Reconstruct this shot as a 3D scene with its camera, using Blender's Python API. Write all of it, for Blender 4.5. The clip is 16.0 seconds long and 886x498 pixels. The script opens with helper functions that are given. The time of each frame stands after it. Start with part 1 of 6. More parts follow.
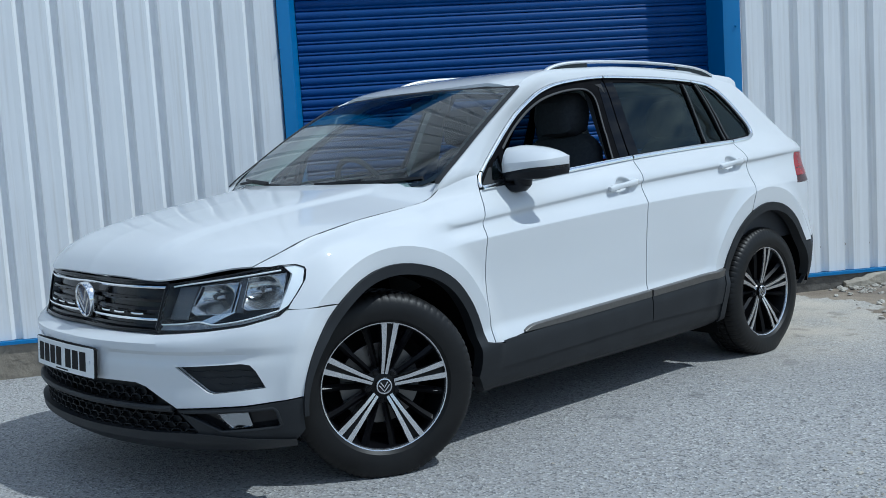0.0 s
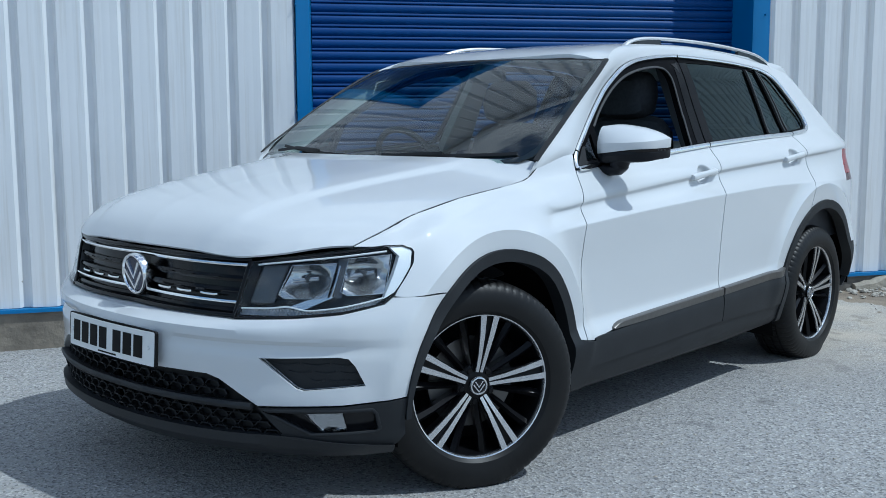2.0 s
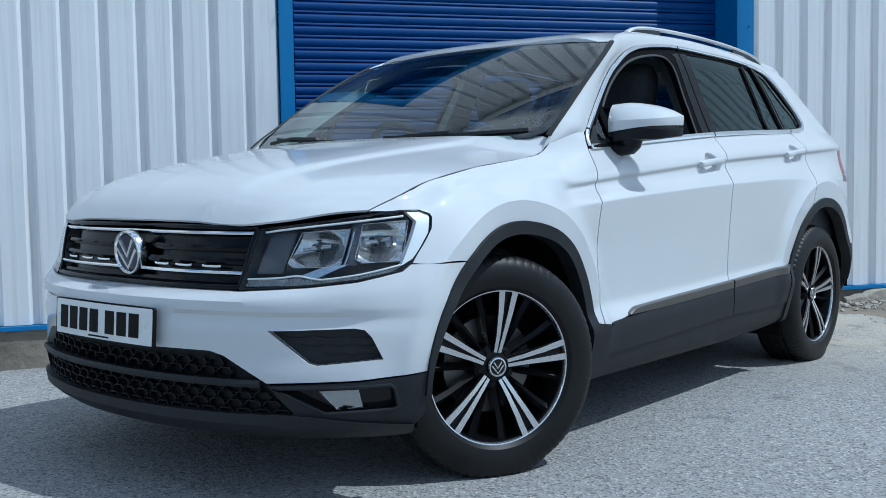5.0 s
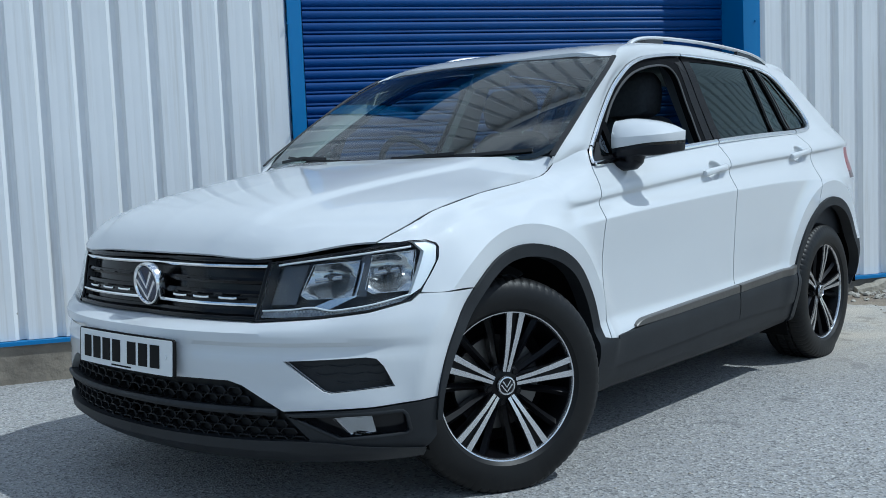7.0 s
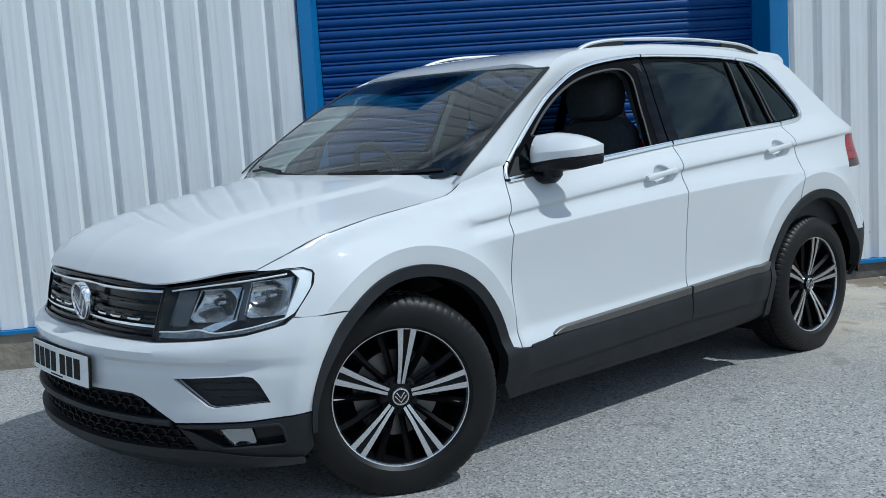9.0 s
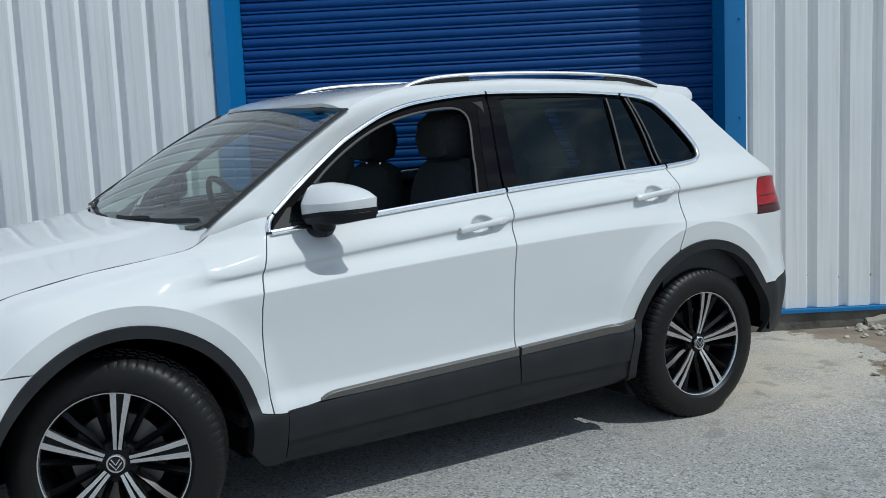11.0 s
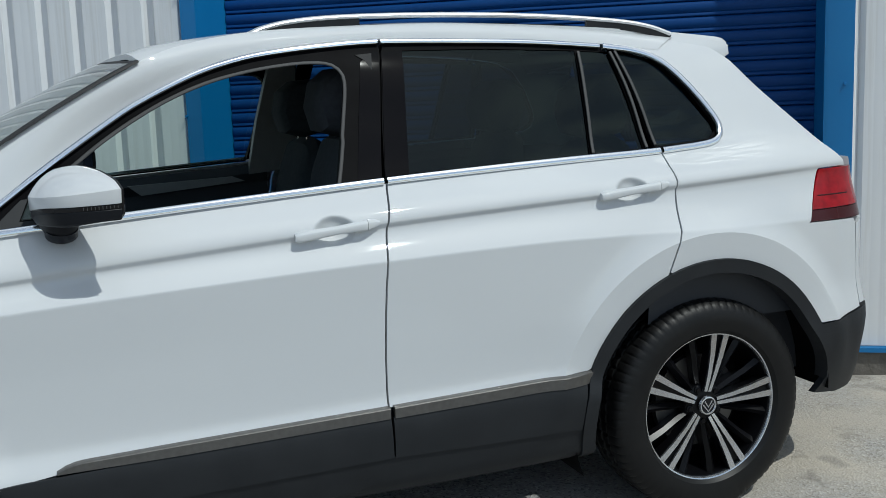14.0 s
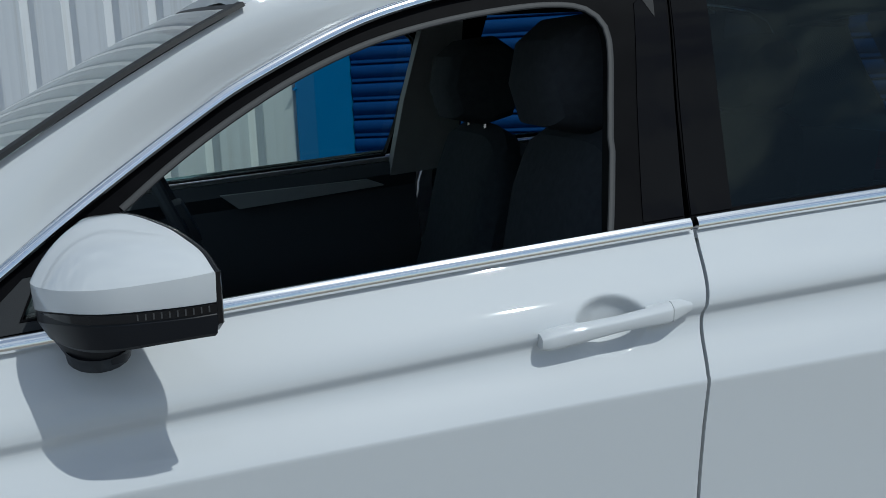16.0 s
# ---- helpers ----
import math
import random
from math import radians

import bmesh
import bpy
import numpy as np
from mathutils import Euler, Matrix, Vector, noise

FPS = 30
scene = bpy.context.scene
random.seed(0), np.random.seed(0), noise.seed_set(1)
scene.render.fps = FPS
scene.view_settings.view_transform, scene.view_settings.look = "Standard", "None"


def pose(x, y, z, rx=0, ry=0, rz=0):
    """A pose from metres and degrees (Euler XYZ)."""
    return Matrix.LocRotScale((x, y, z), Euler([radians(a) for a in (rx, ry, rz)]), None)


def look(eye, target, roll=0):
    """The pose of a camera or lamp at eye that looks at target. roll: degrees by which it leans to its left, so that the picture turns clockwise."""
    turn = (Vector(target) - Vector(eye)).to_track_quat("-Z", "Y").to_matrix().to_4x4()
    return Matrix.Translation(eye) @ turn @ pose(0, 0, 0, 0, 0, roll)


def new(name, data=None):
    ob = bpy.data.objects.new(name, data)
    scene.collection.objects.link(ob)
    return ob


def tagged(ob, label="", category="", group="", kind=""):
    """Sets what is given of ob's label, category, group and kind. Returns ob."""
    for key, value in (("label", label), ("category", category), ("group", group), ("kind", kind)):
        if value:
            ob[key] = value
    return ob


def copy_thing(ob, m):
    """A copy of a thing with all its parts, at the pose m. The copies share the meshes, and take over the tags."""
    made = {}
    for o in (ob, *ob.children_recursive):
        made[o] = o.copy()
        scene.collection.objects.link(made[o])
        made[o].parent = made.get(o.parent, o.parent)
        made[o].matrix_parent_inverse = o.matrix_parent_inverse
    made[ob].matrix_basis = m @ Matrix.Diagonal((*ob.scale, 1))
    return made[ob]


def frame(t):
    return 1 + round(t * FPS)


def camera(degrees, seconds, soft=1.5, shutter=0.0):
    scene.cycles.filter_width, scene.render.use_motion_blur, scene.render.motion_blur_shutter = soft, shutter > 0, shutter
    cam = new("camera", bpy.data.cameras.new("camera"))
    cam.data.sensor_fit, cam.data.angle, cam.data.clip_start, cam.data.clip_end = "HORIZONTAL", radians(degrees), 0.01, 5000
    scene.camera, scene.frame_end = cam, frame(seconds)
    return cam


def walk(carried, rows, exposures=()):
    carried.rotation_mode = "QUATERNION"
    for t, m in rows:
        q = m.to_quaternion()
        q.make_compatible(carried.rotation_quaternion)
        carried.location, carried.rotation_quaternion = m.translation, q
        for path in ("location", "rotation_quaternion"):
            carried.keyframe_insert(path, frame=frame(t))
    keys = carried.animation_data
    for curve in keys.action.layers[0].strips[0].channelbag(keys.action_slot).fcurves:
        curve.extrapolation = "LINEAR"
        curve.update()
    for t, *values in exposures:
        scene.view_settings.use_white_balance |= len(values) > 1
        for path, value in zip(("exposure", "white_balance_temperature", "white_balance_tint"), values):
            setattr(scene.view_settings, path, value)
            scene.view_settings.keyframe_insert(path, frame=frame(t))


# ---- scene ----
cam = camera(47.1, 16.0, soft=0.8)
SUN, SKY, CLOUD = 2.9, 0.106, 9.5
EXPOSURES = [(0.0, -0.10, 5480, 2), (4.2, -0.06, 5250, 1), (6.3, -0.07, 5400, 1), (8.2, -0.12, 5570, 1), (10.3, -0.18, 5850, 2), (12.5, -0.26, 6120, 2), (14.4, -0.37, 6050, 2), (15.2, -0.50, 5900, 2), (16.0, -0.60, 5850, 2)]
PATH = [
    (0, (-2.382, -3.791, 1.213), (-1.04, -2.321, 1.019), -3.0),
    (0.5, (-2.501, -3.539, 1.219), (-1.13, -2.099, 1.006), -1.8),
    (1, (-2.511, -3.357, 1.192), (-1.107, -1.95, 0.968), -0.8),
    (1.5, (-2.491, -3.178, 1.199), (-1.053, -1.807, 0.968), -0.1),
    (2, (-2.572, -2.995, 1.198), (-1.103, -1.659, 0.961), 0.3),
    (2.5, (-2.659, -2.853, 1.179), (-1.167, -1.54, 0.952), 0.4),
    (3, (-2.623, -2.795, 1.085), (-1.113, -1.5, 0.877), 0.4),
    (3.5, (-2.59, -2.773, 0.988), (-1.069, -1.488, 0.807), 0.3),
    (4, (-2.577, -2.764, 0.911), (-1.05, -1.481, 0.758), 0.1),
    (6.5, (-2.564, -2.762, 0.94), (-1.043, -1.469, 0.812), -1.3),
    (7, (-2.611, -2.843, 1.061), (-1.109, -1.534, 0.897), -1.8),
    (7.5, (-2.581, -3.087, 1.141), (-1.113, -1.744, 0.939), -2.3),
    (8, (-2.494, -3.298, 1.194), (-1.08, -1.902, 0.965), -2.8),
    (10.5, (-1.21, -3.986, 1.404), (-0.098, -2.343, 1.15), -2.2),
    (11, (-0.851, -4.154, 1.428), (0.22, -2.484, 1.174), -1.9),
    (11.5, (-0.544, -4.214, 1.397), (0.486, -2.517, 1.151), -1.9),
    (12, (-0.203, -4.198, 1.386), (0.772, -2.471, 1.134), -2.2),
    (12.5, (0.157, -4.236, 1.351), (1.075, -2.479, 1.084), -2.3),
    (13, (0.429, -4.108, 1.324), (1.296, -2.33, 1.029), -2.1),
    (13.5, (0.609, -3.825, 1.343), (1.404, -2.015, 1.038), -1.7),
    (14, (0.762, -3.569, 1.364), (1.45, -1.715, 1.067), -1.4),
    (14.5, (0.857, -3.29, 1.388), (1.441, -1.4, 1.096), -1.2),
    (15, (0.774, -2.9, 1.417), (1.311, -1.0, 1.103), -1.0),
    (15.5, (0.804, -2.541, 1.403), (1.314, -0.638, 1.057), -1.0),
    (16, (0.834, -2.173, 1.393), (1.364, -0.28, 1.023), -2.0),
]
walk(cam, [(t, look(eye, target, roll)) for t, eye, target, roll in PATH], exposures=EXPOSURES)

# ---- light ----
SUN_TO = Vector((0.26, -0.48, 0.835)).normalized()
world = bpy.data.worlds.new("sky")
scene.world = world
world.use_nodes = True
wn, wl = world.node_tree.nodes, world.node_tree.links
wn.clear()
w_out, w_bg, w_sky = wn.new("ShaderNodeOutputWorld"), wn.new("ShaderNodeBackground"), wn.new("ShaderNodeTexSky")
w_sky.sky_type, w_sky.sun_disc = "NISHITA", False
w_sky.sun_elevation = math.asin(SUN_TO.z)
w_sky.sun_rotation = math.atan2(SUN_TO.x, SUN_TO.y)
w_sky.dust_density, w_sky.air_density = 0.8, 1.0
w_co, w_map, w_noise, w_ramp, w_mix = (wn.new("ShaderNodeTexCoord"), wn.new("ShaderNodeMapping"), wn.new("ShaderNodeTexNoise"),
                                       wn.new("ShaderNodeValToRGB"), wn.new("ShaderNodeMix"))
w_mix.data_type = "RGBA"
w_map.inputs["Scale"].default_value = (1.0, 1.0, 2.6)
w_noise.inputs["Scale"].default_value, w_noise.inputs["Detail"].default_value, w_noise.inputs["Roughness"].default_value = 4.2, 9.0, 0.62
w_ramp.color_ramp.elements[0].position, w_ramp.color_ramp.elements[1].position = 0.49, 0.60
wl.new(w_co.outputs["Generated"], w_map.inputs["Vector"])
wl.new(w_map.outputs["Vector"], w_noise.inputs["Vector"])
wl.new(w_noise.outputs["Fac"], w_ramp.inputs["Fac"])
wl.new(w_ramp.outputs["Color"], w_mix.inputs["Factor"])
wl.new(w_sky.outputs["Color"], w_mix.inputs["A"])
w_mix.inputs["B"].default_value = (CLOUD, CLOUD * 1.02, CLOUD * 1.06, 1)
wl.new(w_mix.outputs["Result"], w_bg.inputs["Color"])
w_bg.inputs["Strength"].default_value = SKY
wl.new(w_bg.outputs["Background"], w_out.inputs["Surface"])
sun = new("sun", bpy.data.lights.new("sun", "SUN"))
sun.data.energy, sun.data.angle, sun.data.color = SUN, radians(0.6), (1.0, 0.96, 0.9)
sun.matrix_world = look(SUN_TO * 30, (0, 0, 0))

# ---- materials ----
def material(name, color, rough=0.5, metal=0.0, coat=0.0, spec=0.5, var=None, bump=None, sheen=0.0):
    """A surface: var = (scale, second colour, amount, detail), bump = (scale, strength, distance)."""
    m = bpy.data.materials.new(name)
    m.use_nodes = True
    nodes, links = m.node_tree.nodes, m.node_tree.links
    b = nodes["Principled BSDF"]
    b.inputs["Base Color"].default_value = (*color, 1)
    b.inputs["Roughness"].default_value, b.inputs["Metallic"].default_value = rough, metal
    b.inputs["Coat Weight"].default_value, b.inputs["Coat Roughness"].default_value = coat, 0.03
    b.inputs["Specular IOR Level"].default_value = spec
    co = nodes.new("ShaderNodeTexCoord")
    if var:
        n, r, mix = nodes.new("ShaderNodeTexNoise"), nodes.new("ShaderNodeMapRange"), nodes.new("ShaderNodeMix")
        mix.data_type = "RGBA"
        n.inputs["Scale"].default_value, n.inputs["Detail"].default_value = var[0], var[3] if len(var) > 3 else 6
        links.new(co.outputs["Object"], n.inputs["Vector"])
        links.new(n.outputs["Fac"], r.inputs["Value"])
        r.inputs["From Min"].default_value, r.inputs["From Max"].default_value = 0.3, 0.7
        r.inputs["To Max"].default_value = var[2]
        links.new(r.outputs["Result"], mix.inputs["Factor"])
        mix.inputs["A"].default_value, mix.inputs["B"].default_value = (*color, 1), (*var[1], 1)
        links.new(mix.outputs["Result"], b.inputs["Base Color"])
    if bump:
        n, bp = nodes.new("ShaderNodeTexNoise"), nodes.new("ShaderNodeBump")
        n.inputs["Scale"].default_value, n.inputs["Detail"].default_value = bump[0], 4
        bp.inputs["Strength"].default_value, bp.inputs["Distance"].default_value = bump[1], bump[2]
        links.new(co.outputs["Object"], n.inputs["Vector"])
        links.new(n.outputs["Fac"], bp.inputs["Height"])
        links.new(bp.outputs["Normal"], b.inputs["Normal"])
    return m


def glass(name, tint, ior=1.5, sheen=(1, 1, 1)):
    m = bpy.data.materials.new(name)
    m.use_nodes = True
    nodes, links = m.node_tree.nodes, m.node_tree.links
    nodes.clear()
    out, mix, clear, gloss, fr = (nodes.new("ShaderNodeOutputMaterial"), nodes.new("ShaderNodeMixShader"), nodes.new("ShaderNodeBsdfTransparent"),
                                  nodes.new("ShaderNodeBsdfGlossy"), nodes.new("ShaderNodeLayerWeight"))
    clear.inputs["Color"].default_value = (*tint, 1)
    gloss.inputs["Roughness"].default_value = 0.01
    gloss.inputs["Color"].default_value = (*sheen, 1)
    fr.inputs["Blend"].default_value = 0.5
    power, gain = nodes.new("ShaderNodeMath"), nodes.new("ShaderNodeMath")
    power.operation, power.inputs[1].default_value = "POWER", 5.0
    f0 = ((ior - 1) / (ior + 1)) ** 2
    gain.operation, gain.inputs[1].default_value, gain.inputs[2].default_value = "MULTIPLY_ADD", 1 - f0, f0
    links.new(fr.outputs["Facing"], power.inputs[0])
    links.new(power.outputs[0], gain.inputs[0])
    links.new(gain.outputs[0], mix.inputs["Fac"])
    links.new(clear.outputs["BSDF"], mix.inputs[1])
    links.new(gloss.outputs["BSDF"], mix.inputs[2])
    links.new(mix.outputs["Shader"], out.inputs["Surface"])
    return m


PAINT = material("white_paint", (0.625, 0.642, 0.655), 0.55, coat=1.0, spec=0.25, var=(2.0, (0.605, 0.622, 0.64), 0.4))
CLAD_PLASTIC = material("grained_black_plastic", (0.012, 0.0135, 0.016), 0.55, spec=0.35, var=(9.0, (0.019, 0.021, 0.024), 0.8), bump=(900.0, 0.25, 0.0006))
GLOSS_BLACK = material("gloss_black", (0.006, 0.006, 0.007), 0.10, spec=0.3, var=(7.0, (0.016, 0.016, 0.018), 0.8))
GRILLE_BLACK = material("dark_grille_plastic", (0.0025, 0.0025, 0.003), 0.16, spec=0.22)
SEAL = material("black_rubber_seal", (0.010, 0.010, 0.011), 0.6)
DARK = material("black_underbody", (0.004, 0.004, 0.0045), 0.85, spec=0.1)
CHROME = material("chrome", (0.90, 0.91, 0.92), 0.14, 1.0)
SATIN = material("satin_aluminium", (0.72, 0.73, 0.74), 0.22, 1.0, bump=(300.0, 0.05, 0.0003))
TYRE = material("tyre_rubber", (0.006, 0.006, 0.0065), 0.46, spec=0.28, var=(14.0, (0.011, 0.0108, 0.0105), 0.7), bump=(500.0, 0.2, 0.0006))
RIM_BLACK = material("gloss_black_alloy", (0.004, 0.004, 0.005), 0.30, spec=0.22)
FRAME_BLACK = material("gloss_black_frame", (0.0024, 0.0024, 0.0032), 0.5, spec=0.03, var=(14.0, (0.006, 0.006, 0.007), 0.8))
STRIP_GREY = material("grey_trim_strip", (0.17, 0.165, 0.158), 0.34, 0.7, var=(60.0, (0.12, 0.116, 0.11), 0.6))
RAIL_SILVER = material("anodised_rail", (0.80, 0.81, 0.82), 0.40, 0.8)
BEZEL_BRIGHT = material("bright_lamp_bezel", (0.92, 0.93, 0.93), 0.25, 0.2)
INDICATOR_CLEAR = material("clear_indicator", (0.46, 0.465, 0.465), 0.22, 0.4, var=(25.0, (0.16, 0.16, 0.165), 0.8, 2))
DISC_STEEL = material("brake_steel", (0.16, 0.155, 0.15), 0.4, 0.8)
RIM_SILVER = material("machined_alloy", (0.66, 0.67, 0.69), 0.24, 0.9)
SCREEN_GLASS = glass("windscreen_glass", (0.60, 0.69, 0.66), 1.90)
SIDE_GLASS = glass("side_window_glass", (0.66, 0.76, 0.70))
TINT_GLASS = glass("privacy_glass", (0.080, 0.130, 0.135), 1.42, (0.82, 1.0, 1.0))
LAMP_GLASS = glass("lamp_lens", (0.93, 0.95, 0.96), 1.35)
MIRROR_BLACK = material("satin_black_plastic", (0.006, 0.007, 0.010), 0.42, spec=0.22, var=(12.0, (0.010, 0.011, 0.014), 0.6), bump=(900.0, 0.1, 0.0004))
CLOTH = material("dark_cloth", (0.032, 0.037, 0.046), 0.95, var=(60.0, (0.050, 0.056, 0.067), 0.7), bump=(700.0, 0.3, 0.001))
TRIM_DARK = material("dark_interior_plastic", (0.033, 0.037, 0.045), 0.6, bump=(400.0, 0.2, 0.0006))
TRIM_GREY = material("grey_interior_plastic", (0.30, 0.30, 0.30), 0.6, var=(20.0, (0.25, 0.25, 0.25), 0.6))
HEADLINER = material("pale_headlining", (0.42, 0.42, 0.40), 0.95)
RED_LENS = material("red_lens", (0.36, 0.003, 0.010), 0.12, spec=0.28, var=(30.0, (0.15, 0.002, 0.006), 0.7))
DARK_RED = material("smoked_red_lens", (0.045, 0.002, 0.004), 0.12, spec=0.28)
REFLECTOR = material("lamp_reflector", (0.55, 0.56, 0.57), 0.20, 0.9)
FOG_CHROME = material("fog_reflector", (0.42, 0.43, 0.45), 0.10, 1.0)
LAMP_DARK = material("lamp_housing", (0.06, 0.061, 0.063), 0.25, 0.2)
MESH_BLACK = material("dark_mesh_plastic", (0.007, 0.0075, 0.0085), 0.5, spec=0.3)
LAMP_GREY = material("lamp_bezel_grey", (0.085, 0.088, 0.095), 0.20, 0.3)
PLATE_WHITE = material("plate_white", (0.78, 0.79, 0.78), 0.3, coat=0.3)
PLATE_BLACK = material("plate_black", (0.006, 0.006, 0.006), 0.6, spec=0.15)
LOGO_BLUE = material("badge_blue", (0.006, 0.012, 0.045), 0.2, coat=0.4)
WALL_WHITE = material("white_coated_steel", (0.80, 0.81, 0.82), 0.42, var=(1.3, (0.73, 0.74, 0.75), 0.7), bump=(2.5, 0.12, 0.01))


def streaked(m, tone, amount):
    """Faint rain streaks that run down a sheet."""
    nodes, links = m.node_tree.nodes, m.node_tree.links
    b = nodes["Principled BSDF"]
    co, mp, n, r, mix = (nodes.new("ShaderNodeTexCoord"), nodes.new("ShaderNodeMapping"), nodes.new("ShaderNodeTexNoise"), nodes.new("ShaderNodeMapRange"), nodes.new("ShaderNodeMix"))
    mix.data_type = "RGBA"
    mp.inputs["Scale"].default_value = (30.0, 30.0, 0.9)
    n.inputs["Scale"].default_value, n.inputs["Detail"].default_value, n.inputs["Roughness"].default_value = 1.0, 6.0, 0.6
    r.inputs["From Min"].default_value, r.inputs["From Max"].default_value, r.inputs["To Max"].default_value = 0.52, 0.76, amount
    links.new(co.outputs["Object"], mp.inputs["Vector"])
    links.new(mp.outputs["Vector"], n.inputs["Vector"])
    links.new(n.outputs["Fac"], r.inputs["Value"])
    links.new(r.outputs["Result"], mix.inputs["Factor"])
    links.new(b.inputs["Base Color"].links[0].from_socket, mix.inputs["A"])
    mix.inputs["B"].default_value = (*tone, 1)
    links.new(mix.outputs["Result"], b.inputs["Base Color"])


streaked(WALL_WHITE, (0.50, 0.47, 0.41), 0.45)
BLUE = material("blue_coated_steel", (0.010, 0.165, 0.42), 0.42, var=(5.0, (0.014, 0.18, 0.44), 0.7), bump=(30.0, 0.05, 0.002))
SHUTTER_BLUE = material("blue_roller_slat", (0.003, 0.046, 0.19), 0.46, spec=0.22, var=(4.0, (0.004, 0.056, 0.21), 0.8), bump=(40.0, 0.06, 0.002))
STONE = material("pale_gravel", (0.50, 0.47, 0.41), 0.85, var=(14.0, (0.30, 0.27, 0.23), 0.9), bump=(90.0, 0.4, 0.003))


# ---- building helpers ----
def mesh_from(name, bm, mat, sharp=35.0):
    me = bpy.data.meshes.new(name)
    bm.to_mesh(me)
    bm.free()
    me.materials.append(mat)
    me.polygons.foreach_set("use_smooth", [True] * len(me.polygons))
    me.set_sharp_from_angle(angle=radians(sharp))
    return me


def part(name, bm, mat, parent=None, label="", sharp=35.0):
    ob = new(name, mesh_from(name, bm, mat, sharp))
    if parent:
        ob.parent = parent
    return tagged(ob, label)


def thing(name, label, category, at=(0, 0, 0), group="", kind=""):
    ob = new(name)
    ob.empty_display_size = 0.1
    ob.location = at
    return tagged(ob, label, category, group, kind)


def pchip(xs, ys, x):
    """Monotone cubic through (xs, ys); ys may hold a row of values for each x."""
    xs, ys = np.asarray(xs, float), np.asarray(ys, float)
    h = np.diff(xs)
    dl = np.diff(ys, axis=0) / (h if ys.ndim == 1 else h[:, None])
    d = np.zeros_like(ys)
    a, b = dl[:-1], dl[1:]
    w1, w2 = 2 * h[1:] + h[:-1], h[1:] + 2 * h[:-1]
    if ys.ndim > 1:
        w1, w2 = w1[:, None], w2[:, None]
    same = a * b > 0
    with np.errstate(divide="ignore", invalid="ignore"):
        d[1:-1] = np.where(same, (w1 + w2) / (w1 / np.where(same, a, 1) + w2 / np.where(same, b, 1)), 0)
    d[0], d[-1] = dl[0], dl[-1]
    i = int(np.clip(np.searchsorted(xs, x) - 1, 0, len(xs) - 2))
    t = (x - xs[i]) / h[i]
    if t < 0:
        return ys[0] + d[0] * (x - xs[0])
    if t > 1:
        return ys[-1] + d[-1] * (x - xs[-1])
    return (ys[i] * (1 + 2 * t) * (1 - t) ** 2 + h[i] * d[i] * t * (1 - t) ** 2 + ys[i + 1] * t * t * (3 - 2 * t) + h[i] * d[i + 1] * t * t * (t - 1))


def spline(points, n):
    """n + 1 points along a smooth curve through the given ones."""
    pts = [Vector(p) for p in points]
    cum = np.r_[0, np.cumsum([(b - a).length for a, b in zip(pts, pts[1:])])]
    arr = np.array([list(p) for p in pts])
    slopes = np.zeros_like(arr)
    for k in range(len(pts)):
        lo, hi = max(k - 1, 0), min(k + 1, len(pts) - 1)
        slopes[k] = (arr[hi] - arr[lo]) / (cum[hi] - cum[lo])
    out = []
    for q in np.linspace(0, cum[-1], n + 1):
        i = int(np.clip(np.searchsorted(cum, q) - 1, 0, len(pts) - 2))
        h = cum[i + 1] - cum[i]
        t = (q - cum[i]) / h
        v = (arr[i] * (1 + 2 * t) * (1 - t) ** 2 + h * slopes[i] * t * (1 - t) ** 2 + arr[i + 1] * t * t * (3 - 2 * t) + h * slopes[i + 1] * t * t * (t - 1))
        out.append(tuple(float(c) for c in v))
    return out


def box(bm, x0, x1, y0, y1, z0, z1, bevel=0.0):
    vs = bmesh.ops.create_cube(bm, size=1.0)["verts"]
    for v in vs:
        v.co = Vector(((x0 + x1) / 2 + v.co.x * (x1 - x0), (y0 + y1) / 2 + v.co.y * (y1 - y0), (z0 + z1) / 2 + v.co.z * (z1 - z0)))
    if bevel:
        es = list({e for v in vs for e in v.link_edges})
        bmesh.ops.bevel(bm, geom=es, offset=bevel, segments=2, affect="EDGES", profile=0.6)
    return bm


def sweep(bm, path, profile, up=Vector((0, 0, 1)), closed=False, cap=True):
    """A profile of (side, up) offsets carried along the points of a path."""
    pts = [Vector(p) for p in path]
    rings = []
    for k, p in enumerate(pts):
        a, b = pts[max(k - 1, 0)], pts[min(k + 1, len(pts) - 1)]
        if closed:
            a, b = pts[k - 1], pts[(k + 1) % len(pts)]
        f = (b - a).normalized()
        side = f.cross(up).normalized()
        u = side.cross(f)
        rings.append([bm.verts.new(p + side * q[0] + u * q[1]) for q in profile])
    m = len(profile)
    for k in range(len(pts) if closed else len(pts) - 1):
        r0, r1 = rings[k], rings[(k + 1) % len(pts)]
        for j in range(m):
            bm.faces.new((r0[j], r0[(j + 1) % m], r1[(j + 1) % m], r1[j]))
    if cap and not closed:
        bm.faces.new(rings[0][::-1])
        bm.faces.new(rings[-1])
    bmesh.ops.recalc_face_normals(bm, faces=bm.faces)
    return bm


def oval(rx, ry, n=10):
    return [(rx * math.cos(2 * math.pi * k / n), ry * math.sin(2 * math.pi * k / n)) for k in range(n)]


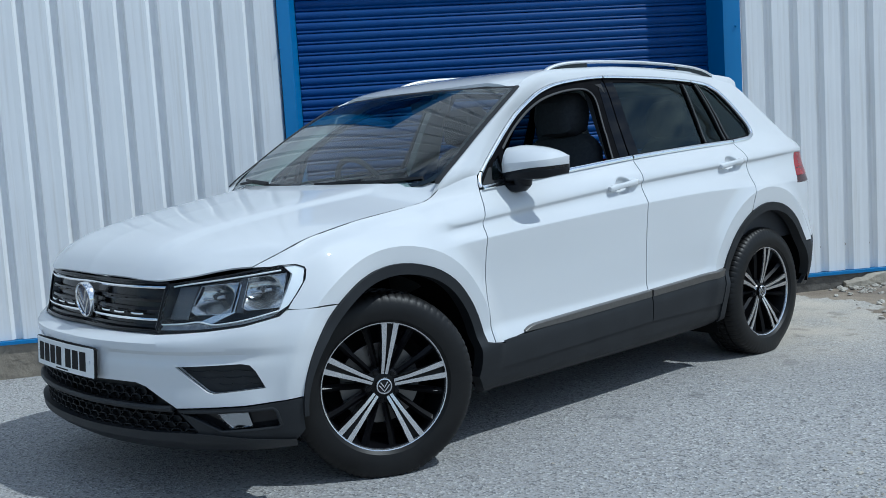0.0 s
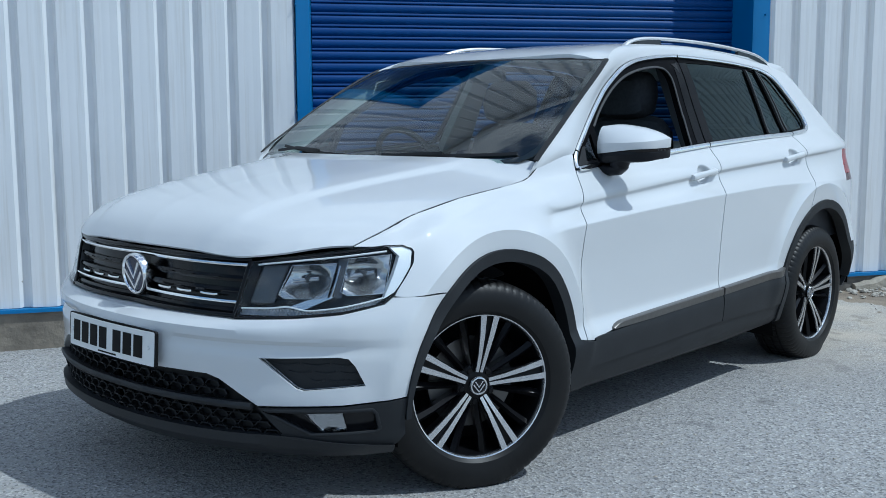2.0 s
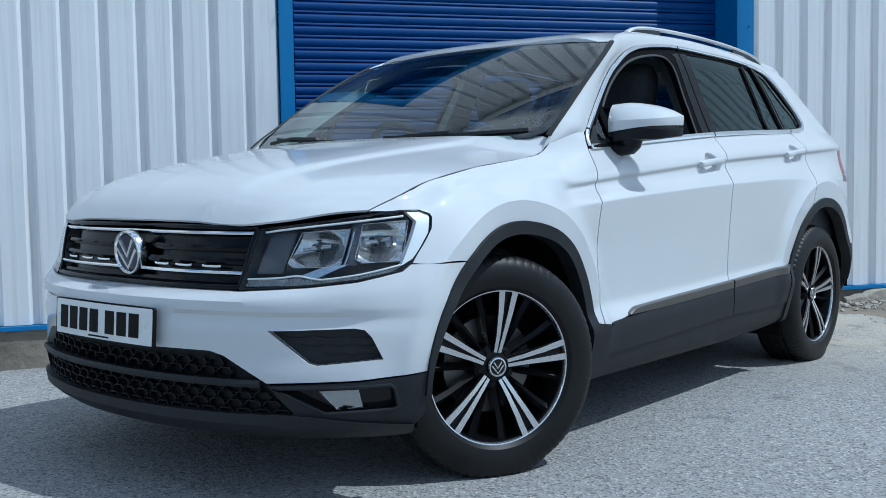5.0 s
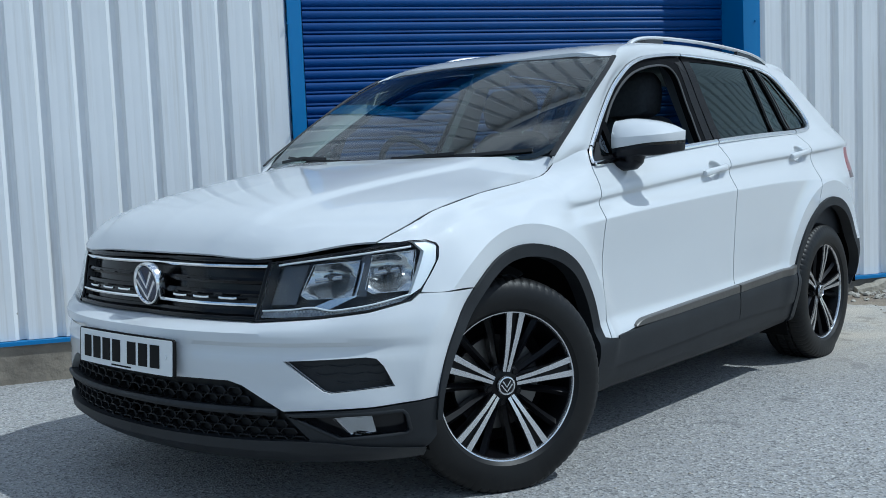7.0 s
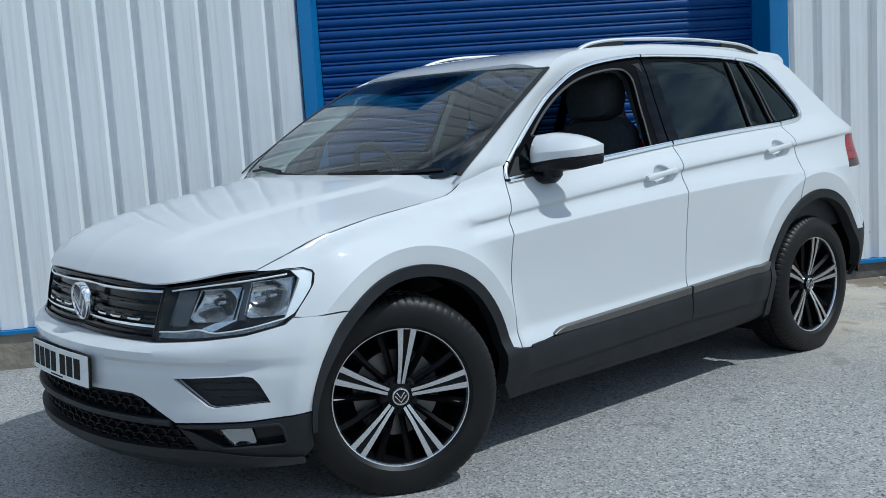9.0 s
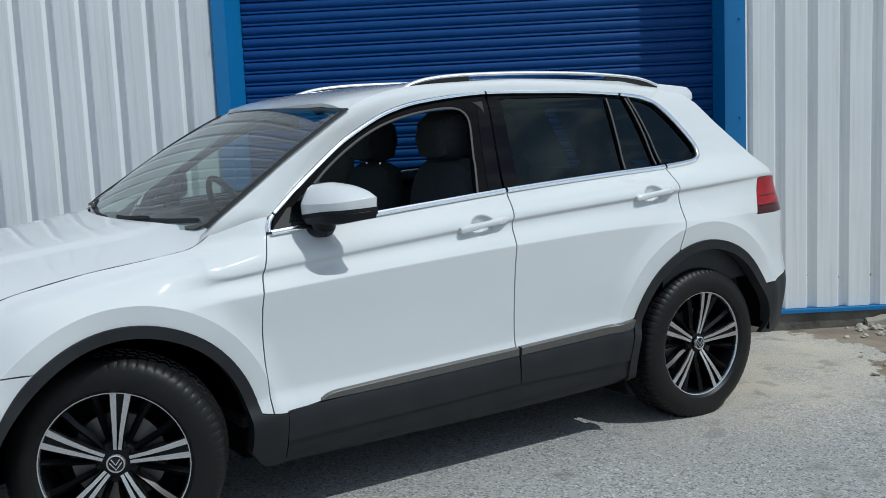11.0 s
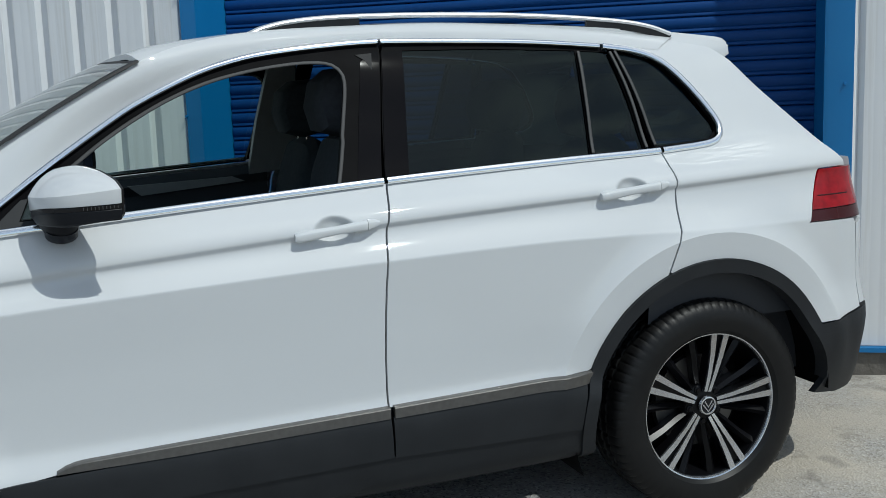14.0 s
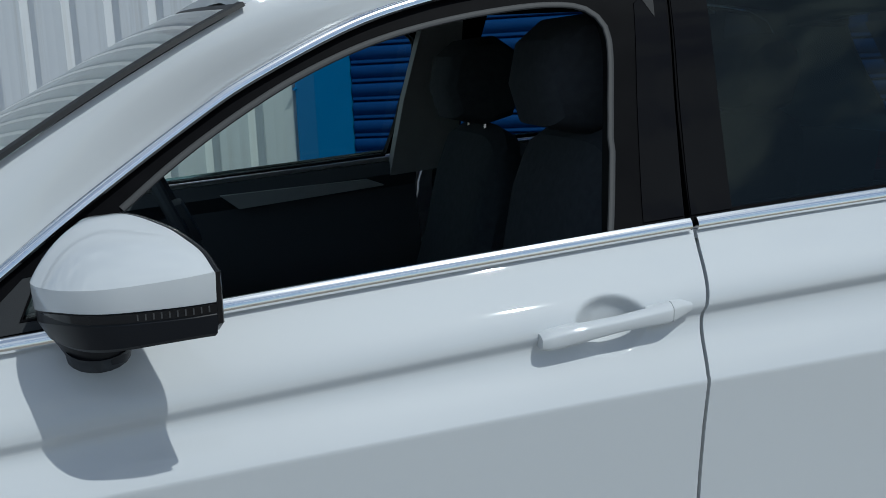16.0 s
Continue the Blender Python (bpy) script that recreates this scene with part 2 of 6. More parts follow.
def lathe(bm, profile, n=48, notch=None):
    """Turn (radius, depth) pairs round the Y axis. notch(k, j) may lower a radius."""
    rings = []
    for k in range(n):
        a = 2 * math.pi * k / n
        ring = []
        for j, (r, y) in enumerate(profile):
            q = r - (notch(k, j) if notch else 0)
            ring.append(bm.verts.new((q * math.cos(a), y, q * math.sin(a))))
        rings.append(ring)
    for k in range(n):
        r0, r1 = rings[k], rings[(k + 1) % n]
        for j in range(len(profile) - 1):
            bm.faces.new((r0[j], r0[j + 1], r1[j + 1], r1[j]))
    bmesh.ops.recalc_face_normals(bm, faces=bm.faces)
    return bm


def prism(bm, outline, place, depth):
    """A flat outline of (u, v) pairs, placed by place(u, v, w), w running from 0 to depth."""
    a = [bm.verts.new(place(u, v, 0.0)) for u, v in outline]
    b = [bm.verts.new(place(u, v, depth)) for u, v in outline]
    bm.faces.new(a)
    bm.faces.new(b[::-1])
    for k in range(len(a)):
        bm.faces.new((a[k], b[k], b[(k + 1) % len(a)], a[(k + 1) % len(a)]))
    bmesh.ops.recalc_face_normals(bm, faces=bm.faces)
    return bm


def sheet(outline, step, place, inward=None, lip=0.02, rows=(), cols=()):
    """A panel: a flat outline cut into a fine net, laid on the surface place(u, v); its rim is turned inwards by lip."""
    bm = bmesh.new()
    bm.faces.new([bm.verts.new((u, v, 0)) for u, v in outline])
    us, vs = [p[0] for p in outline], [p[1] for p in outline]
    su, sv = step if isinstance(step, tuple) else (step, step)
    for axis, lo, hi, st in ((0, min(us), max(us), su), (1, min(vs), max(vs), sv)):
        q = math.ceil(lo / st) * st
        while q < hi:
            no = (1, 0, 0) if axis == 0 else (0, 1, 0)
            bmesh.ops.bisect_plane(bm, geom=list(bm.verts) + list(bm.edges) + list(bm.faces), dist=1e-5, plane_co=(q * no[0], q * no[1], 0), plane_no=no)
            q += st
    for q in rows:
        if min(vs) < q < max(vs):
            bmesh.ops.bisect_plane(bm, geom=list(bm.verts) + list(bm.edges) + list(bm.faces), dist=1e-5, plane_co=(0, q, 0), plane_no=(0, 1, 0))
    for q in cols:
        if min(us) < q < max(us):
            bmesh.ops.bisect_plane(bm, geom=list(bm.verts) + list(bm.edges) + list(bm.faces), dist=1e-5, plane_co=(q, 0, 0), plane_no=(1, 0, 0))
    bmesh.ops.remove_doubles(bm, verts=bm.verts, dist=2e-5)
    bmesh.ops.triangulate(bm, faces=[f for f in bm.faces if len(f.verts) > 4])
    ins = {}
    for v in bm.verts:
        u, w = v.co.x, v.co.y
        v.co = Vector(place(u, w))
        if inward:
            ins[v] = Vector(inward(u, w))
    bm.normal_update()
    if inward:
        bm.faces.ensure_lookup_table()
        if sum(f.normal.dot(ins[f.verts[0]]) for f in bm.faces) > 0:
            bmesh.ops.reverse_faces(bm, faces=bm.faces)
    if inward and lip:
        rim = [e for e in bm.edges if e.is_boundary]
        low = {}
        for e in rim:
            for v in e.verts:
                if v not in low:
                    low[v] = bm.verts.new(v.co + ins[v] * lip)
        for e in rim:
            a, b = e.verts
            fc = e.link_faces[0]
            flip = any(l.edge == e and l.vert == a for l in fc.loops)
            bm.faces.new((b, a, low[a], low[b]) if flip else (a, b, low[b], low[a]))
        bm.normal_update()
    return bm

# ---- ground and building ----
WALL_AT, WALL_U, WALL_N = Vector((-0.381, 2.872, 0)), Vector((0.8494, -0.5277, 0)), Vector((-0.5277, -0.8494, 0))
WALL_M = Matrix(((WALL_U.x, -WALL_N.x, 0, WALL_AT.x), (WALL_U.y, -WALL_N.y, 0, WALL_AT.y), (0, 0, 1, 0), (0, 0, 0, 1))) @ pose(3.6, 0, 0, 0, -0.6, 0) @ pose(-3.6, 0, 0)


def along(x, y):
    p = Vector((x, y, 0)) - WALL_AT
    return p.dot(WALL_U), p.dot(WALL_N)


def ground_z(x, y):
    s, d = along(x, y)
    k = max(0.0, min(1.0, 1 - d / 1.9))
    return 0.024 * (max(-3.0, min(9.0, s)) - 3.6) * k * k * (3 - 2 * k)


def ground_sheet():
    bm = bmesh.new()
    rings = [0, 0.25, 0.5, 0.75, 1.0, 1.25, 1.5, 1.75, 2.0, 2.25, 2.5, 2.75, 3.0, 3.25, 3.5, 3.75, 4.0, 4.5, 5, 6, 8, 11, 16, 30, 80, 300, 1500]
    n = 72
    last = None
    for r in rings:
        ring = []
        for k in range(n if r else 1):
            a = 2 * math.pi * k / n
            x, y = 1.3 + r * math.cos(a), 0.5 + r * math.sin(a)
            ring.append(bm.verts.new((x, y, ground_z(x, y) if r < 12 else 0)))
        if last and len(last) == 1:
            for k in range(n):
                bm.faces.new((last[0], ring[k], ring[(k + 1) % n]))
        elif last:
            for k in range(n):
                bm.faces.new((last[k], ring[k], ring[(k + 1) % n], last[(k + 1) % n]))
        last = ring
    return bm


def asphalt():
    """Worn, dusty asphalt with pale chips that gives way to bare earth along a wandering edge."""
    m = bpy.data.materials.new("worn_asphalt")
    m.use_nodes = True
    nodes, links = m.node_tree.nodes, m.node_tree.links
    b = nodes["Principled BSDF"]
    co = nodes.new("ShaderNodeTexCoord")

    def noise_at(scale, detail=5.0, rough=0.55):
        n = nodes.new("ShaderNodeTexNoise")
        n.inputs["Scale"].default_value, n.inputs["Detail"].default_value, n.inputs["Roughness"].default_value = scale, detail, rough
        links.new(co.outputs["Object"], n.inputs["Vector"])
        return n.outputs["Fac"]

    def ramp(src, lo, hi, a=0.0, z=1.0):
        r = nodes.new("ShaderNodeMapRange")
        links.new(src, r.inputs["Value"])
        for key, val in (("From Min", lo), ("From Max", hi), ("To Min", a), ("To Max", z)):
            r.inputs[key].default_value = val
        return r.outputs["Result"]

    def blend(fac, a, z):
        x = nodes.new("ShaderNodeMix")
        x.data_type = "RGBA"
        links.new(fac, x.inputs["Factor"])
        for key, val in (("A", a), ("B", z)):
            if isinstance(val, tuple):
                x.inputs[key].default_value = (*val, 1)
            else:
                links.new(val, x.inputs[key])
        return x.outputs["Result"]

    def sums(op, a, z):
        x = nodes.new("ShaderNodeMath")
        x.operation = op
        for k, val in enumerate((a, z)):
            if isinstance(val, (int, float)):
                x.inputs[k].default_value = val
            else:
                links.new(val, x.inputs[k])
        return x.outputs["Value"]

    chips = nodes.new("ShaderNodeTexVoronoi")
    chips.inputs["Scale"].default_value = 115.0
    links.new(co.outputs["Object"], chips.inputs["Vector"])
    chip_tone = nodes.new("ShaderNodeSeparateColor")
    links.new(chips.outputs["Color"], chip_tone.inputs["Color"])
    base = blend(ramp(noise_at(1.1), 0.35, 0.7), (0.284, 0.274, 0.258), (0.388, 0.375, 0.352))
    base = blend(ramp(noise_at(11.0, 8, 0.7), 0.48, 0.72), base, (0.235, 0.233, 0.228))
    base = blend(ramp(noise_at(45.0, 3), 0.4, 0.65), base, (0.36, 0.364, 0.37))
    base = blend(ramp(chip_tone.outputs["Red"], 0.80, 0.95), base, (0.52, 0.515, 0.495))
    base = blend(ramp(chip_tone.outputs["Green"], 0.72, 0.90), base, (0.145, 0.145, 0.145))
    pos = nodes.new("ShaderNodeSeparateXYZ")
    links.new(co.outputs["Object"], pos.inputs["Vector"])
    # pale dust behind the car, brown earth towards the wall's far end
    far = sums("ADD", sums("MULTIPLY", pos.outputs["X"], 0.818), sums("MULTIPLY", pos.outputs["Y"], -0.575))
    away = sums("ADD", sums("MULTIPLY", pos.outputs["X"], -0.5277), sums("ADD", sums("MULTIPLY", pos.outputs["Y"], -0.8494), 2.2384))
    far = sums("ADD", far, sums("MULTIPLY", ramp(away, 0.50, 0.15), sums("MULTIPLY", ramp(pos.outputs["X"], 3.85, 4.10), 0.28)))
    wander = sums("ADD", far, sums("MULTIPLY", ramp(noise_at(1.8, 6), 0.3, 0.7, -1, 1), 0.16))
    dust = sums("MULTIPLY", sums("MULTIPLY", ramp(wander, 2.2, 2.9), ramp(pos.outputs["Y"], -1.55, -0.80)), ramp(noise_at(1.7, 7), 0.24, 0.60))
    base = blend(sums("MULTIPLY", dust, 0.88), base, (0.53, 0.475, 0.39))
    damp = sums("MULTIPLY", ramp(wander, 2.4, 2.8), ramp(noise_at(4.5, 6, 0.65), 0.57, 0.66))
    base = blend(sums("MULTIPLY", damp, 0.5), base, (0.16, 0.145, 0.12))
    earth_line = ramp(sums("ADD", wander, sums("MULTIPLY", ramp(noise_at(9.0, 5), 0.3, 0.7, -1, 1), 0.10)), 3.78, 3.81)
    soil = blend(ramp(noise_at(4.0, 7), 0.35, 0.65), (0.17, 0.135, 0.10), (0.27, 0.225, 0.17))
    base = blend(earth_line, base, soil)
    worn = ramp(noise_at(0.55, 6, 0.6), 0.42, 0.62)
    base = blend(sums("MULTIPLY", worn, 0.30), base, (0.19, 0.19, 0.192))
    spots = ramp(noise_at(3.4, 2), 0.66, 0.72)
    base = blend(sums("MULTIPLY", spots, 0.35), base, (0.09, 0.09, 0.092))
    links.new(base, b.inputs["Base Color"])
    b.inputs["Roughness"].default_value = 0.86
    bp = nodes.new("ShaderNodeBump")
    bp.inputs["Strength"].default_value, bp.inputs["Distance"].default_value = 0.6, 0.005
    links.new(sums("ADD", sums("MULTIPLY", chips.outputs["Distance"], 1.0), sums("MULTIPLY", noise_at(30.0, 4), 0.6)), bp.inputs["Height"])
    links.new(bp.outputs["Normal"], b.inputs["Normal"])
    return m


ground = part("ground", ground_sheet(), asphalt())
tagged(ground, "worn grey asphalt yard with dust and bare earth beside the wall", "ground", kind="structure")


def on_wall(ob):
    ob.matrix_world = WALL_M
    return ob


EAVES = 5.0
def cladding(s0, s1, z0, z1, phase):
    """Box-profile sheet: wide crests with narrow grooves between."""
    bm = bmesh.new()
    prof = []
    q = math.floor((s0 - phase) / 0.198) * 0.198 + phase
    while q < s1:
        prof += [(q, 0.0), (q + 0.040, 0.0), (q + 0.0425, 0.00025), (q + 0.045, 0.0), (q + 0.083, 0.0), (q + 0.0855, 0.00025), (q + 0.088, 0.0), (q + 0.128, 0.0), (q + 0.146, 0.030), (q + 0.178, 0.030), (q + 0.1965, 0.001)]
        q += 0.198
    prof = [(max(s0, min(s1, a)), b) for a, b in prof]
    prof = [p for k, p in enumerate(prof) if k == 0 or p[0] > prof[k - 1][0] + 1e-5]
    lo = [bm.verts.new((a, b, z0)) for a, b in prof]
    hi = [bm.verts.new((a, b, z1)) for a, b in prof]
    lob = [bm.verts.new((a, b + 0.003, z0)) for a, b in prof]
    hib = [bm.verts.new((a, b + 0.003, z1)) for a, b in prof]
    for k in range(len(prof) - 1):
        bm.faces.new((lo[k], lo[k + 1], hi[k + 1], hi[k]))
        bm.faces.new((lob[k + 1], lob[k], hib[k], hib[k + 1]))
        bm.faces.new((lo[k + 1], lo[k], lob[k], lob[k + 1]))
    return bm


wall = tagged(on_wall(part("wall_front", box(box(bmesh.new(), -9, 2.16, 0.045, 0.3, -0.3, EAVES), 5.17, 15, 0.045, 0.3, -0.3, EAVES), DARK)),
              "steel-framed warehouse wall behind white cladding", "wall", kind="structure")
for s0, s1, ph in ((-9.0, 2.083, -6.97), (5.284, 15.0, 5.33)):
    c = part("cladding_panel", cladding(s0, s1, 0.199 if s0 < 0 else 0.160, EAVES, ph), WALL_WHITE, wall, "white box-profile steel cladding", 20)
part("cladding_panel", cladding(2.07, 5.27, 3.12, EAVES, 2.1), WALL_WHITE, wall, "white box-profile steel cladding above the shutter", 20)
CONCRETE = material("rough_concrete", (0.33, 0.29, 0.23), 0.9, var=(3.0, (0.17, 0.148, 0.12), 0.9, 9), bump=(18.0, 0.7, 0.02))
DAMP_CONCRETE = material("damp_stained_concrete", (0.17, 0.155, 0.135), 0.85, var=(4.0, (0.065, 0.06, 0.054), 0.9, 9), bump=(18.0, 0.7, 0.02))
for s0, s1, top, mat, words in ((-9, 2.07, 0.196, CONCRETE, "stained pale concrete plinth"), (5.27, 15, 0.157, DAMP_CONCRETE, "damp dark-stained concrete plinth")):
    bm = box(bmesh.new(), s0, s1, -0.030, 0.04, top - 0.010, top, 0.002)
    box(bm, s0, s1, -0.034, -0.030, top - 0.022, top - 0.001)
    part("drip_flashing", bm, BLUE, wall, "blue folded steel drip flashing")
    part("plinth", box(bmesh.new(), s0, s1, -0.015, 0.2, -0.4, top - 0.011), mat, wall, words)
door = tagged(on_wall(new("door_1")), "closed blue roller shutter door in a blue steel frame", "shutter door", kind="structure")
for outline in ([(2.085, 0.03), (2.085, -0.012), (2.165, -0.012), (2.222, 0.30), (2.185, 0.30), (2.150, 0.03)],
                [(5.282, 0.03), (5.282, -0.012), (5.177, -0.012), (5.157, -0.006), (5.157, 0.30), (5.180, 0.30), (5.180, 0.03)]):
    bm = bmesh.new()
    lo = [bm.verts.new((s, d, -0.15)) for s, d in outline]
    hi = [bm.verts.new((s, d, 3.12)) for s, d in outline]
    for k in range(len(outline)):
        j = (k + 1) % len(outline)
        bm.faces.new((lo[k], lo[j], hi[j], hi[k]))
    bmesh.ops.recalc_face_normals(bm, faces=bm.faces)
    part("door_post", bm, BLUE, door, "blue pressed steel door post")
for s, z in ((2.085, 1.93), (2.085, 1.31), (2.085, 2.5), (5.245, 1.95), (5.245, 1.36), (5.245, 2.5)):
    bm = bmesh.new()
    bmesh.ops.create_cone(bm, segments=8, radius1=0.008, radius2=0.006, depth=0.012, cap_ends=True, matrix=pose(s, -0.018, z, 90, 0, 0))
    part("screw", bm, BLUE, door)
part("lintel", box(bmesh.new(), 2.07, 5.27, -0.012, 0.3, 3.00, 3.12, 0.004), BLUE, door, "blue steel lintel")
part("backing", box(bmesh.new(), 2.1, 5.25, 0.29, 0.33, -0.2, 3.1), DARK, door)
PITCH = 0.0731
slat = bmesh.new()
prof = [(0.016, 0.0), (0.006, 0.002), (0.002, 0.006), (0.003, 0.0155), (0.0075, 0.0195), (0.003, 0.0235), (-0.002, 0.034), (-0.003, 0.048), (0.000, 0.060), (0.006, 0.0695), (0.016, 0.0722)]
a = [slat.verts.new((2.217, 0.25 + y, z - 0.0112)) for y, z in prof]
b = [slat.verts.new((5.157, 0.25 + y, z + 0.0125)) for y, z in prof]
for k in range(len(prof) - 1):
    slat.faces.new((a[k], b[k], b[k + 1], a[k + 1]))
slat_mesh = mesh_from("slat", slat, SHUTTER_BLUE, 50)
for k in range(int(3.1 / PITCH)):
    sl = new("slat", slat_mesh)
    sl.parent = door
    sl.location.z = 0.0127 + (k - 1) * PITCH
roof_cap = on_wall(part("roof_eaves", box(bmesh.new(), -9, 15, -0.06, 0.35, EAVES, EAVES + 0.22, 0.01), WALL_WHITE))
tagged(roof_cap, "white steel eaves trim along the wall top", "eaves", kind="structure")

# ---- the car: skin ----
PLAN = [(-0.885, 0), (-0.879, -0.15), (-0.857, -0.30), (-0.817, -0.45), (-0.758, -0.59), (-0.69, -0.695), (-0.60, -0.80), (-0.52, -0.86), (-0.417, -0.907),
        (-0.27, -0.928), (-0.05, -0.93), (0.2, -0.93), (0.8, -0.93), (1.6, -0.93), (2.3, -0.93), (2.68, -0.926), (2.9, -0.912), (3.1, -0.882), (3.28, -0.838),
        (3.39, -0.78), (3.47, -0.68), (3.53, -0.52), (3.575, -0.27), (3.585, 0)]
FINE = spline([(x, y, 0) for x, y in PLAN], 900)
_xy = np.array(FINE)[:, :2]
_cum = np.r_[0, np.cumsum(np.hypot(*np.diff(_xy, axis=0).T))]
_cum -= np.interp(0.0, _xy[300:600, 0], _cum[300:600])
S_MIN, S_MAX = float(_cum[0]), float(_cum[-1])


def s_at(x, y):
    """Where along the car's outline a place in plan lies."""
    return float(_cum[int(np.argmin((_xy[:, 0] - x) ** 2 + (_xy[:, 1] - y) ** 2))])


def sx(x):
    """The same for a place on the car's flank, by its distance behind the front axle."""
    return float(np.interp(x, _xy[:820, 0], _cum[:820]))


def outline_at(s):
    i = int(np.clip(np.searchsorted(_cum, s) - 1, 0, len(_cum) - 2))
    t = (s - _cum[i]) / (_cum[i + 1] - _cum[i])
    p = _xy[i] * (1 - t) + _xy[i + 1] * t
    a, b = _xy[max(i - 8, 0)], _xy[min(i + 9, len(_xy) - 1)]
    tx, ty = (b - a) / np.hypot(*(b - a))
    return p, np.array((ty, -tx)) if i > 8 else np.array((-1.0, 0.0))


UP = ((1.28, 0.225), (1.50, 0.335), (1.58, 0.40))
STATIONS = [
    ((-0.885, 0), [(.20, .08), (.255, .015), (.40, .010), (.52, 0), (.59, .006), (.622, .085), (.72, .112), (.80, .128), (.815, .15), *UP]),
    ((-0.80, -0.50), [(.20, .08), (.255, .015), (.40, .008), (.50, 0), (.595, .005), (.630, .048), (.72, .068), (.798, .090), (.815, .12), *UP]),
    ((-0.69, -0.695), [(.20, .08), (.255, .02), (.40, .004), (.50, 0), (.60, .005), (.645, .034), (.75, .062), (.825, .090), (.85, .12), *UP]),
    ((-0.60, -0.80), [(.20, .08), (.255, .02), (.40, .002), (.50, 0), (.61, .004), (.665, .026), (.75, .050), (.832, .085), (.862, .12), *UP]),
    ((-0.417, -0.907), [(.20, .08), (.255, .02), (.40, .002), (.50, 0), (.61, .003), (.70, .020), (.78, .042), (.838, .068), (.882, .11), *UP]),
    ((-0.27, -0.928), [(.20, .09), (.25, .03), (.40, .008), (.50, .002), (.62, .002), (.75, .012), (.84, .038), (.885, .066), (.928, .128), *UP]),
    ((-0.05, -0.93), [(.20, .10), (.25, .05), (.40, .012), (.50, .006), (.64, .006), (.78, .014), (.87, .040), (.92, .072), (.970, .130), *UP]),
    ((0.20, -0.93), [(.20, .12), (.24, .06), (.40, .020), (.50, .025), (.66, .022), (.82, .015), (.887, .037), (.93, .060), (1.005, .135), *UP]),
    ((0.36, -0.93), [(.20, .12), (.24, .06), (.40, .020), (.50, .035), (.66, .030), (.84, .014), (.902, .052), (.918, .045), (1.03, .125), *UP]),
    ((0.55, -0.93), [(.20, .13), (.235, .065), (.41, .020), (.50, .045), (.66, .038), (.855, .018), (.918, .056), (.934, .050), (1.045, .113), *UP]),
    ((1.05, -0.93), [(.20, .13), (.24, .06), (.42, .022), (.51, .048), (.67, .042), (.885, .025), (.957, .068), (.975, .061), (1.08, .128), *UP]),
    ((1.60, -0.93), [(.20, .13), (.25, .06), (.44, .024), (.53, .048), (.69, .042), (.912, .030), (1.000, .075), (1.018, .067), (1.125, .145), *UP]),
    ((2.20, -0.93), [(.22, .13), (.26, .06), (.46, .024), (.55, .043), (.70, .035), (.93, .032), (1.035, .083), (1.053, .075), (1.17, .172), (1.31, .24), (1.50, .335), (1.58, .40)]),
    ((2.68, -0.926), [(.24, .12), (.28, .05), (.46, .010), (.55, .006), (.72, .006), (.93, .026), (1.062, .080), (1.080, .073), (1.20, .185), (1.34, .255), (1.48, .33), (1.57, .40)]),
    ((3.0, -0.897), [(.25, .10), (.30, .04), (.44, .006), (.56, .0), (.72, .012), (.93, .022), (1.082, .068), (1.099, .062), (1.215, .165), (1.34, .235), (1.47, .31), (1.56, .38)]),
    ((3.28, -0.838), [(.26, .10), (.31, .04), (.42, .012), (.56, .0), (.72, .018), (.92, .020), (1.092, .062), (1.108, .060), (1.20, .13), (1.32, .20), (1.45, .29), (1.55, .36)]),
    ((3.47, -0.68), [(.28, .10), (.33, .04), (.42, .02), (.56, 0), (.72, .03), (.90, .04), (1.08, .08), (1.11, .085), (1.20, .16), (1.32, .25), (1.45, .36), (1.55, .45)]),
    ((3.585, 0), [(.28, .10), (.33, .04), (.42, .02), (.56, 0), (.72, .04), (.90, .07), (1.08, .11), (1.11, .115), (1.20, .19), (1.32, .30), (1.45, .42), (1.55, .52)]),
]
ST_S = [s_at(*at) for at, _ in STATIONS]
ST_V = np.array([[c for zd in row for c in zd] for _, row in STATIONS])
FRONT_ARCH, REAR_ARCH = (0.015, 0.352, 0.45), (2.672, 0.36, 0.478)
_sections = {}
X0 = sx(0.0)
BULGE = 0.018
S_BONF = s_at(-0.575, -0.825)
SHUT = [(S_BONF + 0.012, 0.842), (sx(-0.455), 0.884), (sx(-0.302), 0.925), (sx(-0.058), 0.970), (sx(0.14), 0.994), (sx(0.232), 1.007), (sx(0.278), 1.016), (sx(0.318), 1.034), (sx(0.350), 1.056), (sx(0.380), 1.083)]
SHUT_S, SHUT_Z = [p[0] for p in SHUT], [p[1] for p in SHUT]
WING_S, WING_Z = [*SHUT_S[:6], sx(0.40), sx(0.58)], [*SHUT_Z[:6], 1.033, 1.060]


def soft(t):
    t = max(0.0, min(1.0, t))
    return t * t * (3 - 2 * t)


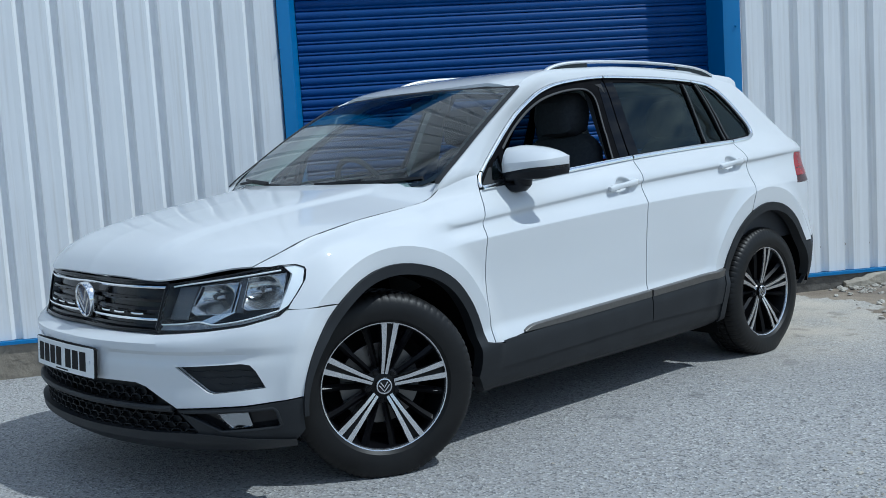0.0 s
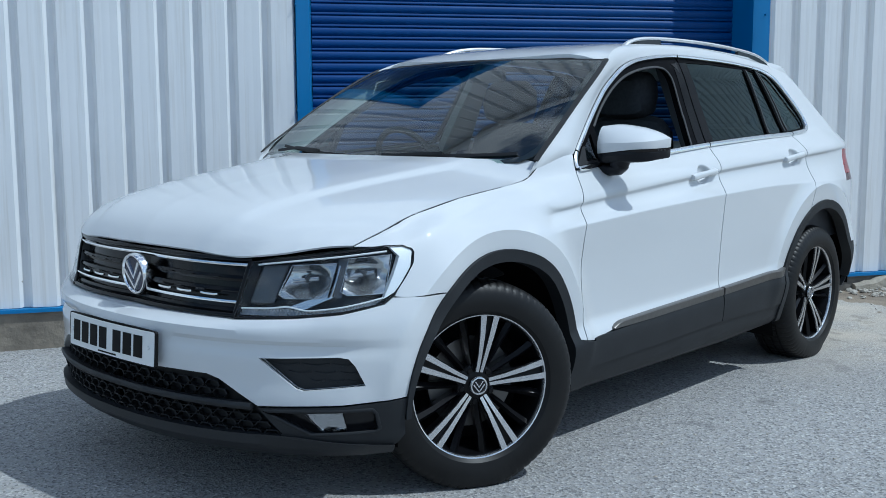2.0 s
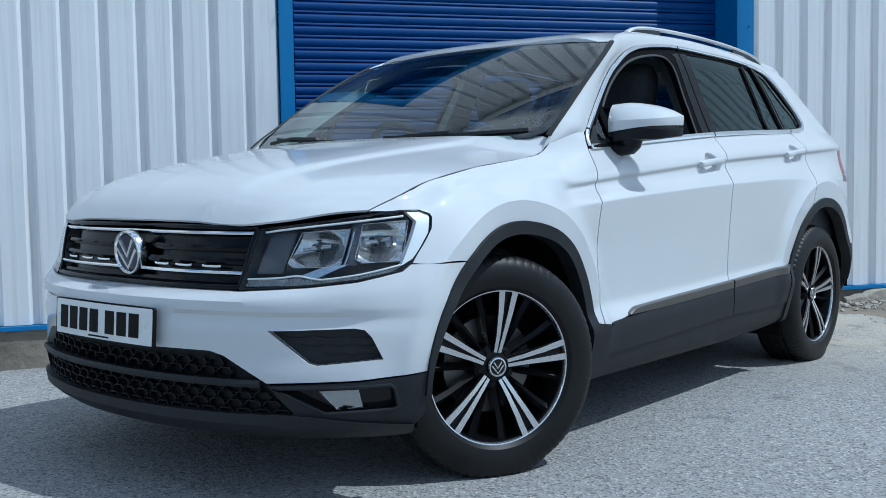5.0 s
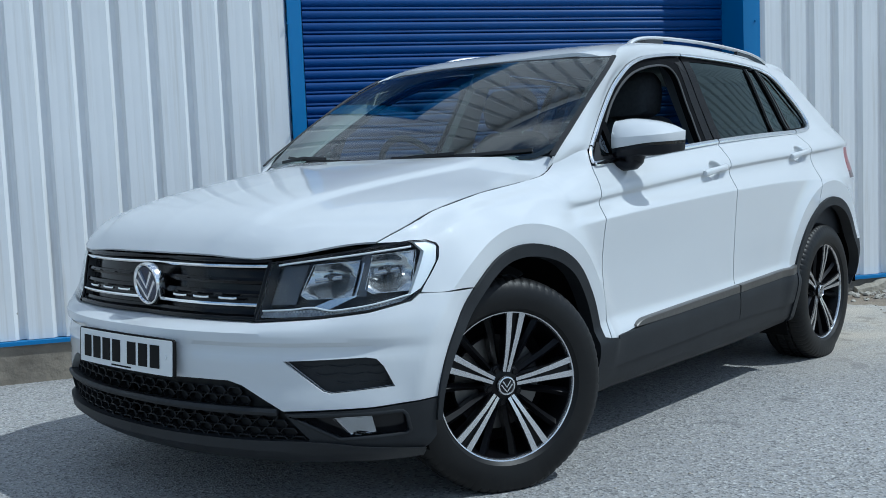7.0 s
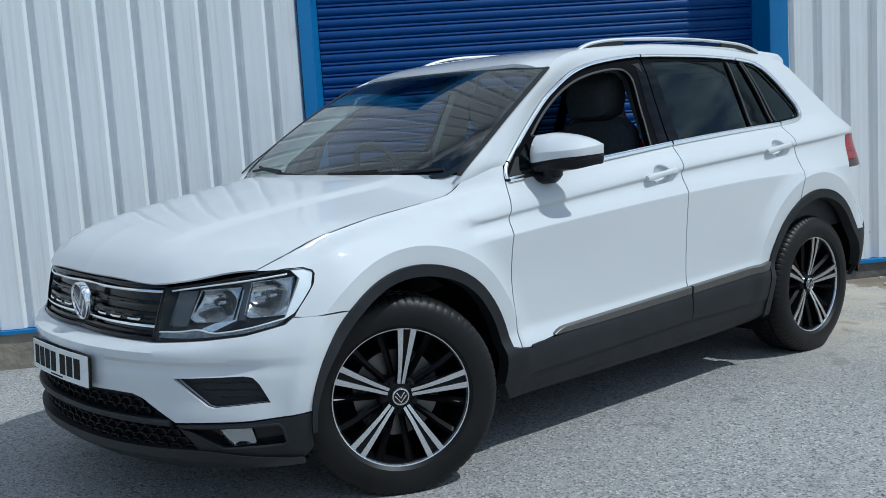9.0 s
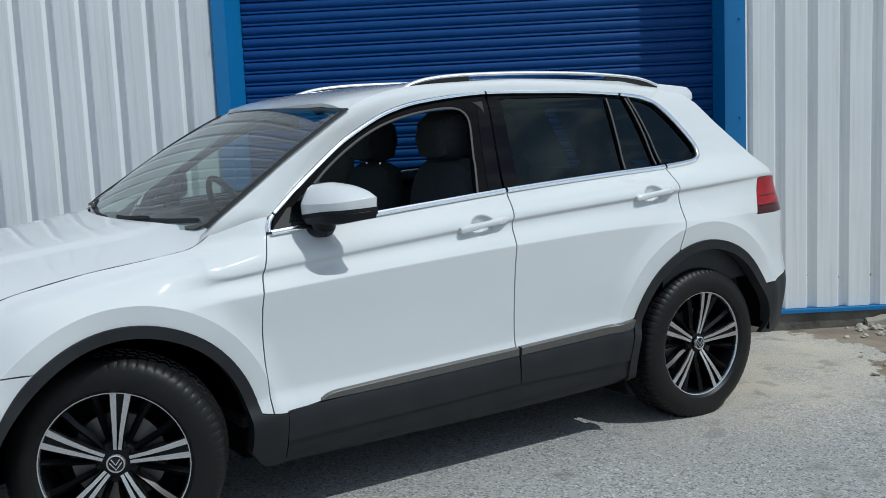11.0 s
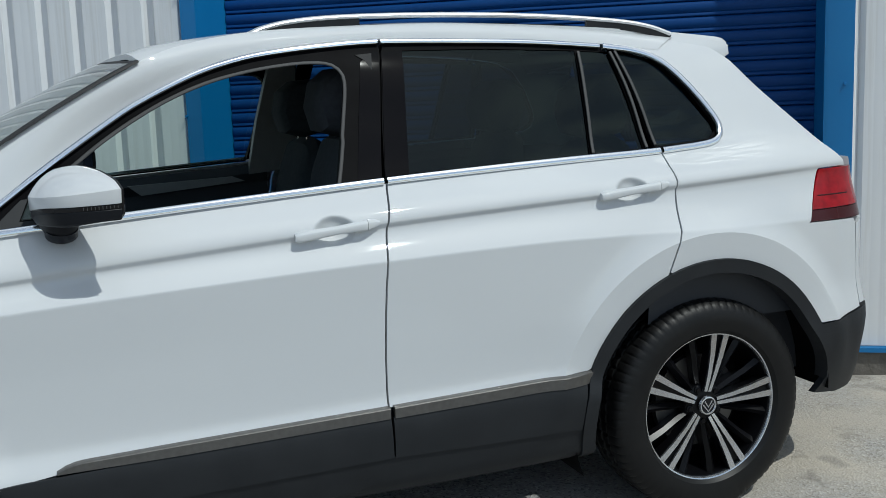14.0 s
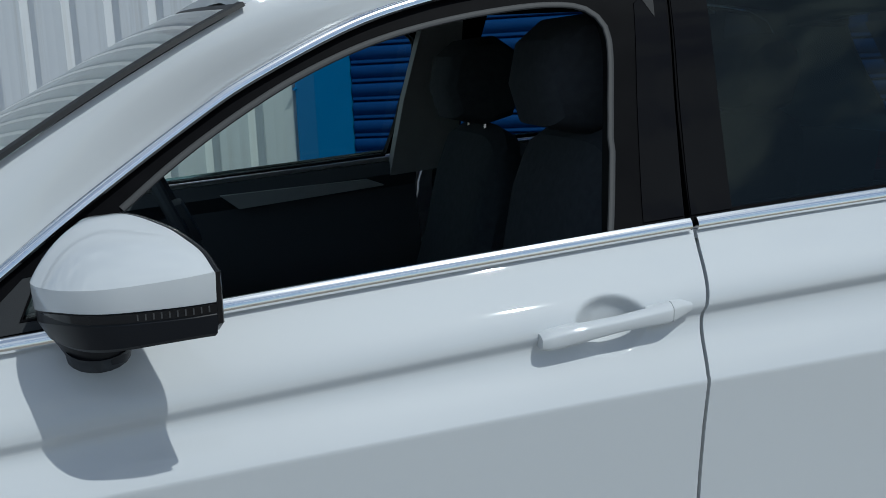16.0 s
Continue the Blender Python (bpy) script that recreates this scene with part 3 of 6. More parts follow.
def plain_depth(s, z):
    key = round(s, 4)
    if key not in _sections:
        _sections[key] = pchip(ST_S, ST_V, s)
    row = _sections[key]
    zs, ds = row[0::2], row[1::2]
    if s > X0 + 0.3 and abs(z - zs[5]) < 0.2:
        # the lower crease: straight flanks meet at it
        k = soft((s - X0 - 0.3) / 0.25) * 0.9
        lo, hi = zs[5] - 0.014, zs[5] + 0.012
        flat_lo, flat_hi = ds[5] + (ds[4] - ds[5]) * 0.014 / (zs[5] - zs[4]), ds[5] + (ds[6] - ds[5]) * 0.012 / (zs[6] - zs[5])
        dl, dh = float(pchip(zs, ds, lo)), float(pchip(zs, ds, hi))
        zs = np.r_[zs[:5], lo, zs[5], hi, zs[6:]]
        ds = np.r_[ds[:5], dl + (flat_lo - dl) * k, ds[5], dh + (flat_hi - dh) * k, ds[6:]]
    d = float(pchip(zs, ds, z))
    return d


def depth(s, z):
    d = plain_depth(s, z)
    if z < 0.98 and X0 - 0.75 < s < X0 + 3.4:
        # flat bands round the wheel arches, with a crisp outer edge
        for (cx, cz, cr), reach in ((FRONT_ARCH, 0.064), (REAR_ARCH, 0.083)):
            ds, dz = s - sx(cx), z - cz
            r, rc = math.hypot(ds, dz), cr + reach
            k = soft((dz + 0.08) / 0.2)
            if rc <= r < rc + 0.09:
                d -= BULGE * (1 - (r - rc) / 0.09) ** 2 * k
            elif r < rc:
                edge = plain_depth(sx(cx) + ds * rc / max(r, 0.1), cz + dz * rc / max(r, 0.1))
                d += (edge - BULGE + 0.07 * (rc - r) - d) * k
    if X0 - 0.50 < s < X0 + 0.57 and z > 0.8:
        # a crease below the bonnet gap that runs on to the foot of the side window
        zc = float(np.interp(s, WING_S, WING_Z)) - 0.021
        d += 0.0065 * soft((z - zc + 0.005) / 0.010) * soft((s - X0 + 0.50) / 0.12) * soft((X0 + 0.57 - s) / 0.12) * soft((zc + 0.075 - z) / 0.05)
    if s < X0 - 0.35 and 0.37 < z < 0.62:
        # a shelf across the bumper that dies away towards the wheel
        k = soft((X0 - 0.34 - s) / 0.42) * soft((s - S_MIN - 0.22) / 0.12)
        d += (0.013 * soft((0.571 - z) / 0.016) - 0.006 * soft((0.535 - z) / 0.02)) * soft((z - 0.38) / 0.07) * k
    return d


def skin(s, z, off=0.0, side=1):
    """A place on the car's skin, off metres further in. side 1: the near flank, -1: the far one."""
    p, n = outline_at(s)
    q = p - n * (depth(s, z) + off)
    return Vector((q[0], q[1] * side, z))


def skin_in(s, z, side=1):
    p, n = outline_at(s)
    return Vector((-n[0], -n[1] * side, 0))


def panel(name, outline, mat, parent, label="", off=0.0, lip=0.025, step=0.025, side=1, sharp=30.0):
    """A body panel whose outline is given along the flank and in height."""
    return part(name, panel_mesh(outline, off, lip, step, side), mat, parent, label, sharp)


ROWS_W = (-0.090, -0.018, 0.0)
_creases = {}


def creases(s):
    """Heights of the three lines that run along the flank: lower crease, edge and shoulder."""
    key = round(s, 4)
    if key not in _creases:
        _creases[key] = [float(c) for c in pchip(ST_S, ST_V[:, 10:15:2], s)]
    return _creases[key]


def to_row(s, z):
    a, b, c = creases(s)
    if z <= a:
        return z - a + ROWS_W[0]
    return z - c if z >= c else float(np.interp(z, (a, b, c), ROWS_W))


def from_row(s, w):
    a, b, c = creases(s)
    if w <= ROWS_W[0]:
        return w - ROWS_W[0] + a
    return w + c if w >= 0 else float(np.interp(w, ROWS_W, (a, b, c)))


def panel_mesh(outline, off=0.0, lip=0.025, step=0.025, side=1, place=None, rows=(), cols=()):
    """The net's rows follow the creases, so that they stay sharp along their length."""
    dense = []
    for (u0, v0), (u1, v1) in zip(outline, outline[1:] + outline[:1]):
        n = max(1, int(abs(u1 - u0) / 0.05), int(abs(v1 - v0) / 0.05))
        dense += [(u0 + (u1 - u0) * k / n, v0 + (v1 - v0) * k / n) for k in range(n)]
    tilted = [(u, to_row(u, v)) for u, v in dense]
    place = place or (lambda u, v: skin(u, v, off, side))
    return sheet(tilted, step, lambda u, w: place(u, from_row(u, w)), lambda u, w: skin_in(u, w, side), lip,
                 (-0.098, -0.094, -0.090, -0.086, -0.080, -0.0215, -0.018, -0.014, -0.009, -0.004, 0.0, 0.004, 0.008, *rows), cols)


def joined(bms):
    out = bmesh.new()
    for b in bms:
        me = bpy.data.meshes.new("tmp")
        b.to_mesh(me)
        b.free()
        out.from_mesh(me)
        bpy.data.meshes.remove(me)
    return out


def keyhole(outer, holes):
    """One outline that runs round the outside and, over a slit, round each hole."""
    def area(p):
        return sum(a[0] * b[1] - b[0] * a[1] for a, b in zip(p, p[1:] + p[:1]))
    out = list(outer) if area(outer) > 0 else list(outer)[::-1]
    for h in holes:
        h = list(h) if area(h) < 0 else list(h)[::-1]
        i, j = min(((i, j) for i in range(len(out)) for j in range(len(h))), key=lambda q: math.dist(out[q[0]], h[q[1]]))
        out = out[:i + 1] + h[j:] + h[:j + 1] + out[i:]
    return out


def arc(cx, cz, r, a0, a1, n=28):
    """Points round a wheel, angles in degrees from straight back, up positive, as (along, height)."""
    return [(sx(cx + r * math.cos(radians(a0 + (a1 - a0) * k / n))), cz + r * math.sin(radians(a0 + (a1 - a0) * k / n))) for k in range(n + 1)]


def flat(points):
    return [(sx(x), z) for x, z in points]


def curve(points, n=12):
    return [(p[0], p[1]) for p in spline([(x, z, 0) for x, z in points], n)]


def strip(bm, pts, width, thick, side=1, lift=0.0, closed=False, normal=None):
    """A moulding of rounded section that follows the skin along (along, height) points."""
    P = [skin(u, v, -lift, side) for u, v in pts]
    rings = []
    for k, (u, v) in enumerate(pts):
        a, b = P[max(k - 1, 0)], P[min(k + 1, len(P) - 1)]
        if closed:
            a, b = P[k - 1], P[(k + 1) % len(P)]
        t = (b - a).normalized()
        n = -skin_in(u, v, side)
        nz = (skin(u, v + 0.004, 0, side) - skin(u, v - 0.004, 0, side)).normalized()
        nx = (skin(u + 0.004, v, 0, side) - skin(u - 0.004, v, 0, side)).normalized()
        n = nx.cross(nz).normalized() * (1 if nx.cross(nz).dot(n) > 0 else -1)
        if normal:
            n = Vector((normal[0], normal[1] * side, normal[2])).normalized()
        w = t.cross(n).normalized()
        h = width / 2
        prof = [(-h, 0), (-h * 0.8, thick * 0.7), (-h * 0.3, thick), (h * 0.3, thick), (h * 0.8, thick * 0.7), (h, 0), (h * 0.5, -0.004), (-h * 0.5, -0.004)]
        rings.append([bm.verts.new(P[k] + w * x + n * y) for x, y in prof])
    m = 8
    for k in range(len(P) if closed else len(P) - 1):
        r0, r1 = rings[k], rings[(k + 1) % len(P)]
        for j in range(m):
            bm.faces.new((r0[j], r0[(j + 1) % m], r1[(j + 1) % m], r1[j]))
    if not closed:
        bm.faces.new(rings[0][::-1])
        bm.faces.new(rings[-1])
    bmesh.ops.recalc_face_normals(bm, faces=bm.faces)
    return bm


car = thing("car", "white family SUV with black lower cladding and an open passenger window", "car")
S_HLLO, S_HLTO = s_at(-0.49, -0.875), s_at(-0.375, -0.915)
S_BONF, S_GTR, S_GBR = s_at(-0.575, -0.825), s_at(-0.782, -0.55), s_at(-0.795, -0.505)
HL_TOP = [(S_GTR, 0.791), (s_at(-0.69, -0.695), 0.808), (S_BONF, 0.829), (s_at(-0.47, -0.885), 0.842), (S_HLTO - 0.03, 0.842), (S_HLTO, 0.832)]
HL_OUT = [(S_HLTO + 0.004, 0.822), (S_HLTO - 0.008, 0.79), (S_HLLO + 0.055, 0.725), (S_HLLO + 0.03, 0.70), (S_HLLO, 0.678)]
HL_LOW = [(s_at(-0.60, -0.80), 0.653), (s_at(-0.69, -0.695), 0.638), (S_GBR, 0.624)]
GAP_F = [(0.552, 1.040), (0.538, 1.00), (0.513, 0.93), (0.494, 0.86), (0.486, 0.80), (0.484, 0.72), (0.487, 0.60), (0.502, 0.425)]
GAP_B = [(1.626, 1.119), (1.620, 1.09), (1.606, 1.02), (1.590, 0.92), (1.584, 0.84), (1.581, 0.77), (1.578, 0.63), (1.580, 0.492)]
GAP_R = [(2.556, 1.166), (2.554, 1.13), (2.558, 1.085), (2.554, 1.033), (2.541, 0.945), (2.520, 0.885), (2.494, 0.812)]


def shifted(points, dx):
    return [(x + dx, z) for x, z in points]


def door_mesh(outline, cx, cz, side):
    """A door skin with the hollow behind its handle pressed in."""
    def place(u, v):
        q = 1 - ((u - sx(cx)) / 0.064) ** 2 - ((v - cz) / 0.045) ** 2
        return skin(u, v, 0.027 * soft(q / 1.05), side)
    w = to_row(sx(cx), cz)
    return panel_mesh(outline, 0.0, 0.025, 0.0125, side, place, [w + 0.0028 * k for k in range(-19, 18)], [sx(cx) + 0.0035 * k for k in range(-20, 21)])


for side in (1, -1):
    # front wing
    gap = flat(shifted(GAP_F, -0.004))
    rim_f = arc(FRONT_ARCH[0], FRONT_ARCH[1], FRONT_ARCH[2] + 0.064, 137.9, 22.7, 60)
    wing = [(S_HLLO + 0.034, 0.697), *rim_f, *[p for p in gap[::-1] if p[1] > 0.56], (sx(0.57), 1.106), (sx(0.47), 1.103), (sx(0.40), 1.092), *SHUT[::-1], *HL_TOP[3:], *HL_OUT[:3]]
    band = [*arc(*FRONT_ARCH, 130.5, 10.5, 34), *[p for p in gap[::-1] if p[1] < 0.56], *rim_f[::-1]]
    part("front_wing", joined([panel_mesh(wing, 0.0, 0.004, 0.009, side), panel_mesh(band, 0.0, 0.004, 0.009, side)]), PAINT, car, "", 30)
    # front door
    sill_f = [(0.556, 0.418), (0.70, 0.437), (1.0, 0.455), (1.3, 0.474), (1.578, 0.490)]
    fdoor = [*flat(shifted(GAP_F, 0.001)), *flat(sill_f), *flat(shifted(GAP_B, -0.003))[::-1], (sx(1.25), 1.092), (sx(0.9), 1.065)]
    front_door = part("front_door", door_mesh(fdoor, 1.450, 1.003, side), PAINT, car, "", 30)
    gap = flat(shifted(GAP_R, -0.003))
    wide = (REAR_ARCH[0], REAR_ARCH[1], REAR_ARCH[2] + 0.083)
    rim_d = arc(*wide, 163.2, 105.4, 34)
    rdoor = [*flat(shifted(GAP_B, 0.003)), (sx(1.9), 0.510), *rim_d, *[p for p in gap[::-1] if p[1] > 0.91], (sx(2.25), 1.153), (sx(1.95), 1.138)]
    band = [(sx(2.214), 0.527), *arc(*REAR_ARCH, 159, 112.6, 20), *[p for p in gap[::-1] if p[1] < 0.90], *rim_d[::-1]]
    rear_door = part("rear_door", joined([door_mesh(rdoor, 2.396, 1.061, side), panel_mesh(band, 0.0, 0.02, 0.0125, side)]), PAINT, car, "", 30)
    for cx, cz, dr in ((1.450, 1.003, front_door), (2.396, 1.061, rear_door)):
        bm = bmesh.new()
        for lo, hi, m in ((0.0, 0.842, 26), (0.847, 1.0, 8)):
            rings = []
            for k in range(m + 1):
                q = lo + (hi - lo) * k / m
                u, v = sx(cx - 0.114 + 0.243 * q), cz - 0.010 + 0.026 * q + 0.002 * math.sin(math.pi * q)
                lf = -0.004 + 0.017 * soft((q + 0.12) / 0.16) * soft((1 - q) / 0.22)
                h = float(np.interp(q, (0, 0.012, 0.05, 0.12, 0.25, 0.5, 0.72, 0.85, 0.94, 1.0), (0.0105, 0.0125, 0.0142, 0.0150, 0.0142, 0.0120, 0.0138, 0.0150, 0.0125, 0.008)))
                back = 0.008 if 0.24 < q < 0.70 else 0.024
                c = skin(u, v, -lf, side)
                rings.append([bm.verts.new(c + Vector((0, -side * b, a * h))) for a, b in ((-1, -0.004), (-0.96, 0.003), (-0.84, 0.0068), (-0.6, 0.0082), (0.3, 0.0088), (0.52, 0.0076), (0.92, 0.0005), (1, -0.004), (0.9, -back), (-0.7, -back))])
            for r0, r1 in zip(rings, rings[1:]):
                for j in range(10):
                    bm.faces.new((r0[j], r0[(j + 1) % 10], r1[(j + 1) % 10], r1[j]))
            bm.faces.new(rings[0])
            bm.faces.new(rings[-1][::-1])
        bmesh.ops.recalc_face_normals(bm, faces=bm.faces)
        part("door_handle", bm, PAINT, dr, "white pull handle", 50)
    # rear quarter with its pillar
    DLO_REAR = [(2.562, 1.170), (2.70, 1.180), (2.77, 1.190), (2.812, 1.212), (2.822, 1.25), (2.808, 1.29), (2.742, 1.388), (2.655, 1.472), (2.572, 1.504), (2.45, 1.520)]
    LAMP = [(3.298, 0.918), (3.062, 0.921), (3.152, 1.096), (3.255, 1.098), (3.30, 1.098)]
    gap = flat(shifted(GAP_R, 0.003))
    rim_q = arc(*wide, 104.8, 23.7, 40)
    band = [*[p for p in gap if p[1] < 0.90], *arc(*REAR_ARCH, 111.2, 28, 24), *rim_q[::-1]]
    quarter = [*[p for p in gap if p[1] > 0.91], *rim_q, (sx(3.20), 0.588), (sx(3.335), 0.605), (sx(3.33), 0.75), (sx(3.312), 0.90), *flat(LAMP),
               (sx(3.29), 1.118), (sx(3.215), 1.20), (sx(3.115), 1.30), (sx(3.035), 1.385), (sx(2.965), 1.465), (sx(2.90), 1.508), (sx(2.72), 1.535), (sx(2.45), 1.552), *flat(DLO_REAR[::-1])]
    part("rear_quarter", joined([panel_mesh(quarter, 0.0, 0.025, 0.0125, side), panel_mesh(band, 0.0, 0.02, 0.0125, side)]), PAINT, car, "", 30)
    # rear bumper corner
    panel("rear_bumper", [*arc(*REAR_ARCH, 27, 2, 8), (sx(3.12), 0.33), (sx(3.25), 0.31), (S_MAX - 0.02, 0.33), (S_MAX - 0.02, 0.60), (sx(3.36), 0.598), (sx(3.2), 0.582)], CLAD_PLASTIC, car,
          "grained black lower bumper", side=side, step=0.04)
    panel("tailgate_skin", [(sx(3.34), 0.615), (S_MAX - 0.001, 0.615), (S_MAX - 0.001, 1.12), (sx(3.42), 1.12), (sx(3.42), 0.915), (sx(3.32), 0.90)], PAINT, car, side=side, step=0.05)
    # lower cladding of the doors and the sill
    trim = part("door_cladding", sheet(flat([(0.556, 0.312), (0.556, 0.424), (0.695, 0.432), (1.0, 0.446), (1.3, 0.456), (1.580, 0.466), (1.588, 0.345), (1.1, 0.328)]), 0.025,
                lambda u, v: skin(u, v, -0.007, side), lambda u, v: skin_in(u, v, side), 0.03), CLAD_PLASTIC, front_door, "grained black door cladding")
    trim = part("door_cladding", sheet(flat([(1.5925, 0.345), (1.588, 0.466), (1.9, 0.478), (2.205, 0.491), (2.196, 0.42), (2.192, 0.345), (1.9, 0.342)]), 0.025,
                lambda u, v: skin(u, v, -0.007, side), lambda u, v: skin_in(u, v, side), 0.03), CLAD_PLASTIC, rear_door, "grained black door cladding")
    panel("sill", flat([(0.56, 0.205), (0.56, 0.316), (1.1, 0.332), (1.59, 0.349), (2.225, 0.349), (2.235, 0.218), (1.5, 0.212)]), CLAD_PLASTIC, car, "grained black sill panel", off=-0.001, side=side)
    for top, low, dr in (([(0.690, 0.445), (0.715, 0.4565), (0.744, 0.4635), (1.0, 0.4745), (1.3, 0.486), (1.579, 0.4965)], [(0.690, 0.438), (1.0, 0.444), (1.3, 0.454), (1.579, 0.464)], front_door),
                         ([(1.592, 0.497), (1.9, 0.511), (2.230, 0.5265)], [(1.592, 0.464), (1.9, 0.476), (2.230, 0.490)], rear_door)):
        bm = bmesh.new()
        rings = []
        for x in np.linspace(top[0][0], top[-1][0], 40):
            za, zb = float(np.interp(x, [p[0] for p in top], [p[1] for p in top])), float(np.interp(x, [p[0] for p in low], [p[1] for p in low]))
            face = skin(sx(x), zb, -0.004 - 0.007 * soft((2.228 - x) / 0.05), side)
            back = skin(sx(x), za, 0.004, side)
            rings.append([bm.verts.new(p) for p in (face + Vector((0, side * 0.012, 0)), face, Vector((face.x, face.y - side * 0.001, za - 0.004)), Vector((face.x, face.y + side * 0.002, za - 0.001)), Vector((back.x, face.y + side * 0.005, za)), back)])
        for r0, r1 in zip(rings, rings[1:]):
            for j in range(5):
                bm.faces.new((r0[j], r0[j + 1], r1[j + 1], r1[j]))
        bm.faces.new(rings[0][::-1])
        bm.faces.new(rings[-1])
        bmesh.ops.recalc_face_normals(bm, faces=bm.faces)
        part("trim_strip", bm, STRIP_GREY, dr, "brushed grey trim strip", 30)
    # arch mouldings
    for name, (cx, cz, r), a0, a1, wide, tail in (("wheel_arch_moulding", FRONT_ARCH, 184, -3, 0.042, True), ("wheel_arch_moulding", REAR_ARCH, 198, 3, 0.045, False)):
        band = [*arc(cx, cz, r - 0.001, a0, a1, 44), *[arc(cx, cz, r - wide * (0.15 + 0.85 * soft((q - 2) / 32)), q, q, 1)[0] for q in np.linspace(a1, a0, 45)]]
        if tail:
            band = [*arc(cx, cz, r - 0.001, a0, 10, 44), (sx(0.552), 0.415), (sx(0.552), 0.20), (sx(0.50), 0.205), (sx(0.46), 0.24),
                    *[arc(cx, cz, r - wide * (1 - 0.6 * soft((q - 130) / 50)), q, q, 1)[0] for q in np.linspace(-8, a0, 45)]]
        part(name, sheet(band, 0.014, lambda u, v: skin(u, v, -0.010, side), lambda u, v: skin_in(u, v, side), 0.05), CLAD_PLASTIC, car, "grained black arch moulding")
    # wheel-arch liners
    for (cx, cz, r) in (FRONT_ARCH, REAR_ARCH):
        bm = bmesh.new()
        rows = [[bm.verts.new((cx + (r + 0.012) * math.cos(a), side * y, cz + (r + 0.012) * math.sin(a))) for a in np.linspace(radians(-2), radians(202 if cx > 1 else 196), 30)] for y in (-0.865, -0.50)]
        for k in range(29):
            bm.faces.new((rows[0][k], rows[0][k + 1], rows[1][k + 1], rows[1][k]))
        bm.faces.new(rows[1])
        part("arch_liner", bm, DARK, car, "black wheel-arch liner")

# ---- bonnet, roof, screens ----
EDGE = [skin(a, b) for a, b in curve(SHUT, 60)]
EDGE_X = [p.x for p in EDGE]


def bonnet_at(t, v):
    """t from the nose to the screen, v from -1 to 1 across; the sides meet the wings along the gap."""
    u = abs(v)
    xf = float(pchip([0, 0.37, 0.66, 0.80, 0.94, 1.0], [-0.770, -0.754, -0.712, -0.653, -0.546, EDGE_X[0]], u))
    xr = 0.188 + (EDGE_X[-1] - 0.188) * u * u
    x = xf + (xr - xf) * t
    xe = EDGE_X[0] + (EDGE_X[-1] - EDGE_X[0]) * t
    ye = float(np.interp(xe, EDGE_X, [-p.y for p in EDGE])) - 0.0065
    ze = float(np.interp(xe, EDGE_X, [p.z for p in EDGE])) + 0.001
    zf = float(pchip([0, 0.37, 0.66, 0.80, 0.94, 1.0], [0.817, 0.814, 0.798, 0.797, 0.826, 0.839], u))
    p_mid = float(pchip([0, 0.012, 0.04, 0.1, 0.25, 0.56, 0.9, 1.0], [0, 0.085, 0.215, 0.36, 0.53, 0.735, 0.93, 1.0], t))
    zm = zf + (1.088 - zf) * p_mid
    k = soft((u - 0.45) / 0.55) * 0.55 + 0.45 * u ** 5
    z = zm + (ze - zm) * k
    ridge = 0.50 + 0.20 * t
    z += 0.010 * soft((ridge + 0.015 - u) / 0.06) * soft(t / 0.15) * soft((1.05 - t) / 0.2)
    return Vector((x, v * ye, z))


edge = [(0.004, 0.999), (0.1, 1.0), (0.25, 1.0), (0.5, 1.0), (0.75, 1.0), (0.97, 1.0), (0.984, 0.994), (0.993, 0.98), (0.998, 0.95)]
bon = [(0, 0), (0, -0.3), (0, -0.6), (0, -0.8), *[(t, -y) for t, y in edge], (0.997, -0.5), (1, 0), (0.997, 0.5), *[(t, y) for t, y in edge[::-1]], (0, 0.8), (0, 0.6), (0, 0.3)]
part("bonnet", sheet(bon, (0.02, 0.025), bonnet_at, lambda u, v: Vector((0.6, -0.2 * v, -0.8)), 0.007), PAINT, car, "", 40)
for side in (1, -1):
    # a black strip under the gap draws its shade as a dark line
    seam = [skin(a, b, 0.0025, side) - Vector((0, 0, 0.0025)) for a, b in curve(SHUT, 40)]
    part("bonnet_gap_shade", sweep(bmesh.new(), seam, [(-0.003, -0.004), (0.003, -0.004), (0.0025, 0.003), (-0.0025, 0.003)]), SEAL, car, "black strip for the shade in the bonnet gap")


def screen_at(a, b, lift=0.0):
    """Windscreen: a upwards, b across from -1 to 1."""
    q = b * b
    base = Vector((0.165 + 0.190 * q, 0.778 * b, 1.040 + 0.040 * q))
    top = Vector((0.893 + 0.097 * q, 0.652 * b, 1.494 - 0.014 * q))
    p = base.lerp(top, a)
    n = Vector((-0.54, 0, 0.84))
    bow = 4 * a * (1 - a)
    p.y += math.copysign(0.020 * bow * q, b)
    return p + n * ((0.022 + 0.004 * (1 - q)) * bow + 0.003 + lift)


scr = [(a, b) for a, b in [(0.09, -1), (0.03, -0.975), (0, -0.93), (0, -0.5), (0, 0), (0, 0.5), (0, 0.93), (0.03, 0.975), (0.09, 1), (0.25, 1), (0.5, 1), (0.75, 1), (0.968, 1), (0.972, 0.5), (0.972, 0), (0.972, -0.5), (0.968, -1), (0.75, -1), (0.5, -1), (0.25, -1)]]
part("windscreen", sheet(scr, (0.05, 0.06), lambda a, b: screen_at(a, b), lambda a, b: Vector((0.54, 0, -0.84)), 0.0), SCREEN_GLASS, car, "clear windscreen reflecting the wall")
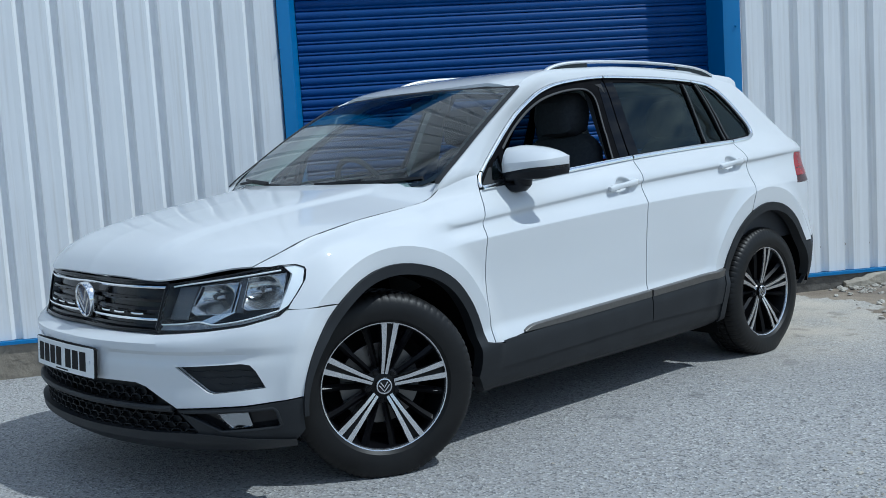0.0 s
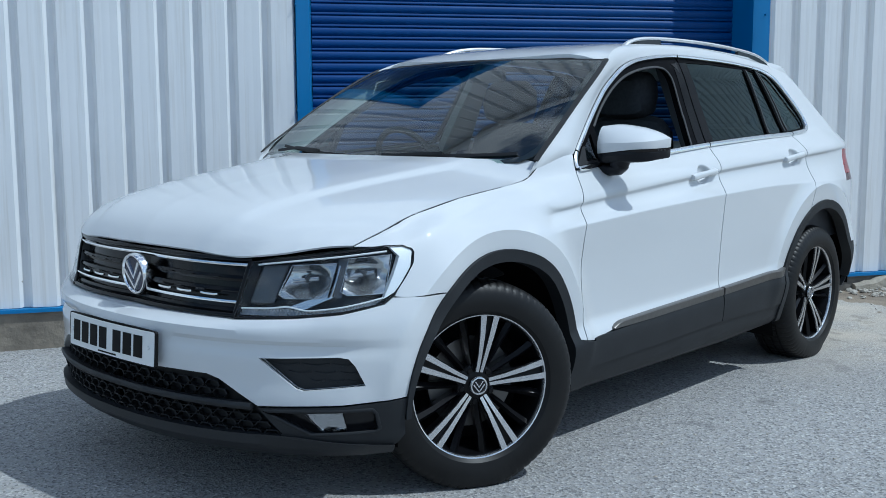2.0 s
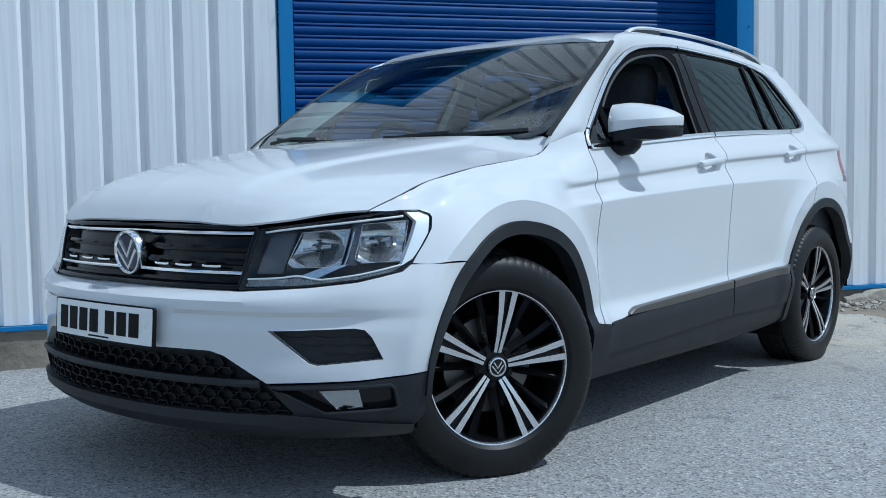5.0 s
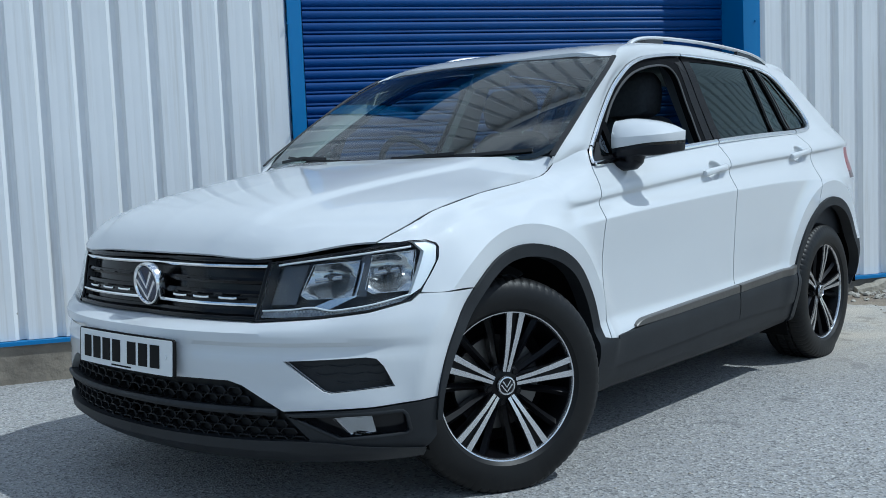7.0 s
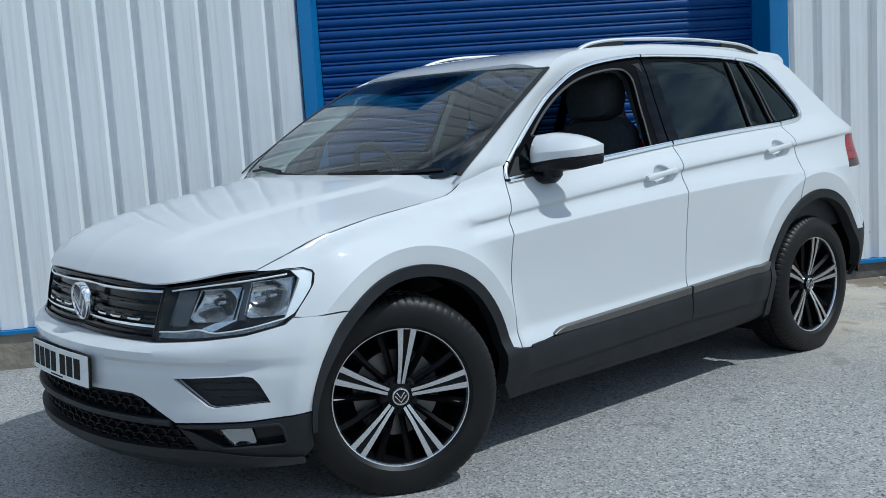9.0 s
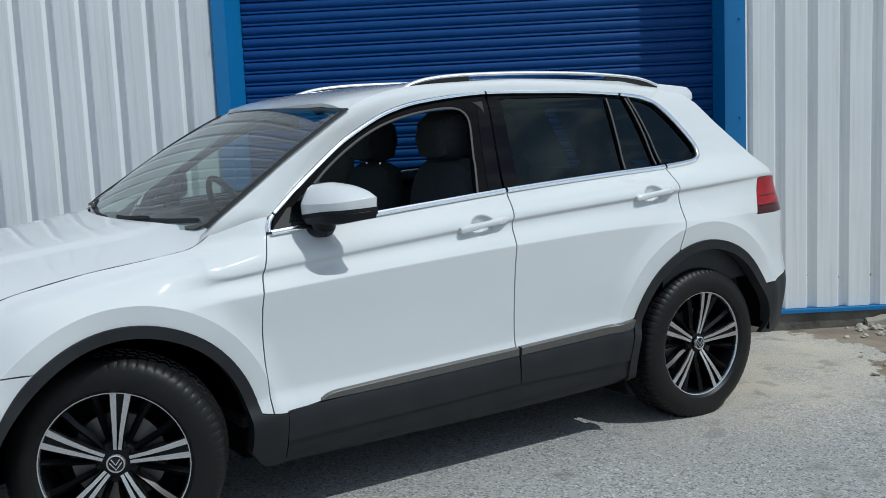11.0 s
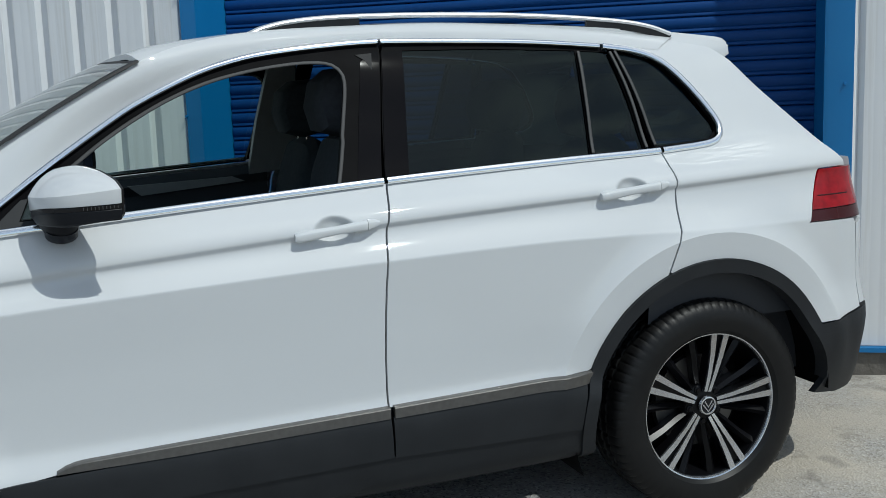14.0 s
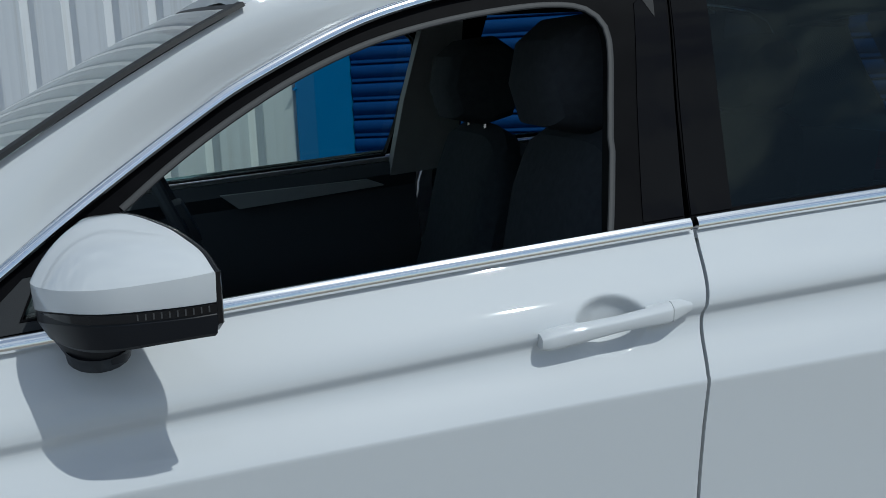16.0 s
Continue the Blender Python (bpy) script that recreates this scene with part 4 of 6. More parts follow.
rim_o = [(0.09, -1), (0.03, -0.975), (0.0, -0.93), (0, 0), (0, 0.93), (0.03, 0.975), (0.09, 1), (0.5, 1), (1, 1), (1, 0), (1, -1), (0.5, -1)]
rim_i = [(0.11, -0.965), (0.05, -0.93), (0.03, -0.88), (0.03, 0), (0.03, 0.88), (0.05, 0.93), (0.11, 0.965), (0.5, 0.965), (0.945, 0.955), (0.95, 0), (0.945, -0.955), (0.5, -0.965)]
part("screen_border", sheet(keyhole(rim_o, [rim_i]), (0.05, 0.06), lambda a, b: screen_at(a, b, -0.003)), SEAL, car, "black printed screen border")


def roof_at(x, y):
    u = abs(y)
    zc = pchip([0.88, 1.0, 1.2, 1.5, 1.9, 2.4, 2.7, 2.99], [1.490, 1.533, 1.567, 1.594, 1.609, 1.598, 1.579, 1.545], x)
    return Vector((x, y, zc - pchip([0, 0.3, 0.5, 0.56, 0.66], [0, 0.004, 0.014, 0.030, 0.073], u)))


def roof_front(y):
    return 0.896 + 0.097 * (y / 0.652) ** 2


roof = [(roof_front(y), y) for y in (-0.64, -0.5, -0.3, -0.1, 0.1, 0.3, 0.5, 0.64)]
roof += [(1.10, 0.60), (1.3, 0.552), (1.6, 0.525), (2.0, 0.52), (2.5, 0.52), (2.97, 0.52), (2.985, 0.3), (2.985, -0.3), (2.97, -0.52), (2.5, -0.52), (2.0, -0.52), (1.6, -0.525), (1.3, -0.552), (1.10, -0.60)]
part("roof", sheet(roof, 0.05, roof_at, lambda u, v: Vector((0, 0, -1)), 0.015), PAINT, car)


def side_frame(side):
    inner = spline([(0.300, -0.780, 1.020), (0.345, -0.787, 1.082), (0.50, -0.765, 1.190), (0.68, -0.735, 1.310), (0.85, -0.700, 1.412), (0.985, -0.658, 1.482), (1.10, -0.610, 1.524), (1.30, -0.556, 1.562),
                    (1.6, -0.529, 1.582), (1.95, -0.524, 1.590), (2.4, -0.524, 1.573), (2.75, -0.524, 1.545)], 70)
    outer = spline([(sx(x), z, 0) for x, z in ((0.46, 1.040), (0.575, 1.104), (0.622, 1.141), (0.756, 1.239), (0.925, 1.352), (1.0, 1.393), (1.116, 1.447), (1.20, 1.476), (1.311, 1.502), (1.509, 1.527), (1.684, 1.539), (2.0, 1.539), (2.2, 1.535), (2.44, 1.522), (2.66, 1.50))], 70)
    bm = bmesh.new()
    rows = []
    for (xi, yi, zi), (s, z, _) in zip(inner, outer):
        a, b = Vector((xi, yi * side, zi - (0.005 if xi < 0.95 else 0.0))), skin(s, z, -0.001 if z > 1.10 else 0.005 + 0.6 * (1.10 - z), side)
        mid = (a + b) / 2
        out = Vector((-0.1, -side * 0.75, 0.65)) * 0.013
        rows.append([bm.verts.new(p) for p in [a + Vector((0, side * 0.012, -0.016))] + [a.lerp(b, t) + out * 4 * t * (1 - t) for t in (0, 0.25, 0.5, 0.75, 1)] + [b + Vector((0, side * 0.03, 0))]])
    for r0, r1 in zip(rows, rows[1:]):
        for j in range(6):
            bm.faces.new((r0[j], r0[j + 1], r1[j + 1], r1[j]))
    bmesh.ops.recalc_face_normals(bm, faces=bm.faces)
    edge_line = [Vector((x, y * side, z)) + Vector((-0.45, -0.35 * side, 0.75)) * 0.003 for x, y, z in inner[2:40] if x < 1.0]
    part("screen_seal", sweep(bmesh.new(), edge_line, [(-0.011, -0.003), (0.011, -0.003), (0.008, 0.003), (-0.008, 0.003)], up=Vector((-0.5, -0.25 * side, 0.8))), SEAL, car, "black rubber screen seal")
    return part("roof_frame", bm, PAINT, car, "", 50)


for side in (1, -1):
    side_frame(side)

# ---- the car: front end ----
def across(outline, off=0.0, lip=0.02, step=0.025):
    """A panel that spans both halves of the front."""
    return joined([sheet(outline, step, lambda u, v: skin(u, v, off, sd), lambda u, v: skin_in(u, v, sd), lip) for sd in (1, -1)])


def both_path(z, reach, n=24, off=0.0):
    """Points across the front at a height (a number, or one at the middle and one at the ends)."""
    z0, z1 = z if isinstance(z, tuple) else (z, z)
    half = [skin(S_MIN + (reach - S_MIN) * k / n, z0 + (z1 - z0) * k / n, off, 1) for k in range(n + 1)]
    return [Vector((p.x, -p.y, p.z)) for p in half[:0:-1]] + half


S_VTL, S_VTR, S_VBR, S_VBL = s_at(-0.758, -0.601), s_at(-0.59, -0.822), s_at(-0.552, -0.853), s_at(-0.672, -0.70)
VENT = [(S_VTL, 0.514), (S_VTR - 0.03, 0.522), (S_VTR, 0.517), (S_VTR + 0.02, 0.495), (S_VBR, 0.434), (S_VBL + 0.01, 0.418), (S_VBL - 0.012, 0.424)]
S_LGI, S_LGD = s_at(-0.82, -0.425), s_at(-0.744, -0.588)
bumper = [(S_MIN, 0.617), (S_GBR, 0.6185), *[(u, v - 0.006) for u, v in HL_LOW[::-1][1:]], (S_HLLO, 0.674), (S_HLLO + 0.028, 0.693), *arc(*FRONT_ARCH, 131.0, 174.6, 24),
          (s_at(-0.60, -0.80), 0.378), (S_LGD, 0.368), (S_LGD - 0.03, 0.385), (S_LGI + 0.045, 0.440), (S_LGI, 0.452), (S_MIN, 0.4525)]
part("front_bumper", across(keyhole(bumper, [VENT]), 0.0, 0.03, 0.0135), PAINT, car, "white front bumper with side vents", 30)
for sd in (1, -1):
    vent = part("bumper_vent", sheet([(u, v) for u, v in VENT], 0.03, lambda u, v: skin(u, v, 0.028, sd), lambda u, v: skin_in(u, v, sd), 0.01), CLAD_PLASTIC, car, "black blanked bumper vent")
    ring = [p for a, b in zip(VENT, VENT[1:] + VENT[:1]) for p in [(a[0] + (b[0] - a[0]) * k / 4, a[1] + (b[1] - a[1]) * k / 4) for k in range(4)]]
    part("vent_frame", strip(bmesh.new(), ring, 0.004, 0.001, sd, -0.012, True), CLAD_PLASTIC, vent)
    for z, a, b in ((0.497, 0.10, 0.97), (0.473, 0.26, 0.99), (0.449, 0.46, 1.0)):
        for k in range(3):
            u0, u1 = a + (b - a) * k / 3 + 0.01, a + (b - a) * (k + 1) / 3 - 0.02
            pts = [(S_VTL + (S_VBR - S_VTL) * q, z - 0.006 * math.sin(math.pi * (q - u0) / (u1 - u0))) for q in np.linspace(u0, u1, 7)]
            part("vent_rib", strip(bmesh.new(), pts, 0.006, 0.003, sd, -0.027), CLAD_PLASTIC, vent)

# lower bumper, grille and lip
FOG = [(S_LGD + 0.02, 0.354), (s_at(-0.53, -0.855), 0.362), (s_at(-0.515, -0.864), 0.350), (s_at(-0.508, -0.868), 0.300), (s_at(-0.52, -0.862), 0.291), (s_at(-0.66, -0.725), 0.284)]
for sd in (1, -1):
    corner = [(S_LGD + 0.003, 0.361), (s_at(-0.60, -0.80), 0.372), *arc(*FRONT_ARCH, 175.2, 190, 8), (s_at(-0.46, -0.89), 0.232), (s_at(-0.69, -0.70), 0.232), (s_at(-0.735, -0.62), 0.240), (s_at(-0.715, -0.655), 0.285)]
    lower = part("lower_bumper", sheet(keyhole(corner, [FOG]), 0.025, lambda u, v: skin(u, v, -0.002, sd), lambda u, v: skin_in(u, v, sd), 0.04), CLAD_PLASTIC, car, "grained black lower bumper corner")
    fog = part("fog_lamp", sheet(FOG, 0.03, lambda u, v: skin(u, v, 0.03, sd), lambda u, v: skin_in(u, v, sd), 0.01), GLOSS_BLACK, car, "clear round-cornered fog lamp in a gloss black bezel")
    lamp = [(s_at(-0.672, -0.712), 0.345), (s_at(-0.60, -0.80), 0.349), (s_at(-0.592, -0.808), 0.30), (s_at(-0.64, -0.755), 0.295)]
    part("reflector", sheet(lamp, 0.02, lambda u, v: skin(u, v, 0.017 + 0.004 * math.sin(u * 420) * math.cos(v * 330), sd), lambda u, v: skin_in(u, v, sd), 0.01), FOG_CHROME, fog, "faceted bright reflector")
    part("lens", sheet(lamp, 0.03, lambda u, v: skin(u, v, 0.004, sd), lambda u, v: skin_in(u, v, sd), 0.004), LAMP_GLASS, fog, "clear lens")
    part("bezel", strip(bmesh.new(), [p for a, b in zip(FOG, FOG[1:] + FOG[:1]) for p in [(a[0] + (b[0] - a[0]) * k / 4, a[1] + (b[1] - a[1]) * k / 4) for k in range(4)]], 0.012, 0.005, sd, 0.0, True), CLAD_PLASTIC, fog)

grille_low = [(S_MIN, 0.450), (S_LGI, 0.449), (S_LGI + 0.045, 0.437), (S_LGD - 0.005, 0.363), (s_at(-0.70, -0.68), 0.292), (s_at(-0.72, -0.65), 0.255), (S_MIN, 0.255)]
lower_grille = part("lower_grille", across(grille_low, 0.030, 0.0, 0.04), MESH_BLACK, car, "black honeycomb lower grille")


def in_low(s, z):
    top = 0.447 if s < S_LGI else 0.447 - (s - S_LGI) * (0.085 / (S_LGD - S_LGI))
    end = S_LGD + 0.02 + (0.36 - z) * 1.1
    return z < top - 0.012 and s < end - 0.03


def honeycomb(z0, z1, sd):
    bm = bmesh.new()
    w, h, bar = 0.058, 0.030, 0.005
    rows = int((z1 - z0) / (h * 0.80)) + 1
    for r in range(rows):
        z = z0 + h / 2 + r * h * 0.80
        k = 0
        while True:
            s = S_MIN + (k + (0.5 if r % 2 else 0.0)) * (w * 1.02)
            k += 1
            if k > 40:
                break
            if z > z1 or not in_low(s, z):
                continue
            hexa = [(-0.5, 0), (-0.30, 0.5), (0.30, 0.5), (0.5, 0), (0.30, -0.5), (-0.30, -0.5)]
            rings = []
            for scale, off in ((1.0, 0.014), (0.86, 0.012), (0.80, 0.031)):
                rings.append([bm.verts.new(skin(max(S_MIN, s + a * w * scale), z + b * (h * scale - (0.002 if scale < 1 else 0)), off, sd)) for a, b in hexa])
            for q in range(2):
                for j in range(6):
                    bm.faces.new((rings[q][j], rings[q][(j + 1) % 6], rings[q + 1][(j + 1) % 6], rings[q + 1][j]))
    bmesh.ops.recalc_face_normals(bm, faces=bm.faces)
    return bm


for z0, z1 in ((0.262, 0.352), (0.376, 0.452)):
    part("honeycomb_mesh", joined([honeycomb(z0, z1, 1), honeycomb(z0, z1, -1)]), MESH_BLACK, lower_grille, "black plastic honeycomb mesh", 20)
part("crossbar", sweep(bmesh.new(), both_path((0.368, 0.366), s_at(-0.765, -0.575), 20, -0.002), [(-0.02, -0.008), (0.006, -0.010), (0.010, 0.0), (0.006, 0.010), (-0.02, 0.008)]), CLAD_PLASTIC, lower_grille)
part("front_lip", across([(S_MIN, 0.280), (s_at(-0.74, -0.62), 0.281), (s_at(-0.69, -0.695), 0.276), (s_at(-0.62, -0.78), 0.262), (s_at(-0.46, -0.89), 0.240), (s_at(-0.45, -0.895), 0.205), (S_MIN, 0.205)], -0.012, 0.05),
     CLAD_PLASTIC, car, "grained black front lip")

# number plate: white with plain bars where the characters stand
def plate_at(y, z, d):
    x = -0.889 + 0.16 * y * y
    return Vector((x + 0.028 * (z - 0.5) * 2 - d, y, z))


plate = part("number_plate", prism(bmesh.new(), [(-0.262, 0.453), (0.262, 0.453), (0.268, 0.459), (0.268, 0.561), (0.262, 0.567), (-0.262, 0.567), (-0.268, 0.561), (-0.268, 0.459)],
             lambda u, v, w: plate_at(u, v, 0.004 + w), 0.008), PLATE_BLACK, car, "white front number plate in a black holder")
part("plate_face", sheet([(-0.258, 0.457), (0.258, 0.457), (0.26, 0.462), (0.26, 0.560), (0.255, 0.564), (-0.255, 0.564), (-0.26, 0.560), (-0.26, 0.462)], 0.04, lambda u, v: plate_at(u, v, 0.0135), lambda u, v: Vector((1, 0, 0)), 0.002), PLATE_WHITE, plate)
for y in (0.207, 0.147, 0.087, 0.027, -0.058, -0.118, -0.178):
    part("plate_bar", prism(bmesh.new(), [(y - 0.023, 0.476), (y + 0.023, 0.476), (y + 0.023, 0.546), (y - 0.023, 0.546)], lambda u, v, w: plate_at(u, v, 0.0140 + w), 0.0012), PLATE_BLACK, plate)
part("plate_bar", prism(bmesh.new(), [(-0.055, 0.4625), (0.055, 0.4625), (0.055, 0.4675), (-0.055, 0.4675)], lambda u, v, w: plate_at(u, v, 0.0140 + w), 0.0008), PLATE_BLACK, plate)
for y in (0.238, -0.232):
    bm = bmesh.new()
    bmesh.ops.create_cone(bm, segments=12, radius1=0.007, radius2=0.005, depth=0.004, cap_ends=True, matrix=Matrix.Translation(plate_at(y, 0.513, 0.0155)) @ pose(0, 0, 0, 0, -90, 0))
    part("plate_screw", bm, PLATE_WHITE, plate)

# radiator grille
grille = part("radiator_grille", across([(S_MIN, 0.800), (S_GTR - 0.004, 0.796), (S_GBR - 0.002, 0.626), (S_MIN, 0.622)], 0.035, 0.0, 0.04), GRILLE_BLACK, car, "gloss black radiator grille with two chrome bars")
part("grille_frame", joined([strip(bmesh.new(), [(S_MIN + (S_GTR - 0.006 - S_MIN) * k / 20, 0.8005 - 0.005 * k / 20) for k in range(21)] + [(S_GTR - 0.006 + (S_GBR - S_GTR) * k / 8, 0.7955 - 0.1665 * k / 8) for k in range(1, 9)]
                        + [(S_GBR - 0.006 - (S_GBR - 0.006 - S_MIN) * k / 20, 0.629 - 0.003 * k / 20) for k in range(1, 21)], 0.014, 0.005, sd, -0.004) for sd in (1, -1)]), GRILLE_BLACK, grille)
for z, r in ((0.781, S_GTR - 0.012), (0.669, S_GBR + 0.003)):
    part("chrome_bar", sweep(bmesh.new(), both_path((z, z), r, 24, 0.004), [(-0.012, -0.0040), (0.002, -0.0043), (0.0035, 0.0), (0.002, 0.0043), (-0.012, 0.0040)]), CHROME, grille, "chrome grille bar")
for z, r in ((0.737, S_GTR - 0.03), (0.700, S_GTR - 0.04), (0.640, S_GBR)):
    part("grille_slat", sweep(bmesh.new(), both_path((z, z), r, 24, 0.014), [(-0.016, -0.008), (0.0, -0.009), (0.004, 0.0), (0.0, 0.009), (-0.016, 0.007)]), GRILLE_BLACK, grille, "gloss black slat")
for z, wide, mat in ((0.685, 0.0075, CHROME), (0.738, 0.004, GRILLE_BLACK)):
    for sd in (1, -1):
        for q in (0.13, 0.24, 0.36):
            part("chrome_dash", strip(bmesh.new(), [(S_MIN + q + 0.075 * k / 5, z + (0.0 if 0 < k < 5 else 0.002)) for k in range(6)], wide, 0.003, sd, -0.007), mat, grille, "short bright dash" if z < 0.7 else "short gloss black dash")
badge = part("badge", lathe(bmesh.new(), [(0.0, -0.012), (0.055, -0.011), (0.062, -0.004), (0.062, 0.012), (0.0, 0.012)], 48), LOGO_BLUE, grille, "round chrome-ringed blue badge")
badge.matrix_local = pose(-0.785, 0, 0.714, 0, 0, -90) @ pose(0, 0, 0, 5, 0, 0)
part("ring", lathe(bmesh.new(), [(0.058, -0.012), (0.061, -0.017), (0.066, -0.017), (0.069, -0.010), (0.069, 0.010), (0.058, 0.010)], 56), CHROME, badge, "chrome ring")
for pts in ([(-0.036, 0.040), (0, -0.012), (0.036, 0.040)], [(-0.050, 0.012), (0, -0.048), (0.050, 0.012)]):
    part("chevron", sweep(bmesh.new(), [(x, -0.0125, z) for x, z in pts], [(-0.0062, -0.003), (0.0062, -0.003), (0.0052, 0.004), (-0.0052, 0.004)], up=Vector((0, -1, 0))), CHROME, badge, "chrome chevron")

# headlamps
def hl(f, z):
    """f runs across the lamp from the grille to its outer tip."""
    return (S_GBR + (S_HLTO - S_GBR) * f, z)


LAMP_EDGE = [*HL_TOP, *HL_OUT, *HL_LOW]
for sd in (1, -1):
    head = part("headlight", sheet([(u, v) for u, v in LAMP_EDGE], 0.03, lambda u, v: skin(u, v, 0.075, sd), lambda u, v: skin_in(u, v, sd), 0.01), LAMP_DARK, car, "clear headlight with grey bezels and chrome strip")
    part("housing_wall", strip(bmesh.new(), [q for a, b in zip(LAMP_EDGE, LAMP_EDGE[1:] + LAMP_EDGE[:1]) for q in [(a[0] + (b[0] - a[0]) * k / 4, a[1] + (b[1] - a[1]) * k / 4) for k in range(4)]], 0.0055, 0.003, sd, -0.003, True), GLOSS_BLACK, head)
    wall_bm = bmesh.new()
    dense = [q for a, b in zip(LAMP_EDGE, LAMP_EDGE[1:] + LAMP_EDGE[:1]) for q in [(a[0] + (b[0] - a[0]) * k / 4, a[1] + (b[1] - a[1]) * k / 4) for k in range(4)]]
    r0 = [wall_bm.verts.new(skin(u, v, 0.002, sd)) for u, v in dense]
    r1 = [wall_bm.verts.new(skin(u, v, 0.078, sd)) for u, v in dense]
    for k in range(len(dense)):
        wall_bm.faces.new((r0[k], r0[(k + 1) % len(dense)], r1[(k + 1) % len(dense)], r1[k]))
    part("lamp_shell", wall_bm, LAMP_DARK, head)
    part("lens", sheet(LAMP_EDGE, 0.03, lambda u, v: skin(u, v, 0.0005, sd), lambda u, v: skin_in(u, v, sd), 0.003), LAMP_GLASS, head, "clear lens")
    for f0, f1, g0, g1, z0, z1 in ((0.235, 0.50, 0.305, 0.555, 0.684, 0.792), (0.575, 0.815, 0.625, 0.885, 0.698, 0.815)):
        face = [hl(f0, z0 + 0.012), hl(f0 + 0.035, z0), hl(f1, z0 + 0.004), hl(g1, z1), hl(g0, z1 - 0.010)]
        cu, cz = sum(p[0] for p in face) / 5, (z0 + z1) / 2
        hw, hh = (face[3][0] - face[0][0]) / 2, (z1 - z0) / 2

        def dish(u, v):
            r = min(1.0, math.hypot((u - cu) / hw, (v - cz) / hh))
            th = math.atan2((v - cz) / hh, (u - cu) / hw)
            return skin(u, v, 0.078 - 0.050 * r * r + 0.0012 * r * math.cos(5 * th) + (0.006 if v > cz + 0.35 * hh else 0.0), sd)
        part("reflector", sheet(face, 0.008, dish, lambda u, v: skin_in(u, v, sd), 0.01), REFLECTOR, head, "grey dished reflector", 60)
        c, n = skin(cu + 0.01, cz + 0.004, 0.052, sd), -skin_in(cu, cz, sd)
        turn = n.to_track_quat("-Y", "Z").to_matrix().to_4x4()
        bulb = lathe(bmesh.new(), [(0.0, -0.016), (0.009, -0.014), (0.013, 0.0), (0.013, 0.028), (0.0, 0.028)], 14)
        bmesh.ops.transform(bulb, matrix=Matrix.Translation(c) @ turn, verts=bulb.verts)
        part("bulb", bulb, LAMP_DARK, head, "dark bulb cap")
        # a bright strip added for the highlight inside each reflector
        for dz in (-0.004,):
            glint = [(cu - hw * 0.42 + hw * 0.9 * k / 6, cz + dz + 0.010 * k / 6) for k in range(7)]
            part("reflector_glint", strip(bmesh.new(), glint, 0.013, 0.006, sd, -0.044), FOG_CHROME, head, "bright strip for a highlight in the reflector")
        edge_pts = [q for a, b in zip(face, face[1:] + face[:1]) for q in [(a[0] + (b[0] - a[0]) * k / 5, a[1] + (b[1] - a[1]) * k / 5) for k in range(5)]]
        part("bezel_rim", strip(bmesh.new(), edge_pts, 0.0025, 0.002, sd, -0.024, True), SATIN, head, "fine bright bezel rim")
    part("lamp_divider", sheet([hl(0.535, 0.690), hl(0.580, 0.690), hl(0.625, 0.812), hl(0.565, 0.802)], 0.02, lambda u, v: skin(u, v, 0.026, sd), lambda u, v: skin_in(u, v, sd), 0.02), LAMP_GREY, head, "dark divider between the reflectors")
    # another highlight, shaped as a bright blade
    part("divider_glint", strip(bmesh.new(), curve([hl(0.515, 0.688), hl(0.530, 0.706), hl(0.555, 0.750), hl(0.572, 0.785)], 14), 0.007, 0.003, sd, -0.020), FOG_CHROME, head, "bright blade for a highlight beside the divider")
    part("inner_bezel", sheet([hl(0.05, 0.665), hl(0.20, 0.668), hl(0.275, 0.782), hl(0.13, 0.778)], 0.02, lambda u, v: skin(u, v, 0.034, sd), lambda u, v: skin_in(u, v, sd), 0.02), LAMP_GREY, head, "smoky inner bezel")
    part("wedge", sheet([hl(0.31, 0.664), hl(0.40, 0.684), hl(0.545, 0.696), hl(0.47, 0.678), hl(0.385, 0.656)], 0.01, lambda u, v: skin(u, v, 0.014, sd), lambda u, v: skin_in(u, v, sd), 0.01), SATIN, head, "satin wedge below the reflectors")
    part("chrome_strip", strip(bmesh.new(), curve([hl(0.03, 0.652), hl(0.20, 0.657), hl(0.30, 0.663), hl(0.38, 0.655), hl(0.42, 0.654), hl(0.60, 0.668), hl(0.80, 0.692)], 28), 0.006, 0.004, sd, -0.008), BEZEL_BRIGHT, head, "satin strip under the bulbs")
    part("top_strip", strip(bmesh.new(), [hl(0.115 + 0.73 * k / 20, 0.783 + 0.044 * (k / 20) ** 0.9) for k in range(21)], 0.006, 0.004, sd, -0.006), BEZEL_BRIGHT, head, "slim bright strip along the top")
    part("indicator", sheet([hl(0.015, 0.631), hl(0.025, 0.648), hl(0.20, 0.652), hl(0.30, 0.657), hl(0.38, 0.650), hl(0.60, 0.662), hl(0.80, 0.686), hl(0.755, 0.672), hl(0.55, 0.650), hl(0.3, 0.637)], 0.006,
                            lambda u, v: skin(u, v, 0.016 + 0.004 * math.sin(u * 520) * math.cos(v * 420), sd), lambda u, v: skin_in(u, v, sd), 0.004), INDICATOR_CLEAR, head, "ribbed clear indicator strip", 20)
    part("outer_bezel", sheet([hl(0.87, 0.838), hl(0.982, 0.8395), hl(0.998, 0.824), hl(0.966, 0.775), hl(0.888, 0.716), hl(0.80, 0.690), hl(0.82, 0.712), hl(0.865, 0.76), hl(0.915, 0.812)], 0.02, lambda u, v: skin(u, v, 0.005, sd), lambda u, v: skin_in(u, v, sd), 0.02), BEZEL_BRIGHT, head, "bright outer bezel")

